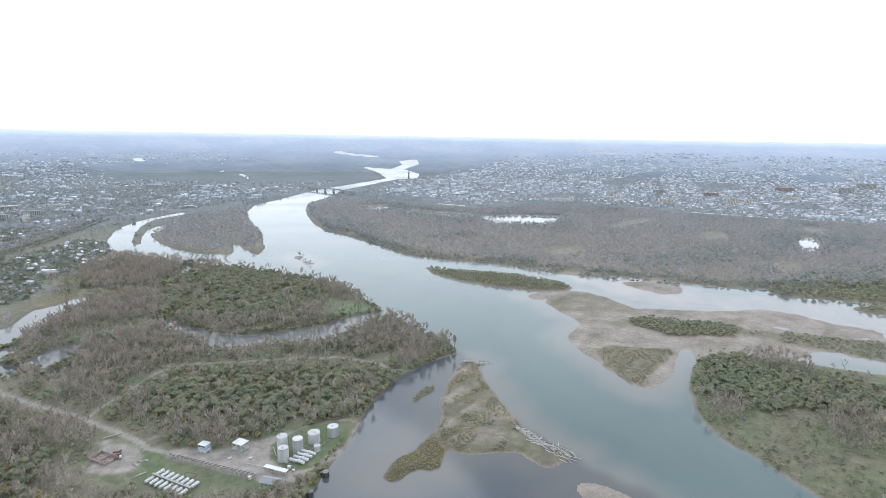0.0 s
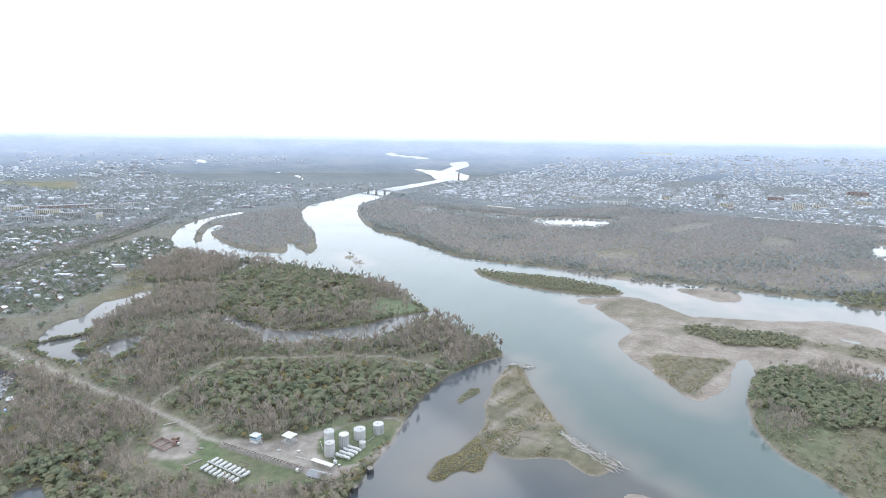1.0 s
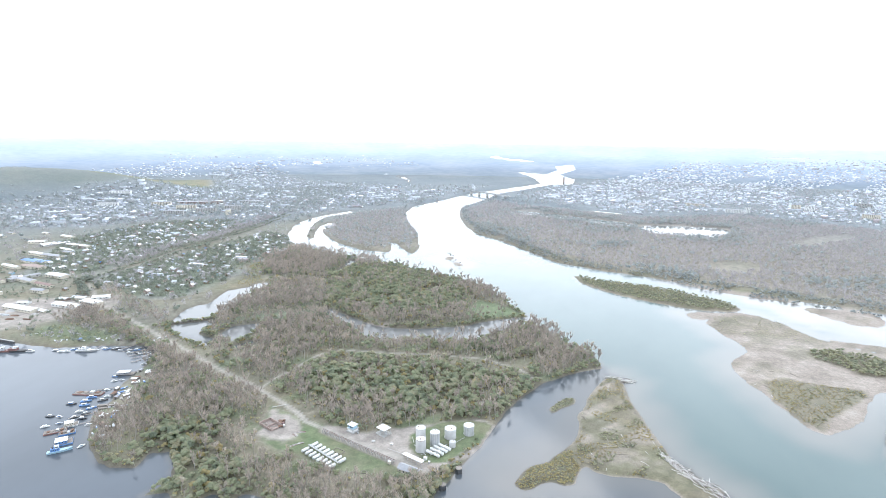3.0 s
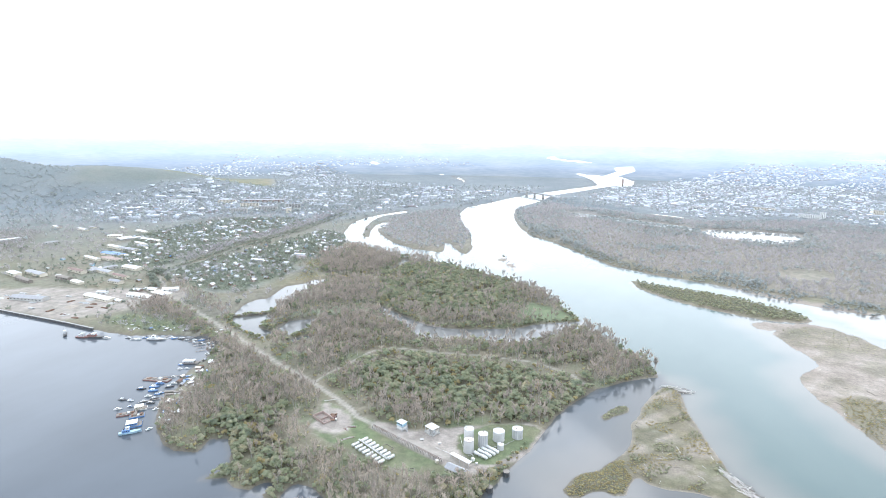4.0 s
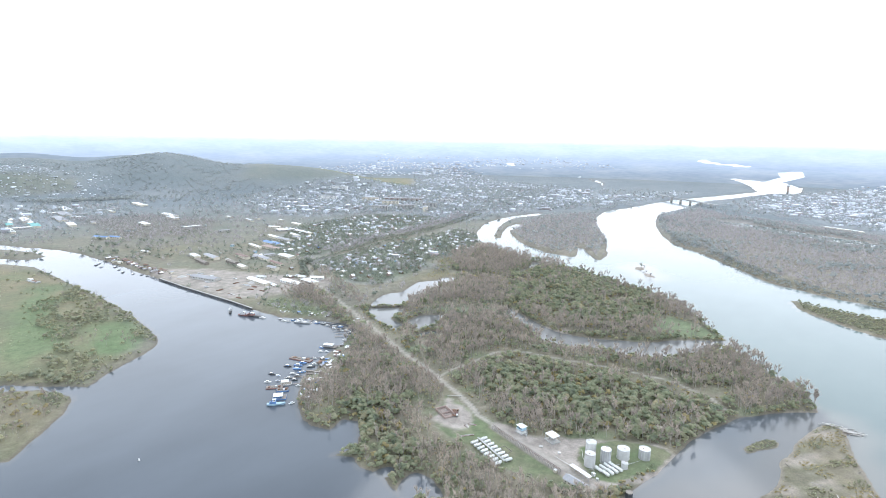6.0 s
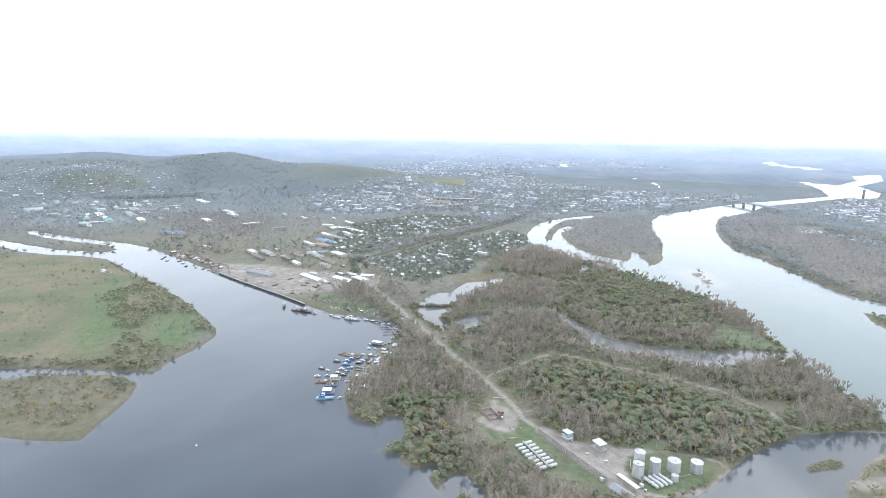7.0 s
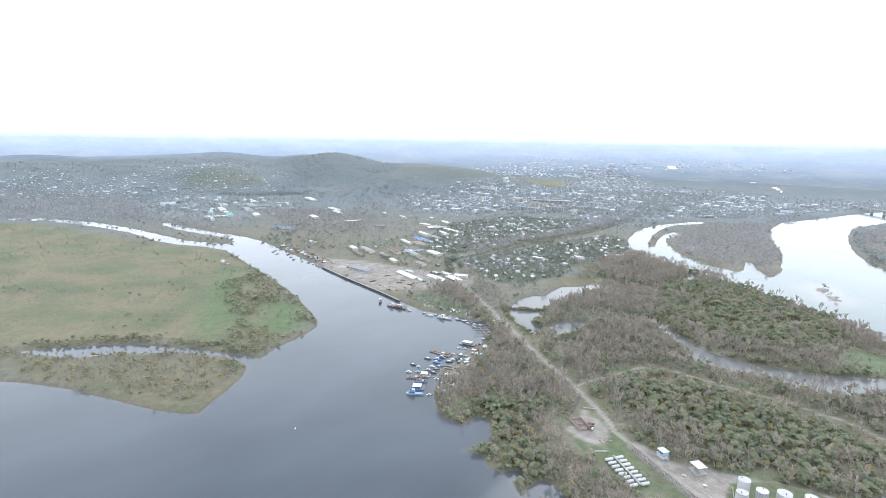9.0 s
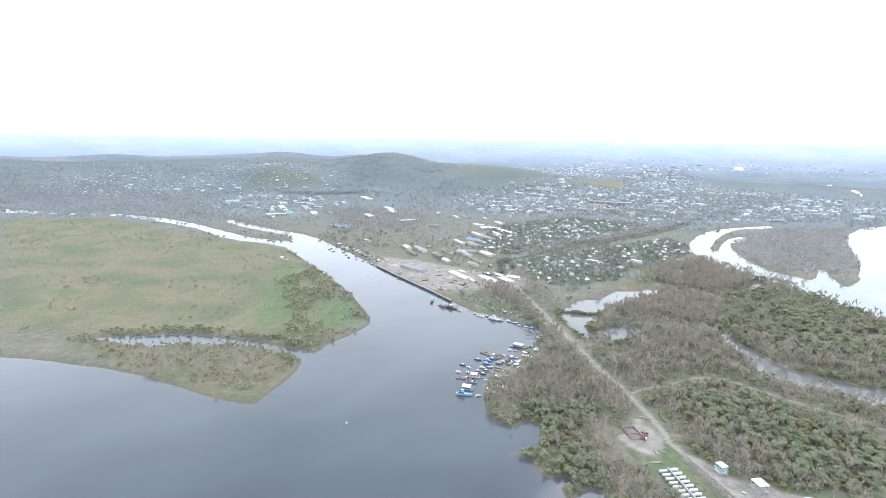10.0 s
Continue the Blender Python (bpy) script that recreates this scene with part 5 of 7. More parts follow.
class Shape:
    """A mesh in the making, out of boxes, rounds and lofts."""

    def __init__(self):
        self.bm = bmesh.new()

    def box(self, x, y, z, sx, sy, sz, rz=0.0, bevel=0.0):
        """A block that stands on z, centred on x and y."""
        got = bmesh.ops.create_cube(self.bm, size=1, matrix=pose(x, y, z + sz / 2, 0, 0, rz) @ Matrix.Diagonal((sx, sy, sz, 1)))
        if bevel:
            edges = list({e for v in got["verts"] for e in v.link_edges})
            bmesh.ops.bevel(self.bm, geom=edges, offset=bevel, segments=1, affect="EDGES")
        return self

    def round(self, a, b, r1, r2=None, sides=12, caps=True):
        a, b = Vector(a), Vector(b)
        m = Matrix.Translation((a + b) / 2) @ (b - a).to_track_quat("Z", "Y").to_matrix().to_4x4()
        bmesh.ops.create_cone(self.bm, cap_ends=caps, segments=sides, radius1=r1, radius2=r1 if r2 is None else r2, depth=(b - a).length, matrix=m)
        return self

    def gable(self, x, y, z, sx, sy, rise, over=0.4, thick=0.14):
        """A two-sided roof with its ridge along y, as thick slabs."""
        hx, hy = sx / 2 + over, sy / 2 + over
        drop = rise * over / (sx / 2)
        for s in (-1, 1):
            co = [(x + s * hx, y - hy, z - drop), (x + s * hx, y + hy, z - drop), (x, y + hy, z + rise), (x, y - hy, z + rise)]
            lo = [self.bm.verts.new(c) for c in co]
            hi = [self.bm.verts.new((c[0], c[1], c[2] + thick)) for c in co]
            order = range(4) if s > 0 else range(3, -1, -1)
            self.bm.faces.new([hi[k] for k in order])
            self.bm.faces.new([lo[k] for k in reversed(list(order))])
            for k in range(4):
                j = (k + 1) % 4
                self.bm.faces.new((lo[k], lo[j], hi[j], hi[k]) if s > 0 else (hi[k], hi[j], lo[j], lo[k]))
        return self

    def pentagon(self, x, y, z, sx, sy, h, rise):
        """House walls with gable ends, ridge along y."""
        rows = []
        for yy in (y - sy / 2, y + sy / 2):
            rows.append([self.bm.verts.new((x + a, yy, z + b)) for a, b in ((-sx / 2, 0), (sx / 2, 0), (sx / 2, h), (0, h + rise), (-sx / 2, h))])
        self.bm.faces.new(rows[0])
        self.bm.faces.new(rows[1][::-1])
        for k in range(5):
            j = (k + 1) % 5
            self.bm.faces.new((rows[1][k], rows[1][j], rows[0][j], rows[0][k]))
        return self

    def hull(self, length, beam, depth, bow=0.35, z=0.0, draft=0.3):
        """A boat's body along x with a pointed bow and a flat stern."""
        rings = []
        for t, w in ((-0.5, 0.82), (-0.2, 1.0), (0.5 - bow, 0.95), (0.5 - bow * 0.4, 0.62), (0.5, 0.06)):
            lift = depth * (1 + 0.35 * max(0, t) ** 2 * 4)
            x = t * length
            rings.append([self.bm.verts.new(c) for c in ((x - 0.02 * length * (t > 0.3), -w * beam * 0.34, z - draft), (x, -w * beam / 2, z + lift), (x, w * beam / 2, z + lift),
                                                         (x - 0.02 * length * (t > 0.3), w * beam * 0.34, z - draft))])
        for a, b in zip(rings, rings[1:]):
            for k in range(4):
                j = (k + 1) % 4
                self.bm.faces.new((a[k], a[j], b[j], b[k]))
        self.bm.faces.new(rings[0][::-1])
        self.bm.faces.new(rings[-1])
        return self


def part(name, shape, material, parent, label=""):
    """Links a shape as one mesh object under a thing or a part."""
    bm = shape.bm if isinstance(shape, Shape) else shape
    bmesh.ops.recalc_face_normals(bm, faces=bm.faces)
    me = bpy.data.meshes.new(name)
    bm.to_mesh(me)
    bm.free()
    me.materials.append(material)
    ob = new(name, me)
    ob.parent = parent
    return tagged(ob, label)


def thing(name, m, label, category, group=""):
    ob = new(name)
    ob.empty_display_size = 0.5
    ob.matrix_world = m
    return tagged(ob, label, category, group)


def on_land(x, y, rz=0.0, sink=0.1):
    """A pose on the ground at a place of the plan."""
    return pose(x * K, y * K, height_at(x * K, y * K) - sink, 0, 0, rz)


def afloat(x, y, rz=0.0, z=0.0):
    return pose(x * K, y * K, z, 0, 0, rz)


def bearing(a, b):
    return math.degrees(math.atan2(b[1] - a[1], b[0] - a[0]))


# ---- the fuel depot ----


def upright_tank(x, y, d, h, ribs, label, roof_mat=MAT_TANK, open_top=False):
    t = thing("storage_tank", on_land(x, y, (x * 37) % 360), label, "tank", "upright tanks of the fuel depot")
    d, h = d * K, h * K
    r = d / 2
    s = Shape().round((0, 0, 0), (0, 0, h), r, sides=28, caps=not open_top)
    for z in np.arange(h / 4, h, h / 4):
        s.round((0, 0, z), (0, 0, z + 0.06), r + 0.03, sides=28)
    part("shell", s, MAT_STEEL if ribs else MAT_TANK, t)
    if ribs:
        for k in range(14):
            a = k * 2 * math.pi / 14
            part("panel_rib", Shape().box(math.cos(a) * (r + 0.02), math.sin(a) * (r + 0.02), 0.1, 0.16, 0.5, h - 0.15, math.degrees(a)), MAT_TANK if k % 3 else MAT_TIN, t)
    part("roof", Shape().round((0, 0, h), (0, 0, h + 0.12 * d), r + 0.06, 0.25, 28), roof_mat, t)
    part("rim", Shape().round((0, 0, h - 0.1), (0, 0, h + 0.05), r + 0.1, sides=28), MAT_RUSTY if open_top else MAT_STEEL, t)
    part("base_ring", Shape().round((0, 0, -0.3), (0, 0, 0.22), r + 0.3, sides=28), MAT_CONCRETE, t)
    lad = Shape()
    for s2 in (-0.25, 0.25):
        lad.round((r + 0.2, s2, 0), (r + 0.2, s2, h + 0.9), 0.035, sides=5)
    for z in np.arange(0.4, h, 0.45):
        lad.round((r + 0.2, -0.25, z), (r + 0.2, 0.25, z), 0.02, sides=4)
    part("ladder", lad, MAT_STEEL, t)
    part("hatch", Shape().round((r * 0.45, 0, h + 0.04 * d), (r * 0.45, 0, h + 0.09 * d + 0.35), 0.35, sides=10), MAT_RUSTY, t)
    rail = Shape()
    for k in range(10):
        a, b = k * 0.628, (k + 1) * 0.628
        p, q = (math.cos(a) * r, math.sin(a) * r), (math.cos(b) * r, math.sin(b) * r)
        rail.round((*p, h), (*p, h + 0.9), 0.03, sides=4)
        rail.round((*p, h + 0.9), (*q, h + 0.9), 0.03, sides=4)
    part("guard_rail", rail, MAT_STEEL, t)


def lying_tank():
    t = thing("fuel_tank", pose(0, 0, 0), "white horizontal steel fuel tank on concrete saddles", "tank", "horizontal tanks of the fuel depot")
    s = Shape().round((-2.95, 0, 1.75), (2.95, 0, 1.75), 1.18, sides=18)
    s.round((2.95, 0, 1.75), (3.35, 0, 1.75), 1.18, 0.65, 18).round((-2.95, 0, 1.75), (-3.35, 0, 1.75), 1.18, 0.65, 18)
    part("shell", s, MAT_WHITE, t)
    for x in (-1.9, 1.9):
        part("saddle", Shape().box(x, 0, -0.2, 0.5, 2.1, 1.2, bevel=0.04), MAT_CONCRETE, t)
        part("strap", Shape().round((x - 0.08, 0, 1.75), (x + 0.08, 0, 1.75), 1.22, sides=18), MAT_STEEL, t)
    part("manhole", Shape().round((0, 0, 2.8), (0, 0, 3.35), 0.4, sides=12), MAT_STEEL, t)
    return t


def pipe(points, r, label, mat=MAT_STEEL, name="pipeline"):
    points = [Vector(p) * K for p in points]
    t = thing(name, Matrix.Translation(points[0]), label, "pipe")
    for a, b in zip(points, points[1:]):
        a, b = Vector(a) - Vector(points[0]), Vector(b) - Vector(points[0])
        part("pipe", Shape().round(a, b, r, sides=8), mat, t)
        n = max(1, int((b - a).length / 4))
        for k in range(n):
            p = a.lerp(b, (k + 0.5) / n)
            part("post", Shape().box(p.x, p.y, p.z - 0.95, 0.22, 0.22, 0.95 - r), MAT_CONCRETE, t)


def build_depot():
    for x, y, d, h, ribs, label in (
            (-72.8, 235.6, 4.9, 8.0, False, "tall white upright steel fuel tank behind its twin"),
            (-70.4, 228.4, 5.1, 6.4, False, "white upright fuel tank with a rusty open rim"),
            (-65.4, 235.6, 4.8, 6.8, True, "upright tank with white and grey ribbed cladding"),
            (-59.7, 244.2, 5.9, 5.0, False, "broad white upright tank beside the trees"),
            (-51.4, 250.2, 5.4, 5.0, True, "ribbed grey-white upright tank on the river bank"),
            (-56.5, 236.4, 3.1, 2.8, False, "small squat white upright tank")):
        upright_tank(x, y, d, h, ribs, label, MAT_TIN if ribs else MAT_TANK, label.startswith("white"))
    first = lying_tank()
    spots = []
    for (ax, ay), (bx, by), n in (((-121.6, 216.4), (-102.6, 208.0), 8), ((-123.6, 211.0), (-105.2, 202.6), 8), ((-58.0, 232.6), (-61.6, 225.6), 4), ((-61.8, 234.0), (-65.4, 226.8), 4)):
        ang = bearing((ax, ay), (bx, by)) + 90
        for k in range(n):
            s = k / (n - 1)
            spots.append((ax + (bx - ax) * s, ay + (by - ay) * s, ang + random.uniform(-1.5, 1.5)))
    first.matrix_world = on_land(*spots[0])
    for sp in spots[1:]:
        copy_thing(first, on_land(*sp))
    # walkway with pipes between the two rows
    w = thing("tank_walkway", on_land(-113.2, 209.4, bearing((-122, 213.7), (-104, 205.3))), "white pipe walkway between two rows of tanks", "walkway")
    for y in (-0.5, 0.5):
        part("pipe", Shape().round((-18.4, y, 3.4), (18.4, y, 3.4), 0.2, sides=8), MAT_WHITE, w)
    part("deck", Shape().box(0, 0, 3.0, 36, 1.1, 0.1), MAT_STEEL, w)
    for x in np.arange(-17.6, 18, 4.4):
        part("post", Shape().box(x, 0, -0.2, 0.2, 0.2, 3.2), MAT_STEEL, w)
    # trestle of concrete supports
    a, b = (-123.6, 229.4), (-79.5, 214.4)
    ang, n = bearing(a, b), 24
    L = math.dist(a, b) * K
    t = thing("pipe_trestle", on_land(*a, ang), "row of grey concrete supports carrying rusty pipes", "pipe rack")
    for k in range(n):
        x = L * k / (n - 1)
        s = Shape()
        for y in (-1.1, 1.1):
            s.box(x, y, -0.6, 0.5, 0.5, 3.0 if k % 3 else 3.8)
        s.box(x, 0, 2.4, 0.5, 3.4, 0.35)
        part("support", s, MAT_CONCRETE, t)
    for y, r, m in ((-0.8, 0.16, MAT_RUSTY), (-0.2, 0.12, MAT_STEEL), (0.5, 0.2, MAT_RUSTY), (0.95, 0.1, MAT_STEEL)):
        part("pipe", Shape().round((-1, y, 2.75 + r), (L + 1, y, 2.75 + r), r, sides=8), m, t)
    # pump house with pale blue walls
    k = thing("pump_house", on_land(-109.8, 235.0, -20) @ Matrix.Diagonal((1.15, 1.15, 1.15, 1)), "two-tier pump house with pale blue walls and white roof", "building")
    part("plinth", Shape().box(0, 0, -0.3, 7.4, 6.2, 0.8), MAT_CONCRETE, k)
    part("lower_wall", Shape().box(0, 0, 0.5, 5.6, 4.6, 2.3), MAT_WHITE, k)
    part("gallery", Shape().box(0, 0, 2.8, 6.8, 5.6, 0.2), MAT_STEEL, k)
    up = part("upper_wall", Shape().box(0, 0, 3.0, 5.4, 4.4, 2.4), MAT_PALE_BLUE, k)
    part("roof", Shape().box(0, 0, 5.4, 6.6, 5.4, 0.25, bevel=0.05), MAT_WHITE, k)
    for x in (-1.6, 0, 1.6):
        for y in (-2.22, 2.22):
            part("window", Shape().box(x, y, 3.9, 1.1, 0.06, 1.0), MAT_GLASS, up)
    for x in (-3.2, 3.2):
        for y in (-2.6, 2.6):
            part("post", Shape().box(x, y, 0.5, 0.16, 0.16, 2.3), MAT_STEEL, k)
    part("side_stair", Shape().box(4.6, -0.5, 1.2, 2.6, 0.9, 0.16).box(5.8, -0.5, -0.2, 0.5, 0.9, 1.2), MAT_STEEL, k)
    # open loading canopy
    c = thing("loading_canopy", on_land(-93.7, 237.8, -24) @ Matrix.Diagonal((1.22, 1.22, 1.22, 1)), "open loading canopy with a flat white roof on posts", "canopy")
    part("roof", Shape().box(0, 0, 4.4, 8.0, 6.6, 0.35, bevel=0.06), MAT_WHITE, c)
    part("platform", Shape().box(0, 0, -0.2, 8.6, 7.2, 0.9, bevel=0.05), MAT_CONCRETE, c)
    for x in (-3.5, 0, 3.5):
        for y in (-2.8, 2.8):
            part("post", Shape().box(x, y, 0.7, 0.22, 0.22, 3.7), MAT_STEEL, c)
    for x in (-2, 2):
        part("pump", Shape().box(x, 0, 0.7, 0.9, 1.6, 1.5, bevel=0.06), MAT_STEEL, c)
    # shed with slate roof, and the long white roof beside it
    s = thing("depot_shed", on_land(-69.9, 210.3, -14), "low shed with weathered grey slate gable roof", "building")
    part("wall", Shape().pentagon(0, 0, -0.2, 7.4, 16.8, 3.0, 2.0), MAT_CREAM, s).rotation_euler[2] = radians(90)
    part("roof", Shape().gable(0, 0, 2.8, 7.4, 16.8, 2.0), MAT_SLATE, s).rotation_euler[2] = radians(90)
    for x in (-6, -3, 0, 3, 6):
        part("window", Shape().box(x, -3.72, 0.9, 1.0, 0.08, 0.9), MAT_GLASS, s)
    g = thing("long_canopy", on_land(-71.0, 218.6, -20), "long narrow canopy with flat white sheet roof", "canopy")
    part("roof", Shape().box(0, 0, 3.4, 19, 3.8, 0.25), MAT_WHITE, g)
    for x in (-8.8, -4.4, 0, 4.4, 8.8):
        part("post", Shape().box(x, 1.5, -0.2, 0.2, 0.2, 3.6).box(x, -1.5, -0.2, 0.2, 0.2, 3.6), MAT_STEEL, g)
    # ruined brick house with scrap beside it
    r = thing("ruined_building", on_land(-153.4, 227.2, -24), "roofless ruined brick building with rubble inside", "building")
    for x, y, sx, sy, h in ((0, -5, 17, 0.5, 2.4), (0, 5, 17, 0.5, 3.0), (-8.5, 0, 0.5, 10, 2.7), (8.5, 0, 0.5, 10, 1.6), (1, 0, 0.4, 10, 2.0)):
        part("wall", Shape().box(x, y, -0.3, sx, sy, h), MAT_BRICK, r)
    rub = Shape()
    for _ in range(70):
        rub.box(random.uniform(-8, 8), random.uniform(-4.5, 4.5), -0.2, random.uniform(0.4, 1.6), random.uniform(0.3, 1.2), random.uniform(0.2, 0.8), random.uniform(0, 180))
    part("rubble", rub, MAT_BRICK, r)
    for x, y, rz, m in ((-148.6, 230.4, -20, MAT_RED), (-147.0, 227.6, 30, MAT_WHITE), (-149.8, 232.4, 10, MAT_RUSTY)):
        v = thing("derelict_truck", on_land(x, y, rz), "old derelict truck with flat bed on gravel", "truck", "old trucks at the ruin")
        part("cab", Shape().box(2.0, 0, 0.7, 1.5, 2.0, 1.6, bevel=0.15), m, v)
        part("bed", Shape().box(-0.9, 0, 0.8, 4.2, 2.1, 0.6, bevel=0.03), MAT_RUSTY, v)
        part("windscreen", Shape().box(2.6, 0, 1.5, 0.36, 1.7, 0.55), MAT_GLASS, v)
        for wx in (-2.0, 1.9):
            for wy in (-0.95, 0.95):
                part("wheel", Shape().round((wx, wy - 0.14, 0.45), (wx, wy + 0.14, 0.45), 0.45, sides=12), MAT_DARK, v)
    for x, y, rz, L2 in ((-134.6, 226.0, 20, 7), (-131.6, 214.2, 50, 8), (-129.4, 217.0, 40, 4), (-136.0, 222.6, -30, 5)):
        q = thing("scrap_stack", on_land(x, y, rz), "stack of rusty pipes and beams on the ground", "scrap", "scrap by the depot track")
        for k2 in range(5):
            part("beam", Shape().round((-L2 / 2 + random.uniform(-1, 1), k2 * 0.45 - 1, 0.3), (L2 / 2, k2 * 0.45 - 1 + random.uniform(-0.5, 0.5), 0.35), 0.18, sides=6), (MAT_RUSTY, MAT_WHITE, MAT_RED)[k2 % 3], q)
    bar = thing("log_barrier", on_land(-160.3, 246.6, 35), "bleached log barrier across the track", "barrier")
    part("log", Shape().round((-7, 0, 0.9), (7, 0.5, 1.2), 0.35, 0.25, 8), MAT_DRIFT, bar)
    for x in (-5.5, 5.5):
        part("post", Shape().box(x, 0.2, -0.3, 0.6, 0.6, 1.3), MAT_CONCRETE, bar)
    # small huts, valve boxes and a lawn frame
    for x, y, sx, sy, h, rz, m, name, label in (
            (-66.0, 221.8, 2.4, 1.8, 2.2, -20, MAT_WHITE, "valve_hut", "small white valve hut by the pipes"), (-63.4, 219.6, 1.4, 1.4, 1.6, 10, MAT_STEEL, "valve_box", "grey steel valve box on the gravel"),
            (-81.0, 213.4, 2.0, 1.8, 2.3, -20, MAT_CREAM, "guard_hut", "little cream guard hut by the trestle"), (-86.0, 229.2, 2.2, 1.2, 1.1, 30, MAT_WHITE, "white_crate", "white painted crate on the concrete yard"),
            (-72.6, 204.8, 1.8, 3.4, 1.3, 40, MAT_WHITE, "white_trailer", "small white covered trailer on the grass"), (-95.8, 229.4, 2.6, 2.6, 0.5, 20, MAT_DARK, "manhole_slab", "dark manhole slab in the concrete yard")):
        q = thing(name, on_land(x, y, rz, 0.05), label, "hut")
        part("body", Shape().box(0, 0, -0.1, sx, sy, h, bevel=0.04), m, q)
        part("lid", Shape().box(0, 0, h - 0.1, sx + 0.3, sy + 0.3, 0.14), MAT_TIN if m != MAT_DARK else MAT_CONCRETE, q)
    for x, y, rz, sx, sy in ((-108.4, 216.0, -20, 9.0, 5.0), (-89.6, 203.6, 10, 3.6, 3.0)):
        q = thing("timber_kerb", on_land(x, y, rz, 0.0), "low dark timber frame lying on the lawn", "frame")
        for dx, dy, lx, ly in ((0, sy / 2, sx, 0.25), (0, -sy / 2, sx, 0.25), (sx / 2, 0, 0.25, sy), (-sx / 2, 0, 0.25, sy)):
            part("beam", Shape().box(dx, dy, -0.1, lx, ly, 0.55), MAT_TIMBER, q)
    zz = (height_at(-68 * K, 230 * K) + 0.9) / K
    pipe([(-78.0, 238.0, zz), (-74.6, 231.0, zz), (-66.4, 224.4, zz)], 0.14, "white service pipe on low posts round the tanks", MAT_WHITE)
    pipe([(-69.0, 224.0, zz), (-57.6, 238.6, zz)], 0.12, "grey filling pipe between the tank rows")
    pipe([(-56.0, 238.6, zz), (-52.0, 246.0, zz)], 0.12, "grey pipe to the river tank")
    pipe([(-86.0, 224.4, zz), (-75.6, 221.4, zz), (-66.8, 217.2, zz)], 0.12, "white pipe along the concrete road", MAT_WHITE)
    # fence along the yard
    f = thing("depot_fence", on_land(-126.0, 214.0), "grey board fence with concrete posts", "fence")
    pts = [(-126, 214), (-121, 205), (-104, 200), (-88, 202.4), (-73, 205)]
    for a, b in zip(pts, pts[1:]):
        n = int(math.dist(a, b) / 2.2)
        for k in range(n):
            x, y = (a[0] + (b[0] - a[0]) * k / n + 126) * K, (a[1] + (b[1] - a[1]) * k / n - 214) * K
            part("post", Shape().box(x, y, -0.4, 0.14, 0.14, 1.7), MAT_CONCRETE, f)
            part("rail", Shape().round((x, y, 0.9), (x + (b[0] - a[0]) * K / n, y + (b[1] - a[1]) * K / n, 0.9), 0.04, sides=4), MAT_TIMBER, f)
    for x, y in ((-48.7, 218.2), (-52.6, 204.4)):
        d = thing("mooring_dolphin", afloat(x, y, 0, -1.5), "dark tarred timber mooring dolphin standing in the water", "mooring", "mooring dolphins")
        part("core", Shape().round((0, 0, 0), (0, 0, 5.0), 2.4, 2.1, 14), MAT_DARK, d)
        part("cap", Shape().round((0, 0, 5.0), (0, 0, 5.5), 2.4, sides=14), MAT_TIMBER, d)
        for k in range(8):
            a = k * math.pi / 4
            part("post", Shape().round((2.45 * math.cos(a), 2.45 * math.sin(a), 0), (2.2 * math.cos(a), 2.2 * math.sin(a), 5.4), 0.28, sides=7), MAT_DARK, d)


build_depot()

# ---- boats, piers and the quay ----


def motor_boat(x, y, rz, length, hull_mat, cabin_mat, label, group="small boats in the harbour"):
    b = thing("motor_boat", afloat(x, y, rz, 0.05), label, "boat", group)
    w = length * 0.32
    part("hull", Shape().hull(length, w, 0.10 * length), hull_mat, b)
    part("deck", Shape().box(-0.05 * length, 0, 0.085 * length, 0.6 * length, w * 0.8, 0.06), MAT_TIMBER, b)
    cab = part("cabin", Shape().box(-0.05 * length, 0, 0.10 * length, 0.36 * length, w * 0.66, 0.14 * length, bevel=0.05), cabin_mat, b)
    part("roof", Shape().box(-0.06 * length, 0, 0.24 * length, 0.42 * length, w * 0.74, 0.05), MAT_WHITE, b)
    for s in (-1, 1):
        part("window", Shape().box(-0.05 * length, s * w * 0.335, 0.17 * length, 0.28 * length, 0.04, 0.05 * length), MAT_GLASS, cab)


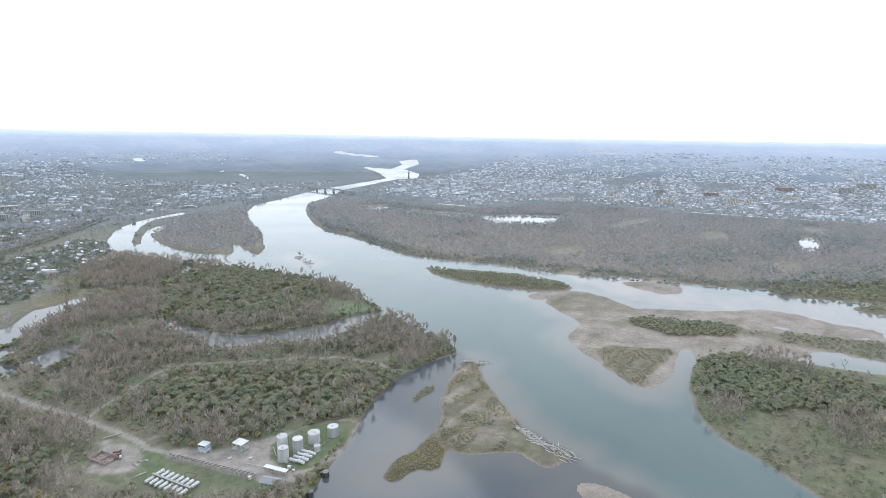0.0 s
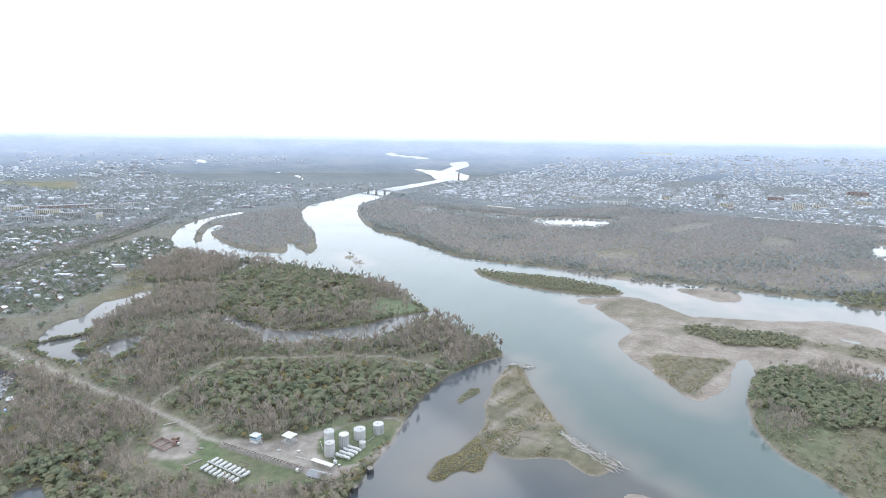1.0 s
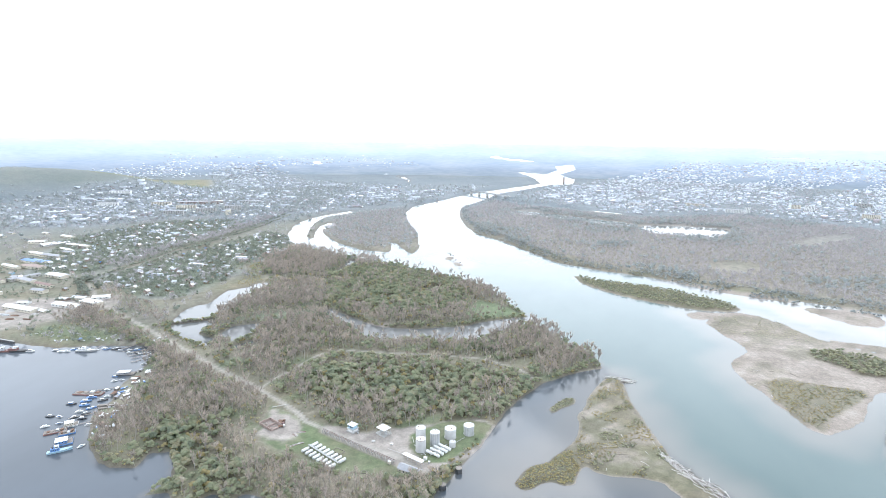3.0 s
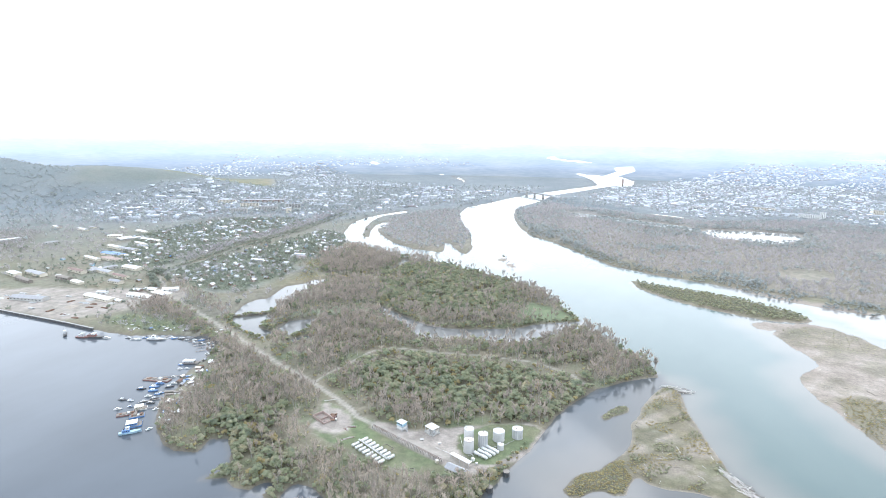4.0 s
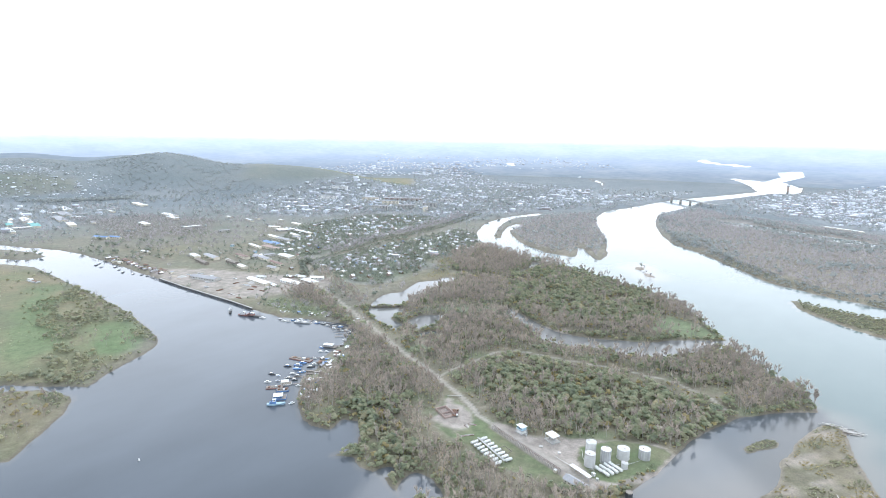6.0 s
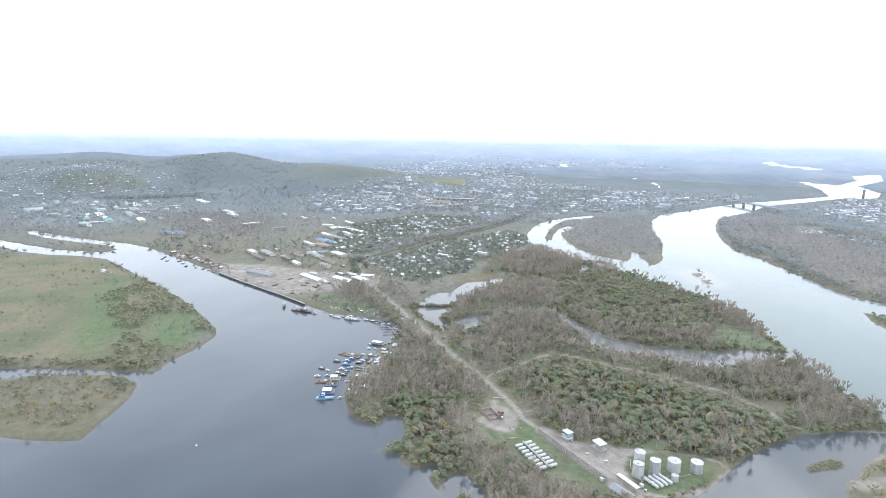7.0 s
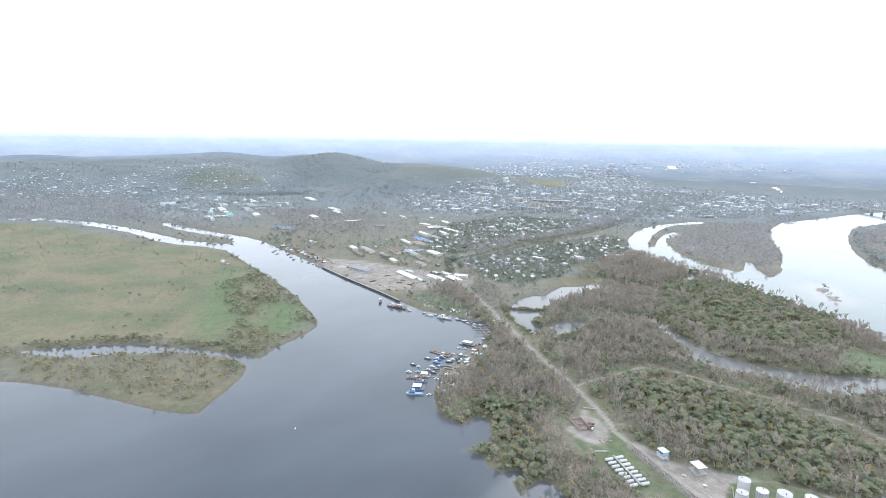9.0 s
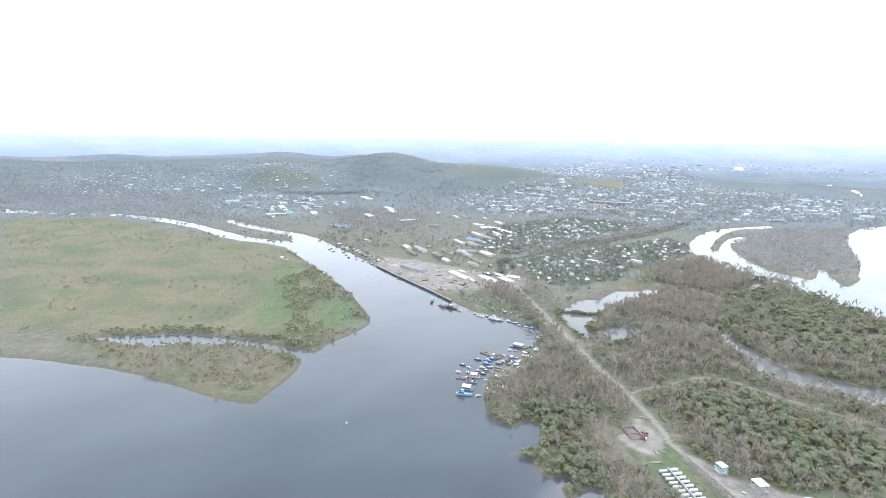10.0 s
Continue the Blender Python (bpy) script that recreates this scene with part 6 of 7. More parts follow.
def work_ship(x, y, rz, length, hull_mat, house_mat, label):
    b = thing("work_ship", afloat(x, y, rz, 0.1), label, "ship")
    length *= K
    w = length * 0.24
    part("hull", Shape().hull(length, w, 1.5, 0.3, draft=0.6), hull_mat, b)
    part("deck", Shape().box(-0.08 * length, 0, 1.35, 0.72 * length, w * 0.9, 0.12), MAT_RUSTY, b)
    h = part("deckhouse", Shape().box(-0.18 * length, 0, 1.45, 0.34 * length, w * 0.72, 2.1, bevel=0.08), house_mat, b)
    wh = part("wheelhouse", Shape().box(-0.1 * length, 0, 3.55, 0.14 * length, w * 0.6, 1.8, bevel=0.08), MAT_WHITE, b)
    part("roof", Shape().box(-0.1 * length, 0, 5.35, 0.18 * length, w * 0.72, 0.12), MAT_TIN, b)
    part("mast", Shape().round((-0.14 * length, 0, 5.4), (-0.14 * length, 0, 8.2), 0.09, sides=6), MAT_STEEL, b)
    part("funnel", Shape().round((-0.26 * length, 0, 3.5), (-0.27 * length, 0, 5.1), 0.45, sides=10), MAT_DARK, b)
    for s in (-1, 1):
        for k in range(4):
            part("window", Shape().box(-0.29 * length + k * 0.075 * length, s * w * 0.365, 2.3, 0.6, 0.05, 0.6), MAT_GLASS, h)
        part("window", Shape().box(-0.1 * length, s * w * 0.305, 4.3, 0.1 * length, 0.05, 0.7), MAT_GLASS, wh)


def barge(x, y, rz, length, w, mat, label, house=None):
    b = thing("barge", afloat(x, y, rz), label, "barge")
    length, w = length * K, w * K
    part("hull", Shape().box(0, 0, -0.5, length, w, 1.5, bevel=0.15), mat, b)
    part("deck", Shape().box(0, 0, 1.0, length * 0.97, w * 0.9, 0.08), MAT_TIMBER, b)
    if house:
        h = part("cabin", Shape().box(-0.1 * length, 0, 1.08, length * 0.62, w * 0.72, 2.2, bevel=0.05), house, b)
        part("roof", Shape().box(-0.1 * length, 0, 3.28, length * 0.68, w * 0.84, 0.14), MAT_WHITE, b)
        for k in range(4):
            for s in (-1, 1):
                part("window", Shape().box(-0.1 * length + (k - 1.5) * 0.14 * length, s * w * 0.365, 1.9, 0.7, 0.05, 0.8), MAT_GLASS, h)
    else:
        for k in range(4):
            part("cargo", Shape().box((k - 1.5) * length * 0.2, random.uniform(-0.15, 0.15) * w, 1.08, length * 0.13, w * 0.5, random.uniform(0.4, 1.3), random.uniform(-12, 12), 0.04), (MAT_RUSTY, MAT_TIMBER, MAT_STEEL)[k % 3], b)
    for sx in (-1, 1):
        for sy in (-1, 1):
            part("bollard", Shape().round((sx * length * 0.45, sy * w * 0.4, 1.0), (sx * length * 0.45, sy * w * 0.4, 1.6), 0.15, sides=8), MAT_DARK, b)


def pier(a, b, width, label):
    L, rz = math.dist(a, b) * K, bearing(a, b)
    p = thing("pier", afloat(*a, rz), label, "pier", "timber piers of the boat harbour")
    n = max(6, int(L / 0.9))
    for k in range(n):
        part("plank", Shape().box(L * (k + 0.5) / n, 0, 0.75, L / n * 0.86, width, 0.08), MAT_TIMBER, p)
    for k in range(int(L / 4) + 1):
        for s in (-1, 1):
            part("post", Shape().round((0.3 + k * 4, s * width * 0.42, -2), (0.3 + k * 4, s * width * 0.42, 1.1), 0.12, sides=6), MAT_TIMBER, p)


def build_harbour():
    random.seed(5)
    work_ship(-237.6, 178.2, 46, 10.5, MAT_PALE_BLUE, MAT_BLUE, "small pale blue ship with white wheelhouse at the mooring")
    barge(-243.0, 184.6, 46, 8.0, 6.0, MAT_BLUE, "blue houseboat with a flat white roof", MAT_BLUE)
    barge(-249.6, 192.0, 46, 7.4, 4.4, MAT_BLUE, "flat blue pontoon with deck cargo")
    barge(-256.4, 191.2, 46, 10.0, 4.0, MAT_RED, "dull red-brown pontoon with timber deck")
    barge(-255.0, 198.8, 46, 6.6, 4.6, MAT_WHITE, "pale houseboat with cream cabin", MAT_CREAM)
    barge(-277.6, 229.4, 14, 17.0, 4.6, MAT_RED, "long rusty red barge beside blue boats")
    barge(-279.0, 257.6, 24, 11.0, 5.0, MAT_DARK, "dark moored barge with grey cabin", MAT_SLATE)
    for x, y, rz, L, hm, cm, label in (
            (-265.8, 193.3, 40, 7.0, MAT_WHITE, MAT_WHITE, "white motor boat with a cabin"), (-273.5, 202.2, 20, 7.5, MAT_DARK, MAT_STEEL, "dark motor boat with grey cabin"),
            (-268.4, 203.4, 15, 6.0, MAT_WHITE, MAT_BLUE, "white motor boat with blue cabin"), (-275.4, 216.4, 30, 8.5, MAT_DARK, MAT_BLUE, "dark hulled boat with blue cabin"),
            (-267.0, 217.4, 30, 9.0, MAT_BLUE, MAT_PALE_BLUE, "bright blue motor boat with pale cabin"), (-270.6, 221.4, 30, 9.5, MAT_BLUE, MAT_WHITE, "bright blue boat with white cabin"),
            (-271.4, 226.0, 22, 9.0, MAT_BLUE, MAT_BLUE, "all blue cabin boat"), (-263.6, 211.0, 35, 6.5, MAT_WHITE, MAT_WHITE, "white motor boat with a cabin"),
            (-260.6, 205.6, 35, 6.0, MAT_STEEL, MAT_WHITE, "grey boat with white cabin"), (-231.8, 184.6, 70, 6.0, MAT_WHITE, MAT_PALE_BLUE, "white boat with pale blue cabin"),
            (-277.5, 247.2, 35, 6.0, MAT_WHITE, MAT_WHITE, "white motor boat with a cabin"), (-276.2, 279.5, 10, 8.5, MAT_DARK, MAT_DARK, "dark old cabin boat"),
            (-280.4, 273.6, 30, 6.0, MAT_WHITE, MAT_STEEL, "white boat with grey cabin"), (-286.0, 282.4, 40, 6.0, MAT_WHITE, MAT_WHITE, "white motor boat with a cabin"),
            (-296.6, 286.4, 25, 5.5, MAT_STEEL, MAT_WHITE, "grey boat with white cabin"), (-306.4, 287.0, 15, 5.5, MAT_WHITE, MAT_BLUE, "white motor boat with blue cabin"),
            (-319.6, 289.6, 60, 7.0, MAT_DARK, MAT_STEEL, "dark motor boat with grey cabin"), (-327.6, 287.0, 25, 7.5, MAT_STEEL, MAT_WHITE, "grey boat with white cabin"),
            (-348.5, 274.8, 25, 8.0, MAT_WHITE, MAT_WHITE, "white motor boat with a cabin"), (-356.0, 274.0, 10, 6.0, MAT_DARK, MAT_STEEL, "dark motor boat with grey cabin"),
            (-372.5, 267.4, 20, 9.5, MAT_WHITE, MAT_STEEL, "white boat with grey cabin"), (-246.6, 201.6, 55, 5.5, MAT_WHITE, MAT_WHITE, "white motor boat with a cabin"),
            (-262.0, 198.0, 40, 5.5, MAT_STEEL, MAT_BLUE, "grey boat with blue cabin")):
        motor_boat(x, y, rz, L, hm, cm, label)
    work_ship(-336.6, 279.8, 22, 14.0, MAT_STEEL, MAT_WHITE, "grey river launch with white deckhouse")
    work_ship(-381.4, 265.4, 20, 17.0, MAT_DARK, MAT_RED, "black hulled river tug with dull red deckhouse")
    work_ship(-389.0, 262.0, 20, 13.0, MAT_RED, MAT_STEEL, "rust red tug with grey deckhouse")
    work_ship(-407.6, 259.6, -38, 11.0, MAT_DARK, MAT_STEEL, "black tug with grey deckhouse off the quay")
    for a, b in (((-313, 298), (-317, 286)), ((-303, 299), (-311, 285.5)), ((-297, 297), (-305, 283.5)), ((-292, 293), (-301, 281)), ((-287, 289), (-296, 278)), ((-283, 284), (-291, 273)), ((-335, 291), (-333, 283)), ((-246, 207), (-256, 194)), ((-254, 212), (-262, 203)), ((-268, 241), (-279, 232))):
        pier(a, b, 1.3, "narrow weathered timber pier on piles")
    buoy = thing("buoy", afloat(-243.6, 104.6), "small white conical buoy floating on dark water", "buoy")
    part("float", Shape().round((0, 0, -0.3), (0, 0, 0.45), 0.9, 0.75, 14), MAT_WHITE, buoy)
    part("cone", Shape().round((0, 0, 0.45), (0, 0, 1.9), 0.6, 0.1, 12), MAT_WHITE, buoy)
    # hulls drawn up on the bank, sheds of the boat yard
    for x, y, rz, L in ((-252.0, 216.4, 30, 9), (-249.6, 219.4, 35, 8), (-256.4, 220.0, 25, 10)):
        t = thing("beached_hull", on_land(x, y, rz, -0.3), "old dark boat hull drawn up on the bank", "boat", "beached hulls")
        part("hull", Shape().hull(L, L * 0.3, 1.2), MAT_TIMBER, t)
        part("thwart", Shape().box(0, 0, 0.9, 0.4, L * 0.27, 0.1).box(-L * 0.25, 0, 0.9, 0.4, L * 0.25, 0.1), MAT_DRIFT, t)
    for x, y, sx, sy, rz, roof, label in ((-244.4, 208.4, 3.4, 5.2, 35, MAT_WHITE, "small boat shed with white sheet roof"), (-262.6, 232.8, 3.6, 6.0, 15, MAT_RUSTY, "boat shed with rusty roof"),
                                          (-256.6, 229.0, 3.2, 4.6, 20, MAT_SLATE, "boat shed with grey slate roof"), (-266.4, 238.4, 3.0, 4.4, 10, MAT_TIN, "boat shed with pale tin roof"),
                                          (-272.0, 262.6, 3.0, 4.0, 15, MAT_SLATE, "boat shed with grey slate roof"), (-303.0, 305.0, 3.2, 4.6, 20, MAT_TIN, "boat shed with pale tin roof"),
                                          (-320.0, 303.4, 3.4, 5.2, 8, MAT_RUSTY, "boat shed with rusty roof"), (-329.0, 301.0, 3.0, 5.0, 14, MAT_SLATE, "boat shed with grey slate roof"),
                                          (-344.0, 296.0, 3.6, 5.4, 20, MAT_TIN, "boat shed with pale tin roof"), (-356.0, 292.0, 3.4, 5.0, 20, MAT_BLUE, "boat shed with blue roof")):
        s = thing("boat_shed", on_land(x, y, rz), label, "shed", "sheds of the boat yard")
        part("wall", Shape().pentagon(0, 0, -0.2, sx, sy, 2.3, 0.8), MAT_TIMBER, s)
        part("roof", Shape().gable(0, 0, 2.1, sx, sy, 0.8, 0.25), roof, s)
        part("door", Shape().box(0, -sy / 2 - 0.03, -0.1, 1.2, 0.06, 1.9), MAT_DARK, s)
    # shanties and boats along the upstream bank
    for k in range(30):
        f = k / 29
        x = -572 - 130 * f + random.uniform(-4, 4)
        y = float(np.interp(x, [-860, -820, -775, -690], [252, 268, 279, 281])) + random.uniform(2.5, 16)
        roof, say = ((MAT_SLATE, "grey slate"), (MAT_TIN, "pale tin"), (MAT_RUSTY, "rusty"), (MAT_MAROON, "oxide red"))[k % 4]
        s = thing("boat_shed", on_land(x, y, random.choice((10, 100)) + random.uniform(-12, 12)), "riverside boat shed with " + say + " roof", "shed", "sheds along the upstream bank")
        sx, sy = random.uniform(4, 6.5), random.uniform(6, 11)
        part("wall", Shape().pentagon(0, 0, -0.6, sx, sy, 3.2, 1.4), MAT_TIMBER if k % 3 else MAT_CREAM, s)
        part("roof", Shape().gable(0, 0, 2.6, sx, sy, 1.4, 0.3), roof, s)
        part("door", Shape().box(0, -sy / 2 - 0.03, -0.1, 1.6, 0.06, 2.1), MAT_DARK, s)
        if k % 3 == 0:
            motor_boat(x, y - random.uniform(18, 22), random.uniform(60, 120), random.uniform(6, 9), (MAT_DARK, MAT_STEEL)[k % 2], (MAT_STEEL, MAT_WHITE)[k % 2], "old grey boat moored at the sheds", "boats at the upstream sheds")
    # the yard: heaps, stacks and crates on bare ground
    for k in range(24):
        x, y = random.uniform(-560, -430), random.uniform(286, 330)
        if k % 3 == 0:
            h = thing("gravel_heap", on_land(x, y, 0, 0.2), "low heap of pale gravel on the port yard", "heap", "heaps on the port yard")
            r = random.uniform(4, 9)
            s = Shape().round((0, 0, 0), (0, 0, r * 0.28), r, r * 0.25, 14)
            for v in s.bm.verts:
                v.co.x *= random.uniform(0.8, 1.25)
                v.co.y *= random.uniform(0.8, 1.25)
            part("heap", s, MAT_CONCRETE if k % 2 else MAT_SAND_HEAP, h)
        else:
            h = thing("timber_stack", on_land(x, y, random.choice((10, 100)) + random.uniform(-8, 8)), "stack of grey beams on the port yard", "stack", "stacks on the port yard")
            for j in range(4):
                part("beam", Shape().box(random.uniform(-0.4, 0.4), j * 0.9 - 1.4, 0, random.uniform(6, 12), 0.8, random.uniform(0.6, 1.6), bevel=0.05), (MAT_TIMBER, MAT_STEEL, MAT_RUSTY)[k % 3], h)
    # a stranded barge on the meadow
    barge_at = on_land(*MEADOW_BARGE, 8, 0.0)
    b = thing("stranded_barge", barge_at, "old grey barge lying on the meadow", "barge")
    part("hull", Shape().box(0, 0, -0.2, 30, 7, 2.2, bevel=0.4), MAT_STEEL, b)
    part("cabin", Shape().box(-8, 0, 2.0, 8, 5, 2.6, bevel=0.1), MAT_WHITE, b)
    part("hatch", Shape().box(5, 0, 2.0, 12, 4.4, 0.6, bevel=0.1), MAT_RUSTY, b)
    # boats laid up, tarpaulins and planks crowded on the boat yard's bank
    bank = [(-380, 308), (-404, 335), (-411, 363), (-427, 384), (-441, 424)]
    laid = []
    for k in range(46):
        f = random.uniform(0, 3.999)
        (ax, ay), (bx, by) = bank[int(f)], bank[int(f) + 1]
        x, y = ax + (bx - ax) * (f % 1) + random.uniform(3, 24), ay + (by - ay) * (f % 1) + random.uniform(-4, 4)
        m = on_land(x / K, y / K, random.choice((40, 130)) + random.uniform(-25, 25), -0.05)
        if k < 4:
            colour, say = ((MAT_WHITE, "white"), (MAT_TIN, "grey"), (MAT_BLUE, "blue"), (MAT_TIMBER, "bare timber"))[k]
            h = thing("laid_up_boat", m, "small " + say + " boat laid up on the crowded bank", "boat", "boats laid up on the bank")
            part("hull", Shape().hull(6.2, 2.1, 0.8, draft=0.1), colour, h)
            part("deck", Shape().box(1.0, 0, 0.72, 2.2, 1.5, 0.16, bevel=0.05), MAT_WHITE if k else MAT_TIN, h)
            laid.append(h)
        elif k < 30:
            copy_thing(laid[k % 4], m)
        elif k < 38:
            h = thing("plank_pile", m, "untidy pile of weathered planks on the bank", "pile", "plank piles on the bank")
            for j in range(6):
                part("plank", Shape().box(random.uniform(-0.5, 0.5), j * 0.45 - 1.1, 0.0, random.uniform(4, 7), 0.35, random.uniform(0.2, 0.6), random.uniform(-6, 6)), (MAT_DRIFT, MAT_TIMBER)[j % 2], h)
        else:
            h = thing("boat_shed", m, "low boat shed with " + ("white" if k % 2 else "rusty") + " sheet roof on the bank", "shed", "sheds of the boat yard")
            part("wall", Shape().pentagon(0, 0, -0.2, 3.4, 5.4, 2.2, 0.7), MAT_TIMBER, h)
            part("roof", Shape().gable(0, 0, 2.0, 3.4, 5.4, 0.7, 0.25), MAT_WHITE if k % 2 else MAT_RUSTY, h)
    # boats moored side by side off the bank
    for k in range(24):
        if k < 14:
            x = -462 - 8.5 * k
            y = float(np.interp(x, [-585, -558, -534, -492, -464], [434, 447, 458, 471, 462])) - random.uniform(1, 7)
            rz = random.uniform(20, 60)
        else:
            f = random.uniform(0, 3.999)
            (ax, ay), (bx, by) = bank[int(f)], bank[int(f) + 1]
            x, y, rz = ax + (bx - ax) * (f % 1) - random.uniform(6, 24), ay + (by - ay) * (f % 1), random.uniform(10, 50)
        hm, cm, say = ((MAT_WHITE, MAT_WHITE, "white"), (MAT_STEEL, MAT_WHITE, "grey"), (MAT_DARK, MAT_STEEL, "dark"), (MAT_BLUE, MAT_WHITE, "blue"))[k % 4]
        motor_boat(x / K, y / K, rz, random.uniform(5.5, 8.5), hm, cm, say + " cabin boat moored off the bank")
    # upturned and parked small boats on the grass
    first = None
    for k in range(26):
        x, y = random.uniform(-400, -300), 0
        y = np.interp(x, [-430, -398, -364, -334, -307, -290], [277, 276, 278, 292, 300, 296]) + random.uniform(5, 22)
        m = on_land(x, y, random.uniform(0, 180), -0.05)
        if first is None:
            first = thing("rowing_boat", m, "small pale rowing boat drawn up on the grass", "boat", "rowing boats ashore")
            part("hull", Shape().hull(4.6, 1.6, 0.5, draft=0.15), MAT_TIN, first)
            part("seat", Shape().box(0, 0, 0.42, 0.3, 1.4, 0.06).box(-1.2, 0, 0.42, 0.3, 1.3, 0.06), MAT_TIMBER, first)
        else:
            copy_thing(first, m)
    # the quay wall
    q = [(-580, 278), (-562, 276.6), (-513, 275.2), (-430, 276), (-398, 275)]
    w = thing("quay_wall", afloat(*q[1]), "long dark sheet-pile quay wall with concrete coping", "quay")
    for a, b in zip(q[1:], q[2:]):
        L, rz = math.dist(a, b) * K, bearing(a, b)
        n = max(2, int(L / 12))
        for k in range(n):
            x, y = (a[0] + (b[0] - a[0]) * (k + 0.5) / n - q[1][0]) * K, (a[1] + (b[1] - a[1]) * (k + 0.5) / n - q[1][1]) * K
            part("panel", Shape().box(x, y, -1.5, L / n - 0.12, 1.2, 4.2, rz), MAT_DARK, w)
            part("coping", Shape().box(x, y + 0.3, 2.72, L / n - 0.05, 2.0, 0.35, rz), MAT_CONCRETE, w)
            part("fender", Shape().round((x, y - 0.75, 0.0), (x, y - 0.75, 2.6), 0.22, sides=7), MAT_TIMBER, w)
    # the causeway bridge between the ponds
    a, b = (-326.5, 341.5), (-297.5, 368)
    L = math.dist(a, b) * K
    c = thing("causeway_bridge", afloat(*a, bearing(a, b)), "old dark timber causeway bridge on piles", "bridge")
    for k in range(34):
        part("plank", Shape().box(L * (k + 0.5) / 34, 0, 1.5, L / 34 * 0.9, 4.0, 0.14), MAT_TIMBER, c)
    for y in (-1.4, 1.4):
        part("rail", Shape().box(L / 2, y, 2.4, L, 0.12, 0.14), MAT_TIMBER, c)
        part("beam", Shape().box(L / 2, y * 0.8, 1.1, L, 0.3, 0.38), MAT_DARK, c)
    for k in range(9):
        for y in (-1.3, 1.3):
            part("post", Shape().round((L * k / 8, y, -2.5), (L * k / 8, y, 2.5), 0.18, sides=7), MAT_DARK, c)


build_harbour()


def build_driftwood():
    rng = np.random.default_rng(3)

    def log(parent, x, y, z, rz, L, r, tilt=0.0):
        s = Shape()
        v, f = tube([(-L / 2, 0, 0), (-L * 0.1, rng.normal(0, 0.06 * L), 0), (L / 2, rng.normal(0, 0.08 * L), 0)], [r, r * 0.85, r * 0.4], 6)
        m = pose(x, y, z, 0, tilt, rz)
        vs = [s.bm.verts.new(m @ Vector(c)) for c in v]
        for t in f:
            s.bm.faces.new([vs[i] for i in t])
        for ends in (vs[:6][::-1], vs[-6:]):
            s.bm.faces.new(ends)
        part("log", s, MAT_DRIFT if rng.uniform() < 0.8 else MAT_TIMBER, parent)

    for (ax, ay), (bx, by), w, n, dr in (((44.5, 259), (63.5, 234.5), 6.5, 190, -50), ((20, 345), (33, 344), 5.5, 60, 10)):
        cx, cy = (ax + bx) / 2, (ay + by) / 2
        p = thing("driftwood_pile", on_land(cx, cy, 0, 0), "tangled heap of bleached driftwood logs at the sand spit", "driftwood")
        for k in range(n):
            s = rng.uniform()
            spread_w = w * (0.35 + 0.65 * s)
            x, y = ax + (bx - ax) * s + rng.normal(0, spread_w * 0.4), ay + (by - ay) * s + rng.normal(0, spread_w * 0.4)
            log(p, (x - cx) * K, (y - cy) * K, max(height_at(x * K, y * K), 0.1) - height_at(cx * K, cy * K) + 0.25 + abs(rng.normal(0, 0.5)), dr + rng.normal(0, 24), rng.uniform(4, 12), rng.uniform(0.2, 0.42), rng.normal(0, 5))
    for k in range(46):
        x, y = rng.uniform(2, 45), rng.uniform(238, 335)
        if k > 34:
            x, y = rng.uniform(105, 150), rng.uniform(330, 400)
        d, s, e = shore_distance(np.array([x * K]), np.array([y * K]))
        if d[0] < 0.5:
            continue
        L = rng.uniform(4, 11)
        g = thing("driftwood_log", on_land(x, y, 0, -0.15), "single bleached driftwood log stranded on sand", "driftwood", "stranded logs")
        log(g, 0, 0, 0, rng.normal(-35, 35), L, rng.uniform(0.16, 0.32))


build_driftwood()

# ---- houses, town and bridge ----


def cottage(k, w, l, h, rise, wall, roof, label):
    """A small garden house: walls, roof, door, windows and a chimney."""
    c = thing("garden_house", pose(0, 0, -60), label, "house", "garden houses by the street")
    part("wall", Shape().pentagon(0, 0, -0.5, w, l, h + 0.5, rise), wall, c)
    part("roof", Shape().gable(0, 0, h, w, l, rise), roof, c)
    part("chimney", Shape().box(w * 0.18, l * 0.2, h + rise * 0.4, 0.55, 0.55, rise * 0.6 + 0.9), MAT_BRICK, c)
    for x in (-w * 0.24, w * 0.24):
        part("window", Shape().box(x, -l / 2 - 0.02, 0.9, 0.9, 0.08, 1.2), MAT_GLASS, c)
    part("window", Shape().box(w / 2 + 0.02, 0, 0.9, 0.08, 1.1, 1.2), MAT_GLASS, c)
    return c


HOUSE_KINDS = [
    (5.7, 6.7, 2.8, 1.9, MAT_LOG_WALL, MAT_SLATE, "brown wooden garden house with grey slate roof"),
    (6.1, 7.5, 3.1, 2.2, MAT_WHITE, MAT_TIN, "white garden house with pale tin roof"),
    (4.7, 5.7, 2.5, 1.8, MAT_CREAM, MAT_MAROON, "cream garden house with oxide red roof"),
    (6.7, 8.5, 4.9, 2.3, MAT_BRICK, MAT_TIN, "two-storey brick house with pale tin roof"),
    (4.3, 4.7, 2.4, 1.0, MAT_WHITE, MAT_WHITE, "tiny white garden hut with white roof"),
    (5.7, 7.1, 2.8, 1.9, MAT_PALE_BLUE, MAT_SLATE, "pale blue wooden house with grey slate roof"),
    (7.5, 10.4, 3.2, 1.9, MAT_CREAM, MAT_TIN, "long cream house with bright tin roof"),
    (5.1, 6.1, 2.8, 2.3, MAT_LOG_WALL, MAT_BLUE, "brown log house with blue metal roof"),
]


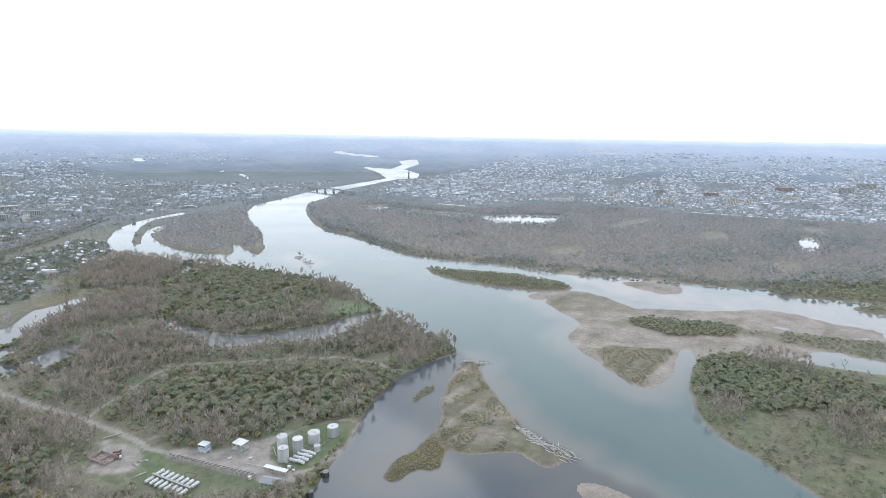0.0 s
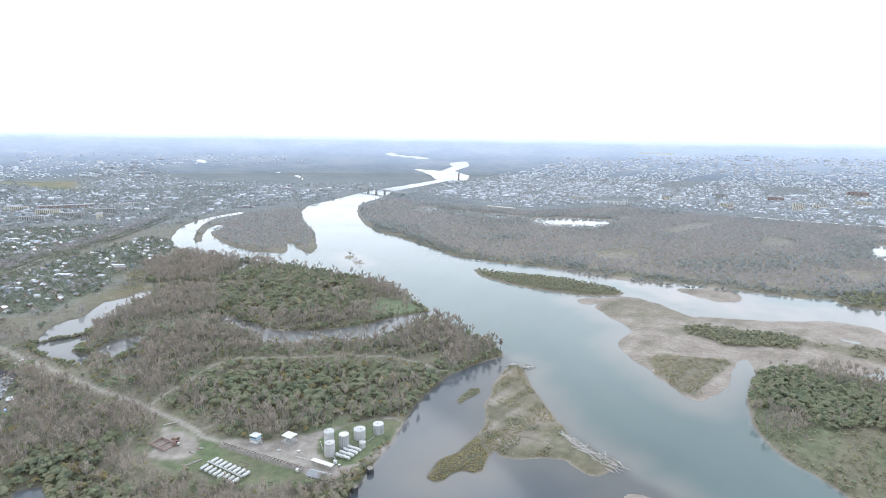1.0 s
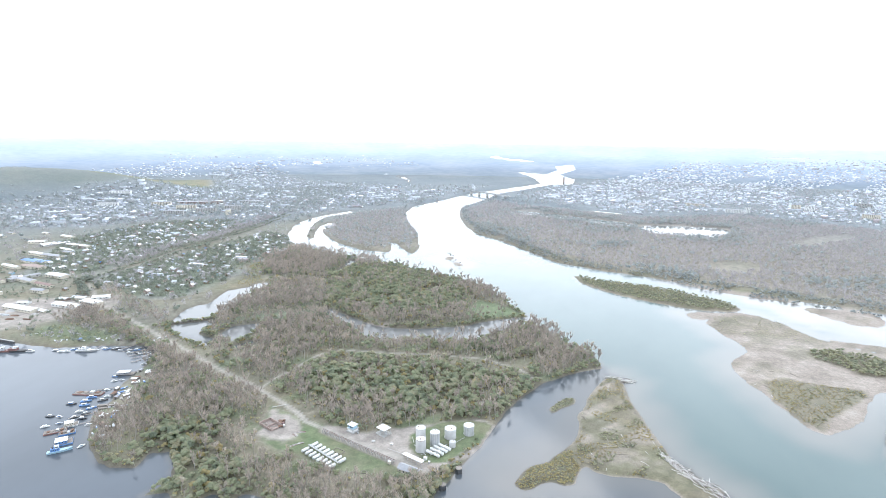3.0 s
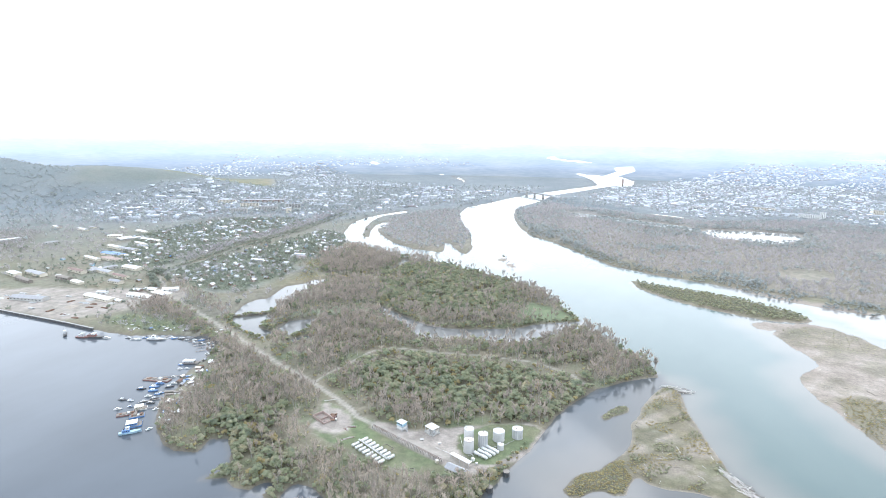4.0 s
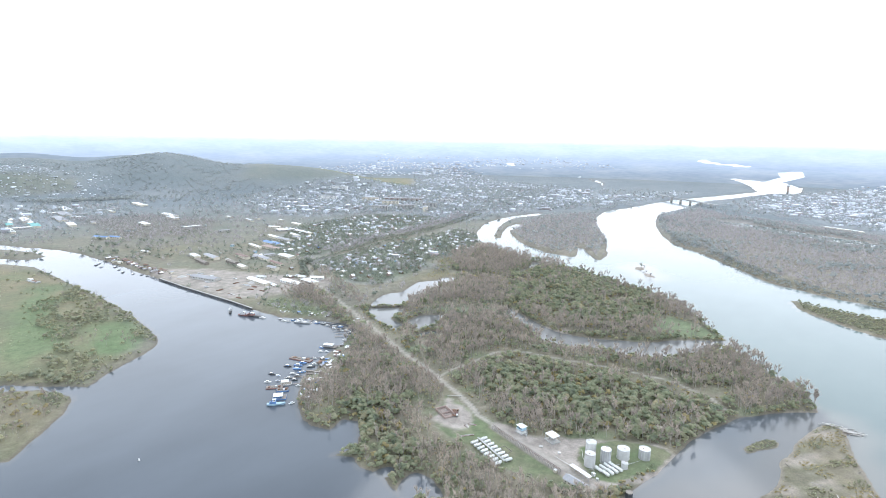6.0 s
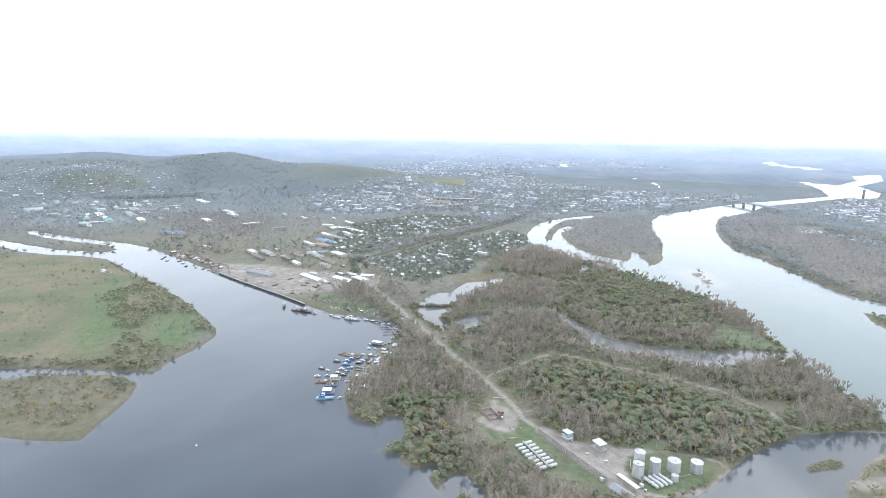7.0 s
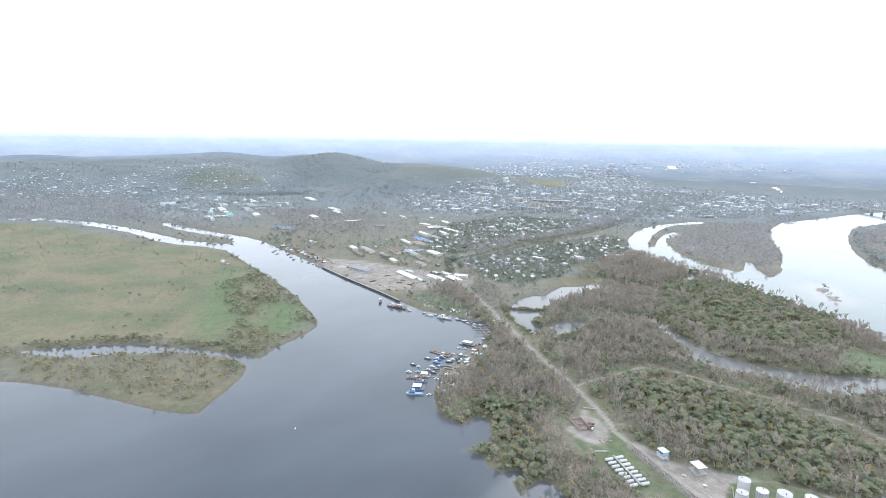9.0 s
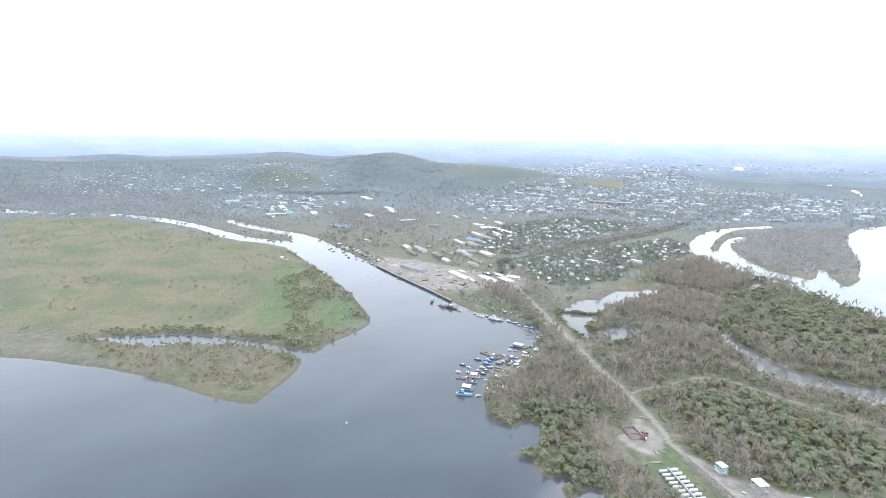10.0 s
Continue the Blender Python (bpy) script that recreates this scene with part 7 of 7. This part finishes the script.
def hall(x, y, rz, w, l, h, rise, wall, roof, label, windows=0, name="warehouse"):
    """A long hall; its length runs along rz."""
    small = 0.72 if name == "works_hall" else 0.95
    w, l = w * K * small * 0.9, l * K * small
    b = thing(name, on_land(x, y, rz - 90, 0.3), label, "building")
    part("wall", Shape().pentagon(0, 0, -0.3, w, l, h + 0.3, rise), wall, b)
    part("roof", Shape().gable(0, 0, h, w, l, rise, 0.5, 0.2), roof, b)
    part("door", Shape().box(0, -l / 2 - 0.04, -0.1, min(4.0, w * 0.4), 0.1, min(3.4, h * 0.8)), MAT_DARK, b)
    n = windows or int(l / 6)
    for k in range(n):
        for s in (-1, 1):
            part("window", Shape().box(s * (w / 2 + 0.02), (k + 0.5) * l / n - l / 2, h * 0.45, 0.08, min(2.2, l / n * 0.5), h * 0.3), MAT_GLASS, b)
    return b


def block(x, y, rz, w, l, storeys, wall, label):
    """A flat-roofed block of flats with bands of windows on each storey."""
    b = thing("apartment_block", on_land(x, y, rz, 0.5), label, "building", "blocks of flats in the town")
    h = storeys * 3.0 + 0.8
    part("wall", Shape().box(0, 0, -0.5, l, w, h + 0.5), wall, b)
    part("roof", Shape().box(0, 0, h, l + 0.8, w + 0.8, 0.4).box(l * 0.2, 0, h + 0.4, 3, 3, 1.6).box(-l * 0.2, 0, h + 0.4, 3, 3, 1.6), MAT_SLATE, b)
    for k in range(storeys):
        part("window_band", Shape().box(0, 0, k * 3 + 1.2, l - 2.0, w + 0.12, 1.4), MAT_GLASS, b)
    for k in range(int(l / 5) + 1):
        part("pier_strip", Shape().box(-l / 2 + 1 + k * (l - 2) / int(l / 5), 0, 0.2, 2.4, w + 0.3, h - 0.4), wall, b)


def build_port():
    hall(-522.5, 305.5, 12, 11, 36, 4.6, 2.0, MAT_CONCRETE, MAT_SLATE, "long grey port warehouse on bare ground")
    hall(-468.0, 332.5, -4, 9, 38, 4.2, 1.6, MAT_CREAM, MAT_WHITE, "long warehouse with white sheet roof")
    hall(-438.0, 351.0, -2, 9, 30, 4.4, 1.6, MAT_WHITE, MAT_WHITE, "white warehouse beside the port office")
    hall(-482.0, 346.0, 20, 6, 10, 3.4, 1.4, MAT_WHITE, MAT_TIN, "small white shed with tin roof in the yard")
    hall(-448.0, 372.0, 10, 8, 14, 3.8, 1.6, MAT_CREAM, MAT_TIN, "cream shed with pale tin roof")
    hall(-432.0, 380.0, 35, 8, 15, 4.0, 1.8, MAT_WHITE, MAT_WHITE, "shed with broad white roof by the street")
    hall(-460.0, 366.0, 0, 6, 9, 3.0, 1.2, MAT_BRICK, MAT_TIN, "small brick workshop with tin roof")
    hall(-446.0, 334.0, -10, 5, 12, 2.8, 1.0, MAT_CREAM, MAT_TIN, "low cream store with tin roof")
    o = thing("port_office", on_land(-419.5, 358.6, -8, 0.3), "two-storey cream office with tall white-framed windows", "building")
    wl2 = part("wall", Shape().box(0, 0, -0.3, 33, 13, 8.8), MAT_CREAM, o)
    part("roof", Shape().box(0, 0, 8.5, 34, 14, 0.5, bevel=0.1), MAT_WHITE, o)
    part("parapet", Shape().box(0, 0, 9.0, 31, 11, 0.5), MAT_TIN, o)
    for k in range(8):
        for z in (1.0, 5.0):
            for s in (-1, 1):
                part("window", Shape().box((k - 3.5) * 4.0, s * 6.52, z, 2.2, 0.1, 2.6), MAT_GLASS, wl2)
    # halls of the works farther off
    for x, y, rz, w, l, roof, label in (
            (-612, 367, -8, 12, 44, MAT_SLATE, "long grey workshop hall among the trees"), (-585, 393, -8, 9, 40, MAT_MAROON, "long hall with oxide red roof"), (-560, 404, -10, 10, 52, MAT_SLATE, "long grey workshop hall among the trees"),
            (-543, 428, -6, 16, 36, MAT_TIN, "broad hall with pale tin roof"), (-606, 450, -6, 14, 44, MAT_BRICK, "brick works hall with flat roof"), (-628, 470, -6, 18, 50, MAT_BLUE, "works hall with blue roof"),
            (-640, 500, -4, 14, 46, MAT_SLATE, "grey works hall among the trees"), (-668, 560, -4, 12, 56, MAT_WHITE, "long hall with white roof"), (-740, 560, 20, 12, 30, MAT_WHITE, "hall with white roof among the trees"),
            (-566, 366, -6, 8, 30, MAT_TIMBER, "old timber store with dark roof"), (-596, 345, -10, 7, 42, MAT_TIMBER, "long open timber store among the trees"), (-700, 330, 10, 7, 18, MAT_TIN, "small hall with tin roof"),
            (-520, 395, -8, 8, 34, MAT_MAROON, "long hall with oxide red roof"), (-505, 378, 0, 10, 22, MAT_SLATE, "grey workshop hall among the trees"),
            (-1040, 318, -12, 22, 60, MAT_TEAL, "works hall with teal roof"), (-1090, 372, -10, 20, 90, MAT_SLATE, "long grey works hall among the trees"), (-1120, 330, -10, 18, 70, MAT_TIN, "long works hall with tin roof"),
            (-1150, 400, -10, 24, 80, MAT_SLATE, "long grey works hall among the trees"), (-1180, 350, -14, 20, 60, MAT_WHITE, "works hall with white roof"), (-1010, 360, -12, 16, 50, MAT_WHITE, "works hall with white roof"),
            (-1075, 295, -12, 14, 40, MAT_TEAL, "works hall with teal roof"), (-1230, 430, -10, 24, 90, MAT_TIN, "long works hall with tin roof"), (-1200, 560, -6, 22, 80, MAT_WHITE, "long hall with white roof"),
            (-1000, 520, -6, 18, 70, MAT_WHITE, "long hall with white roof"), (-960, 505, -6, 16, 50, MAT_TIN, "hall with tin roof among the trees"), (-930, 440, -8, 16, 46, MAT_WHITE, "hall with white roof among the trees"),
            (-850, 340, 20, 12, 34, MAT_BLUE, "boat hall with blue roof"), (-835, 352, 20, 10, 26, MAT_BLUE, "boat hall with blue roof")):
        hall(x, y, rz, w, l, 5.0, 1.6 if roof != MAT_BRICK else 0.4, MAT_CREAM if roof != MAT_TIMBER else MAT_TIMBER, roof, label, 5, "works_hall")
    rng = np.random.default_rng(8)
    for k in range(34):
        x, y = (rng.uniform(-1240, -1000), rng.uniform(250, 480)) if k < 16 else (rng.uniform(-1000, -640), rng.uniform(470, 640))
        if k > 27:
            x, y = rng.uniform(-640, -500), rng.uniform(350, 470)
        roof, say = ((MAT_TIN, "pale tin"), (MAT_WHITE, "white sheet"), (MAT_SLATE, "grey slate"), (MAT_WHITE, "white sheet"))[k % 4]
        hall(x, y, -10 + rng.normal(0, 4) + 90 * (k % 3 == 0), rng.uniform(7, 13), rng.uniform(18, 46), rng.uniform(3.5, 5.5), 1.2, MAT_CREAM if k % 3 else MAT_CONCRETE, roof, "works hall with " + say + " roof", 4, "works_hall")
    # flats and large buildings of the towns
    for x, y, rz, w, l, n, m, label in (
            (-742, 905, 30, 12, 60, 5, MAT_CONCRETE, "grey five-storey block of flats"), (-720, 960, 30, 12, 52, 5, MAT_CONCRETE, "grey five-storey block of flats"), (-770, 850, 28, 12, 56, 5, MAT_CONCRETE, "grey five-storey block of flats"),
            (-810, 930, 30, 12, 60, 5, MAT_CREAM, "cream five-storey block of flats"), (-690, 905, 120, 12, 40, 5, MAT_CREAM, "cream five-storey block of flats"), (-850, 1020, 34, 26, 150, 3, MAT_BRICK, "long low brick factory building"),
            (-760, 1080, 34, 20, 70, 3, MAT_WHITE, "white institute building among the trees"), (-900, 960, 30, 14, 60, 4, MAT_CREAM, "cream block of flats among the trees"), (-980, 900, 30, 14, 60, 4, MAT_WHITE, "white block of flats among the trees"),
            (-1050, 1000, 30, 14, 70, 4, MAT_WHITE, "white block of flats among the trees"), (305, 1325, -18, 22, 62, 4, MAT_WHITE, "broad white public building by the woods"), (330, 1330, -18, 14, 16, 7, MAT_WHITE, "white tower of the public building"),
            (103, 1395, -20, 30, 60, 3, MAT_WHITE, "white round-fronted hall building among the trees"), (240, 1440, -20, 18, 70, 3, MAT_CREAM, "cream long building among the trees"), (560, 1320, -20, 14, 50, 5, MAT_CREAM, "cream five-storey block among the trees"),
            (480, 1420, -20, 14, 30, 7, MAT_WHITE, "white seven-storey block among the trees"), (455, 1430, -20, 14, 30, 7, MAT_CREAM, "cream seven-storey block among the trees"), (700, 1280, -20, 14, 34, 9, MAT_CREAM, "cream nine-storey block among the trees"),
            (760, 1500, -20, 16, 60, 5, MAT_BRICK, "brick five-storey block among the trees"), (1040, 1620, -22, 18, 80, 6, MAT_BRICK, "brick six-storey building among the trees"), (1180, 1560, -22, 18, 60, 9, MAT_CONCRETE, "grey nine-storey block of flats"),
            (860, 1160, -20, 16, 70, 3, MAT_WHITE, "white school building among the trees"), (930, 1420, -70, 14, 60, 5, MAT_CREAM, "cream five-storey block among the trees"), (640, 1560, -20, 14, 60, 5, MAT_CONCRETE, "grey five-storey block of flats"),
            (1300, 1640, -20, 14, 80, 9, MAT_CONCRETE, "grey nine-storey block of flats"), (1380, 1560, -20, 14, 80, 9, MAT_CONCRETE, "grey nine-storey block of flats"), (1460, 1700, -60, 14, 80, 9, MAT_WHITE, "white nine-storey block of flats"),
            (1240, 1420, -20, 14, 60, 5, MAT_CREAM, "cream five-storey block among the trees"), (1130, 1300, -20, 16, 50, 4, MAT_BRICK, "brick four-storey block among the trees"), (780, 1340, -20, 14, 44, 5, MAT_CREAM, "cream five-storey block among the trees")):
        block(x, y, rz, w, l, n, m, label)
    # row of garages along the edge of the eastern wood
    for k in range(12):
        s = k / 11
        hall(545 + 245 * s, 1128 - 112 * s, bearing((545, 1128), (790, 1016)), 12, 20, 3.4, 0.8, MAT_CONCRETE, MAT_WHITE, "long row of garages with pale roofs", 3, "garage_row")
    hall(30, 1205, -28, 10, 90, 3.6, 0.8, MAT_CREAM, MAT_WHITE, "long low building with white roof by the river bend", 8, "works_hall")


def build_gardens():
    rng = np.random.default_rng(21)
    kinds = [cottage(k, *spec) for k, spec in enumerate(HOUSE_KINDS)]
    n, stood = 0, set()
    for zone, gap in ((Z_GARDEN_A, 15), (Z_GARDEN_B, 20), (Z_YARD, 40)):
        p = spread(zone, gap, rng, lambda x, y: (line_distance(STREET, x, y) > 16) & ((y > 611) | (zone is not Z_YARD)))
        for x, y, z, d in p:
            k = int(rng.choice(8, p=[0.30, 0.14, 0.15, 0.12, 0.10, 0.09, 0.07, 0.03]))
            m = pose(x, y, z - 0.1, 0, 0, float(rng.choice([8, 98, 188, 278])) + rng.normal(0, 6))
            n += 1
            if k not in stood:
                kinds[k].matrix_world = m
                stood.add(k)
            elif n < 330:
                copy_thing(kinds[k], m)


def build_far_town():
    """Roofs past counting: one joined mesh of small gabled houses and blocks."""
    rng = np.random.default_rng(33)
    unit = np.array([(-.5, -.5, 0), (.5, -.5, 0), (.5, .5, 0), (-.5, .5, 0), (-.5, -.5, 1), (.5, -.5, 1), (.5, .5, 1), (-.5, .5, 1), (0, -.5, 1), (0, .5, 1)], float)
    faces = np.array([(0, 1, 5), (0, 5, 4), (1, 2, 6), (1, 6, 5), (2, 3, 7), (2, 7, 6), (3, 0, 4), (3, 4, 7), (4, 5, 8), (6, 7, 9), (5, 6, 9), (5, 9, 8), (7, 4, 8), (7, 8, 9)])
    # wall and roof colours flattened and blued, with distance haze painted in
    walls = [worn("hazed_wall", (0.46, 0.48, 0.50)), worn("hazed_whitewash", (0.68, 0.71, 0.75)), worn("hazed_timber", (0.31, 0.31, 0.32)), worn("hazed_brick", (0.37, 0.33, 0.33)), worn("hazed_panel", (0.46, 0.48, 0.51))]
    roofs = [worn("hazed_tin", (0.50, 0.54, 0.60), rough=0.6), worn("hazed_pale_sheet", (0.78, 0.81, 0.86)), worn("hazed_slate", (0.37, 0.40, 0.44)), worn("hazed_oxide", (0.34, 0.29, 0.29)), worn("hazed_blue", (0.28, 0.36, 0.48)), worn("hazed_teal", (0.28, 0.39, 0.41))]

    def town(name, label, zones):
        v, f, mi, n = [], [], [], 0
        for zone, gap, size, rz, far in zones:
            p = spread(zone, gap, rng, far)
            c, s = math.cos(radians(rz)), math.sin(radians(rz))
            u, w = p[:, 0] * c + p[:, 1] * s, -p[:, 0] * s + p[:, 1] * c
            street = (np.mod(u + 12 * np.sin(w / 260), 190) < 13) | (np.mod(w + 15 * np.sin(u / 340), 130) < 9)
            dense = (ripple(p[:, 0], p[:, 1], 190, 2) > -0.62) & (rng.uniform(0, 1, len(p)) < 0.15 + 0.85 * ease(0, 170, inside_distance(zone, p[:, 0], p[:, 1])))
            for x, y, z, d in p[~street & dense]:
                big = rng.uniform() < 0.10
                sx, sy, h = rng.uniform(0.7, 1.3) * size * (1, 1.3, 0.45) if not big else rng.uniform(0.8, 1.5) * size * np.array((1.5, 3.6, 0.8))
                rise = 0.03 * h if big else 0.55 * h
                q = unit * (sx, sy, h)
                q[8:, 2] += rise
                a = radians(rz + float(rng.choice([0, 90])) + rng.normal(0, 4))
                v.append(np.stack([q[:, 0] * math.cos(a) - q[:, 1] * math.sin(a) + x, q[:, 0] * math.sin(a) + q[:, 1] * math.cos(a) + y, q[:, 2] + z - 0.3], 1))
                f.append(faces + n)
                n += 10
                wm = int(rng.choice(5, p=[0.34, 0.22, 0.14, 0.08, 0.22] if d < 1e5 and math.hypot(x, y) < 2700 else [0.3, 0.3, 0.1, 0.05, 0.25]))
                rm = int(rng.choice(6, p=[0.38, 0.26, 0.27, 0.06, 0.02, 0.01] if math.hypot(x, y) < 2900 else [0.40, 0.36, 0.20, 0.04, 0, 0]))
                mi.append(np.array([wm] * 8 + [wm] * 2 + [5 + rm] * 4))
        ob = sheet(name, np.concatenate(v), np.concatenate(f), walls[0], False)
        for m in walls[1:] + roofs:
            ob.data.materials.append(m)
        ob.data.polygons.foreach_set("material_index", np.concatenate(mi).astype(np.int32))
        tagged(ob, label, "houses", kind="stuff")

    close = lambda x, y: np.hypot(x, y) < 3100
    away = lambda x, y: (np.hypot(x, y) >= 3100) & (np.hypot(x, y) < 4500)
    wide = np.array((1.0, 1.0, 1.0))
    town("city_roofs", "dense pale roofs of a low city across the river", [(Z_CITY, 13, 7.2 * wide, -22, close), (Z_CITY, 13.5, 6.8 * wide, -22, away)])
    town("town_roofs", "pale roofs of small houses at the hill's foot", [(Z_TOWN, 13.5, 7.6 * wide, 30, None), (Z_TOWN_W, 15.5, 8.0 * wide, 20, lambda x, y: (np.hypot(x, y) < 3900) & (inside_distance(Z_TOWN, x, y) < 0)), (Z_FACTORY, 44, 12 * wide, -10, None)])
    bare_lots = lambda x, y: (line_distance(STREET, x, y) > 15) & (ripple(x, y, 40, 2) > -0.75)
    town("garden_roofs", "small pale sheds and glasshouses among garden plots", [(Z_GARDEN_A, 11, 4.4 * wide, 8, bare_lots), (Z_GARDEN_B, 11, 4.8 * wide, 8, bare_lots)])
    slope = [(-2350, -120), (-2850, -260), (-3080, 220), (-2960, 740), (-2700, 1140), (-2350, 1100), (-2150, 890), (-2300, 480)]
    behind = [(-2300, 2150), (-2050, 2550), (-1750, 2900), (-2150, 3300), (-2750, 2750), (-2750, 2350)]
    back = [(-1450, 3350), (-1050, 3700), (-1600, 4000), (-2900, 3250), (-2700, 2700)]
    town("hillside_roofs", "scattered small pale roofs on the wooded hillside", [(slope, 17, 4.2 * wide, 40, None), (behind, 18, 6.5 * wide, 20, None), (back, 24, 7 * wide, 15, None)])


def build_bridge():
    a, b = (-372, 1556), (-222, 1412)
    L, rz = math.dist(a, b) * K, bearing(a, b)
    t = thing("river_bridge", afloat(*a, rz, 2.0), "long grey girder bridge on concrete piers over the river", "bridge")
    part("deck", Shape().box(L / 2, 0, 12.4, L + 60, 11, 0.8), MAT_CONCRETE, t)
    for y in (-4, 4):
        part("girder", Shape().box(L / 2, y, 9.8, L + 40, 0.8, 2.6), MAT_STEEL, t)
    for y in (-5.3, 5.3):
        part("parapet", Shape().box(L / 2, y, 13.2, L + 60, 0.25, 1.2), MAT_STEEL, t)
    for k in range(6):
        part("pier", Shape().box(L * (k + 0.1) / 5.2, 0, -3, 4, 10, 12.8, bevel=0.6), MAT_CONCRETE, t)
    for k in range(9):
        for y in (-5.4, 5.4):
            part("lamp_post", Shape().round((L * k / 8, y, 13.2), (L * k / 8, y, 21), 0.16, 0.1, 6), MAT_STEEL, t)
    m = thing("water_tower", on_land(-108, 1985, 0), "dark square tower among the far houses", "tower")
    part("shaft", Shape().box(0, 0, 0, 9, 9, 24, bevel=0.4), MAT_BRICK, m)
    part("tank", Shape().round((0, 0, 24), (0, 0, 31), 6.5, 6.5, 12), MAT_SLATE, m)


build_port()
build_gardens()
build_far_town()
build_bridge()
